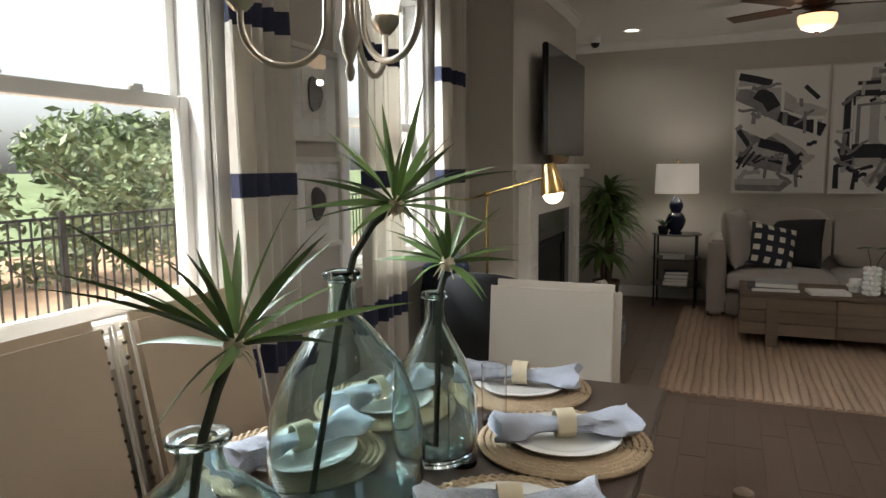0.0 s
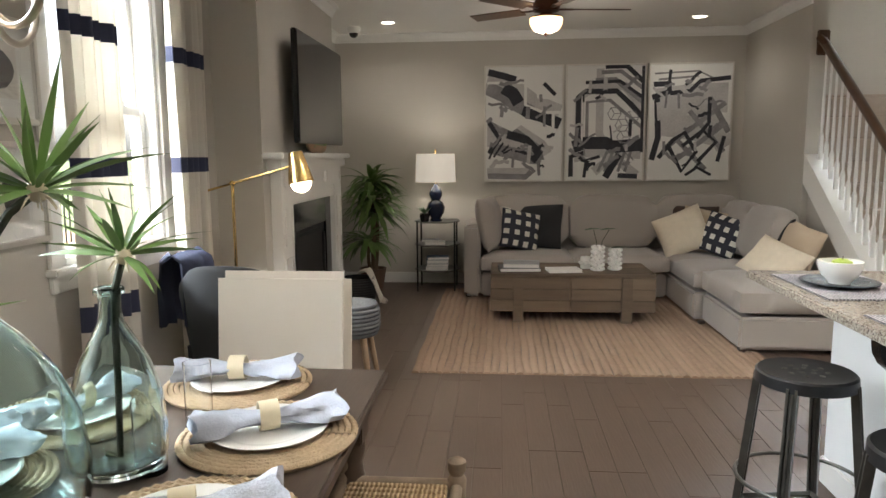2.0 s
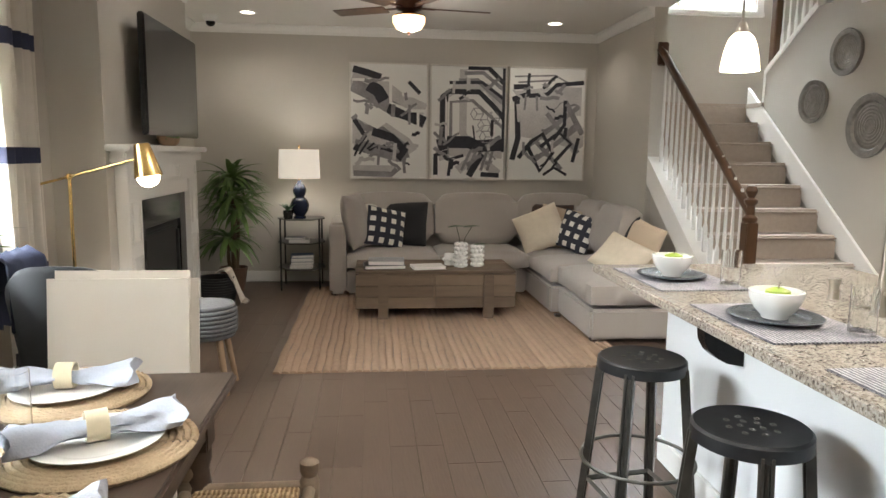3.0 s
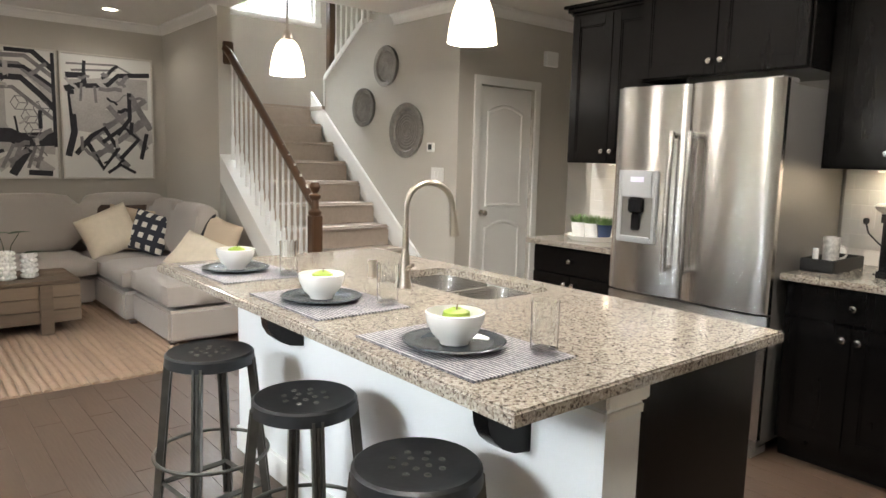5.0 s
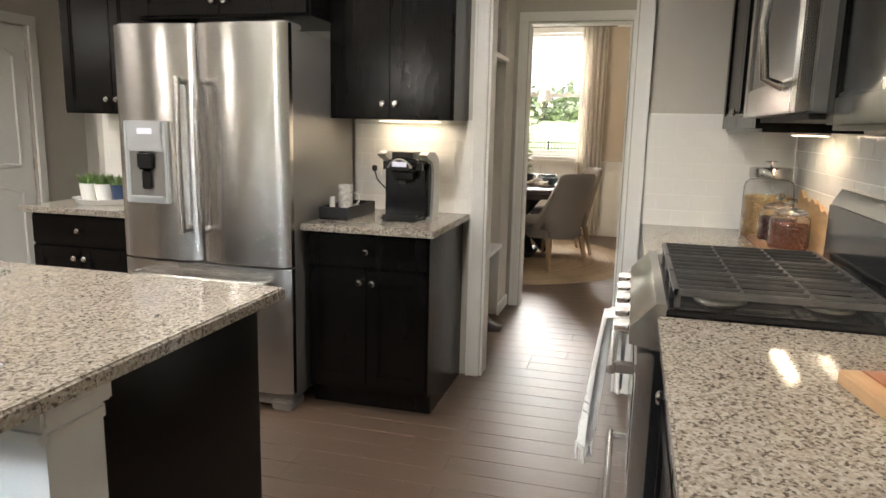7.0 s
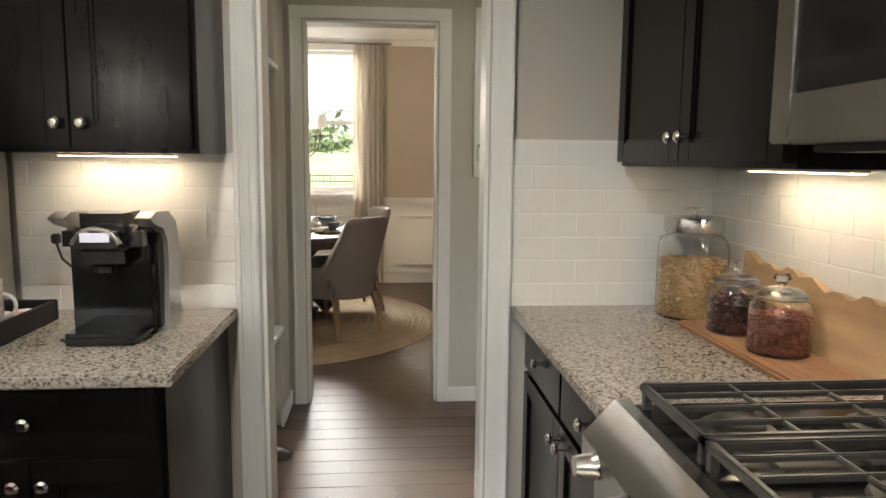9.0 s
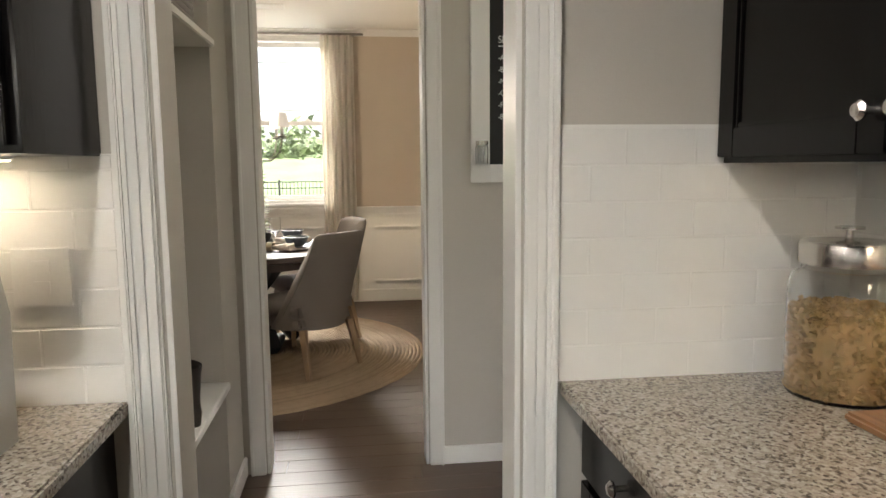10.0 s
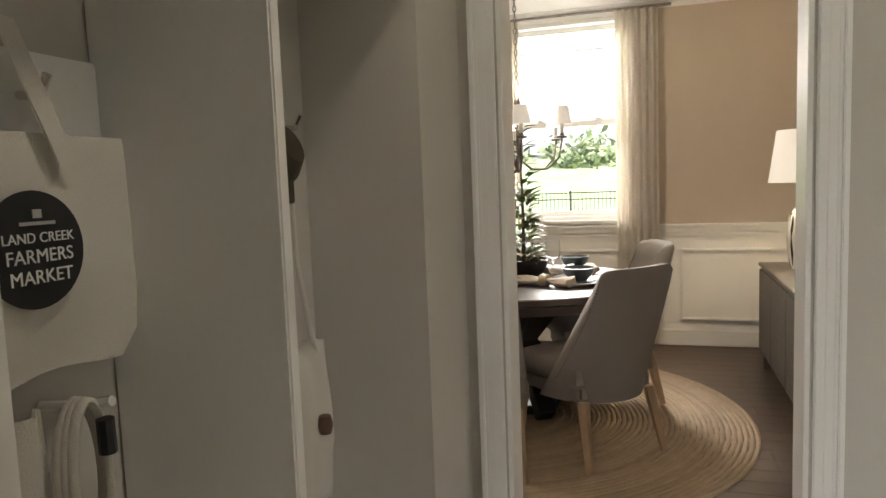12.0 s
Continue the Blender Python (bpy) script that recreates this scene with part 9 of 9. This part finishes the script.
tube(bm, [(0, 0, 0.08), (0.01, 0, 0.45), (0, 0.01, 0.86)], 0.012, 8, 0.004)
part("stem", bm, BARK, tp)
PALELEAF = material("pale_leaf", (0.22, 0.26, 0.08), 0.5, vary=0.35, scale=10, piece=0.6)
rng = random.Random(8)
for nm, za, zb, mt, cnt in (("lower_leaves", 0.10, 0.52, PALELEAF, 260), ("upper_leaves", 0.5, 0.9, GREEN_DARK, 60)):
    bm = B()
    for i in range(cnt):
        z = rng.uniform(za, zb)
        r = 0.17 * (1 - z / 0.95) + 0.02
        a = rng.random() * 6.283
        leaf(bm, (r * 0.4 * math.cos(a), r * 0.4 * math.sin(a), z), (math.cos(a), math.sin(a), rng.uniform(0.1, 0.9)), rng.uniform(0.07, 0.11), 0.04, 0.5, 4)
    part(nm, bm, mt, tp, smooth=60)

# sheer curtains
for y0, y1 in ((1.695, 2.01), (2.75, 3.02)):
    root = thing("sheer_curtain", "cream curtain panel hung from a thin rod", "curtain", group="dining curtains")
    bm = B()
    rows = []
    for i in range(12):
        z = 0.03 + 2.56 * i / 11
        rows.append([bm.verts.new((11.15 + 0.028 * math.sin(j * 0.62) + 0.008 * math.sin(z * 3 + j), y0 + (y1 - y0) * j / 60, z)) for j in range(61)])
    bk3 = [[bm.verts.new(v.co + Vector((0.003, 0, 0))) for v in r] for r in rows]
    for s in (rows, bk3):
        for p, q in zip(s, s[1:]):
            for j in range(60):
                bm.faces.new((p[j], p[j + 1], q[j + 1], q[j]))
    part("cloth", bm, CURTAIN, root, smooth=80)
rr_ = thing("curtain_rod", "thin pewter curtain rod over the dining window", "curtain rod")
bm = B()
tube(bm, [(11.15, 1.60, 2.60), (11.15, 3.14, 2.60)], 0.011, 10)
part("rod", bm, PEWTER, rr_)
for y in (1.70, 3.04):
    bm = B()
    tube(bm, [(11.25, y, 2.60), (11.15, y, 2.60)], 0.008, 8)
    part("bracket", bm, PEWTER, rr_)

sbd = thing("sideboard", "grey washed wooden sideboard against the dining wall", "sideboard", (0, 0, 0))
GREYWOOD = material("grey_washed_wood", (0.12, 0.105, 0.09), 0.55, vary=0.3, scale=5, stretch=(1, 8, 8), bump=0.2, bump_scale=50)
part("body", boxes((9.15, 0.605, 0.12, 10.68, 1.035, 0.70)), GREYWOOD, sbd)
part("top", boxes((9.13, 0.60, 0.70, 10.70, 1.055, 0.725), bevel=0.004), GREYWOOD, sbd)
for i in range(3):
    d = part("door", boxes((9.17 + i * 0.503, 1.036, 0.14, 9.665 + i * 0.503, 1.052, 0.685), bevel=0.004), GREYWOOD, sbd)
for x in (9.18, 10.60):
    for y in (0.62, 0.98):
        part("leg", boxes((x, y, 0, x + 0.05, y + 0.05, 0.12), bevel=0.004), GREYWOOD, sbd)
dl = thing("table_lamp", "black and white diamond lamp with a lit cream shade", "lamp", (10.36, 0.84, 0.725))
HARLEQ = checked("diamond_glaze", (0.70, 0.68, 0.62), (0.02, 0.02, 0.022), 0.16, 0.2)
bm = B()
lathe(bm, [(0, 0), (0.075, 0), (0.085, 0.03), (0.10, 0.20), (0.085, 0.33), (0.045, 0.39), (0.02, 0.41), (0, 0.41)], 32)
part("base", bm, HARLEQ, dl)
bm = B()
lathe(bm, [(0.008, 0.41), (0.008, 0.46), (0.004, 0.47), (0.004, 0.87), (0.01, 0.88), (0, 0.895)], 12)
part("stem", bm, BRASS, dl)
bm = B()
lathe(bm, [(0.205, 0.54), (0.203, 0.54), (0.158, 0.86), (0.16, 0.86)], 40, closed=True)
part("shade", bm, LINEN_SHADE, dl, "cream tapered shade, lit")
lamp("dining_lamp_light", "POINT", pose(10.36, 0.84, 1.38), 6, (1, 0.80, 0.58), size=0.06)

dc2 = thing("dining_chandelier", "nickel candle chandelier with small fabric shades", "chandelier", (9.55, 2.47, 0))
bm = B()
lathe(bm, [(0, 1.38), (0.014, 1.39), (0.025, 1.43), (0.010, 1.48), (0.010, 1.75), (0.02, 1.78), (0.006, 1.82), (0, 1.82)], 16)
part("column", bm, PEWTER, dc2)
bm = B()
for k in range(28):
    zc = 1.82 + 0.03 * k
    if zc > CZ - 0.05:
        break
    pts = [(0.008 * math.cos(a) * (k % 2), 0.008 * math.cos(a) * (1 - k % 2), zc + 0.017 * math.sin(a)) for a in (6.283 * i / 10 for i in range(11))]
    tube(bm, pts, 0.003, 5, cap=False)
part("chain", bm, PEWTER, dc2)
bm = B()
lathe(bm, [(0, CZ - 0.001), (0.06, CZ - 0.001), (0.05, CZ - 0.03), (0, CZ - 0.035)], 20)
part("canopy", bm, PEWTER, dc2)
for i in range(6):
    a = radians(60 * i + 15)
    c_, s_ = math.cos(a), math.sin(a)
    bm = B()
    tube(bm, [(r * c_, r * s_, z) for r, z in ((0.01, 1.46), (0.09, 1.40), (0.18, 1.40), (0.25, 1.46), (0.27, 1.56))], 0.006, 8)
    lathe(bm, [(0, 1.56), (0.028, 1.565), (0.03, 1.575), (0.014, 1.58), (0.012, 1.59), (0, 1.59)], 14, (0.27 * c_, 0.27 * s_, 0))
    arm = part("arm", bm, PEWTER, dc2, smooth=60)
    bm = B()
    lathe(bm, [(0, 1.59), (0.011, 1.59), (0.011, 1.65), (0, 1.65)], 12, (0.27 * c_, 0.27 * s_, 0))
    part("candle_sleeve", bm, CERAMIC, arm)
    bm = B()
    lathe(bm, [(0.055, 1.64), (0.053, 1.64), (0.033, 1.74), (0.035, 1.74)], 24, (0.27 * c_, 0.27 * s_, 0), closed=True)
    part("shade", bm, LINEN_SHADE, arm, "small lit fabric shade")
lamp("dining_chandelier_light", "POINT", pose(9.55, 2.47, 1.85), 16, (1, 0.82, 0.62), size=0.015)
vt = thing("ceiling_vent", "white slotted air vent in the dining ceiling", "vent", (10.3, 2.4, 0))
part("frame", boxes((-0.08, -0.16, CZ - 0.008, 0.08, 0.16, CZ - 0.001), bevel=0.002), WHITE, vt)
for k in range(6):
    part("slat", boxes((-0.065 + k * 0.023, -0.145, CZ - 0.012, -0.055 + k * 0.023, 0.145, CZ - 0.0078)), WHITE, vt)
# unseen spot lamp and glowing ceiling lens, added to brighten the passage
lamp("passage_light", "SPOT", look((6.4, 1.55, CZ - 0.03), (6.4, 1.551, 0)), 7.5, (1, 0.88, 0.74), angle=150)
pc = thing("recessed_light", "round recessed ceiling light, lit", "ceiling light", (6.4, 1.55, 0), group="recessed lights")
bm = B()
lathe(bm, [(0, CZ - 0.002), (0.06, CZ - 0.002), (0.06, CZ - 0.0008), (0, CZ - 0.0008)], 24)
part("lens", bm, CANLIGHT, pc)

# ================ pieces: floor planks and wall tiles ================
rng = random.Random(11)
floor_ob = bpy.data.objects["floor"]
PW = 0.127
plank_meshes = {}


def plank_mesh(length):
    key = round(length, 2)
    if key not in plank_meshes:
        bm = B()
        h, g = 0.0, 0.0009
        lo = [(-PW / 2 + g, 0 + g), (PW / 2 - g, 0 + g), (PW / 2 - g, key - g), (-PW / 2 + g, key - g)]
        t = 0.0012
        a = [bm.verts.new((x, y, -0.0095)) for x, y in lo]
        b = [bm.verts.new((x, y, -t * 0.6)) for x, y in lo]
        c = [bm.verts.new((x + (t if x < 0 else -t), y + (t if y < key / 2 else -t), 0)) for x, y in lo]
        for p, q in ((a, b), (b, c)):
            for i in range(4):
                bm.faces.new((p[i], p[(i + 1) % 4], q[(i + 1) % 4], q[i]))
        bm.faces.new(c)
        me = bpy.data.meshes.new("plank")
        bm.to_mesh(me)
        bm.free()
        me.materials.append(PLANK)
        plank_meshes[key] = me
    return plank_meshes[key]


rest_v, rest_f = [], []
count = 0
x = -0.0
row = 0
LENGTHS = (0.6, 0.8, 1.0, 1.2)
while x < 11.2:
    y = 0.46 if x < 5.72 else 0.12 if x < 7.4 else 0.5
    first = True
    while y < 8.8:
        L = min(rng.choice((0.3, 0.5, 0.7, 0.9) if first else LENGTHS), round(8.88 - y, 2))
        first = False
        near = 0.8 < x < 7.4 and 1.0 < y + L / 2 < 5.4
        inside = x < 7.0 or y < 4.3
        if inside and near and count < 295 and not (3.2 < x < 3.8 and 2.4 < y < 4.2):
            ob = new("plank", plank_mesh(L))
            ob.parent = floor_ob
            ob.location = (x + PW / 2, y, 0)
            count += 1
        elif inside:
            me = plank_mesh(L)
            k = len(rest_v)
            rest_v += [(v.co.x + x + PW / 2, v.co.y + y, v.co.z) for v in me.vertices]
            rest_f += [tuple(i + k for i in p.vertices) for p in me.polygons]
        y += L
    x += PW
me = bpy.data.meshes.new("planks")
me.from_pydata(rest_v, [], rest_f)
me.materials.append(PLANK)
ob = new("planks", me)
ob.parent = floor_ob
ob["kind"] = "stuff"
floor_ob["label"] = "brown hand-scraped hardwood plank floor"

# glossy white subway tile
TW, TH, GAP = 0.152, 0.0762, 0.0016
tile_meshes = {}


def tile_mesh(w, h):
    key = (round(w, 3), round(h, 3))
    if key not in tile_meshes:
        bm = B()
        lo = [(0, 0), (w, 0), (w, h), (0, h)]
        t = 0.0014
        a = [bm.verts.new((0, u, v)) for u, v in lo]
        b = [bm.verts.new((-0.0065, u + (t * 0.4 if u == 0 else -t * 0.4), v + (t * 0.4 if v == 0 else -t * 0.4))) for u, v in lo]
        c = [bm.verts.new((-0.008, u + (t * 1.5 if u == 0 else -t * 1.5), v + (t * 1.5 if v == 0 else -t * 1.5))) for u, v in lo]
        for p, q in ((a, b), (b, c)):
            for i in range(4):
                bm.faces.new((p[i], q[i], q[(i + 1) % 4], p[(i + 1) % 4]))
        bm.faces.new(list(reversed(c)))
        bmesh.ops.recalc_face_normals(bm, faces=bm.faces)
        me = bpy.data.meshes.new("tile")
        bm.to_mesh(me)
        bm.free()
        me.materials.append(TILE)
        tile_meshes[key] = me
    return tile_meshes[key]


def tiled(name, m, width, z0, z1, label):
    """A grout bed with tiles in running bond; m puts local y along the wall and -x out of it."""
    ob = structure(name, boxes((-0.0102, 0, z0, -0.0005, width, z1)), TILE_GROUT, label, "tile")
    ob.matrix_world = m
    z, k = z0 + GAP, 0
    while z + 0.02 < z1 + 0.001:
        h = min(TH, z1 - z)
        u = 0 if k % 2 else -(TW / 2)
        while u < width - 0.004:
            a, b = max(u, 0) + GAP / 2, min(u + TW, width) - GAP / 2
            if b - a > 0.015:
                t = new("tile", tile_mesh(b - a, h - GAP))
                t.parent = ob
                t.location = (-0.003, a, z)
            u += TW
        z += TH
        k += 1
    return ob


tiled("backsplash_coffee", pose(5.78, 2.132, 0), 0.65, CT, 1.383, "white subway tile behind the coffee counter")
tiled("backsplash_fridge", pose(5.78, 3.63, 0), 0.80, CT, 1.383, "white subway tile left of the fridge")
tiled("backsplash_end", pose(5.78, 0.584, 0), 0.672, CT, 1.436, "white subway tile on the end wall")
tiled("backsplash_range", pose(3.02, 0.58, 0, 0, 0, -90), 2.75, CT, 1.415, "white subway tile behind the range")
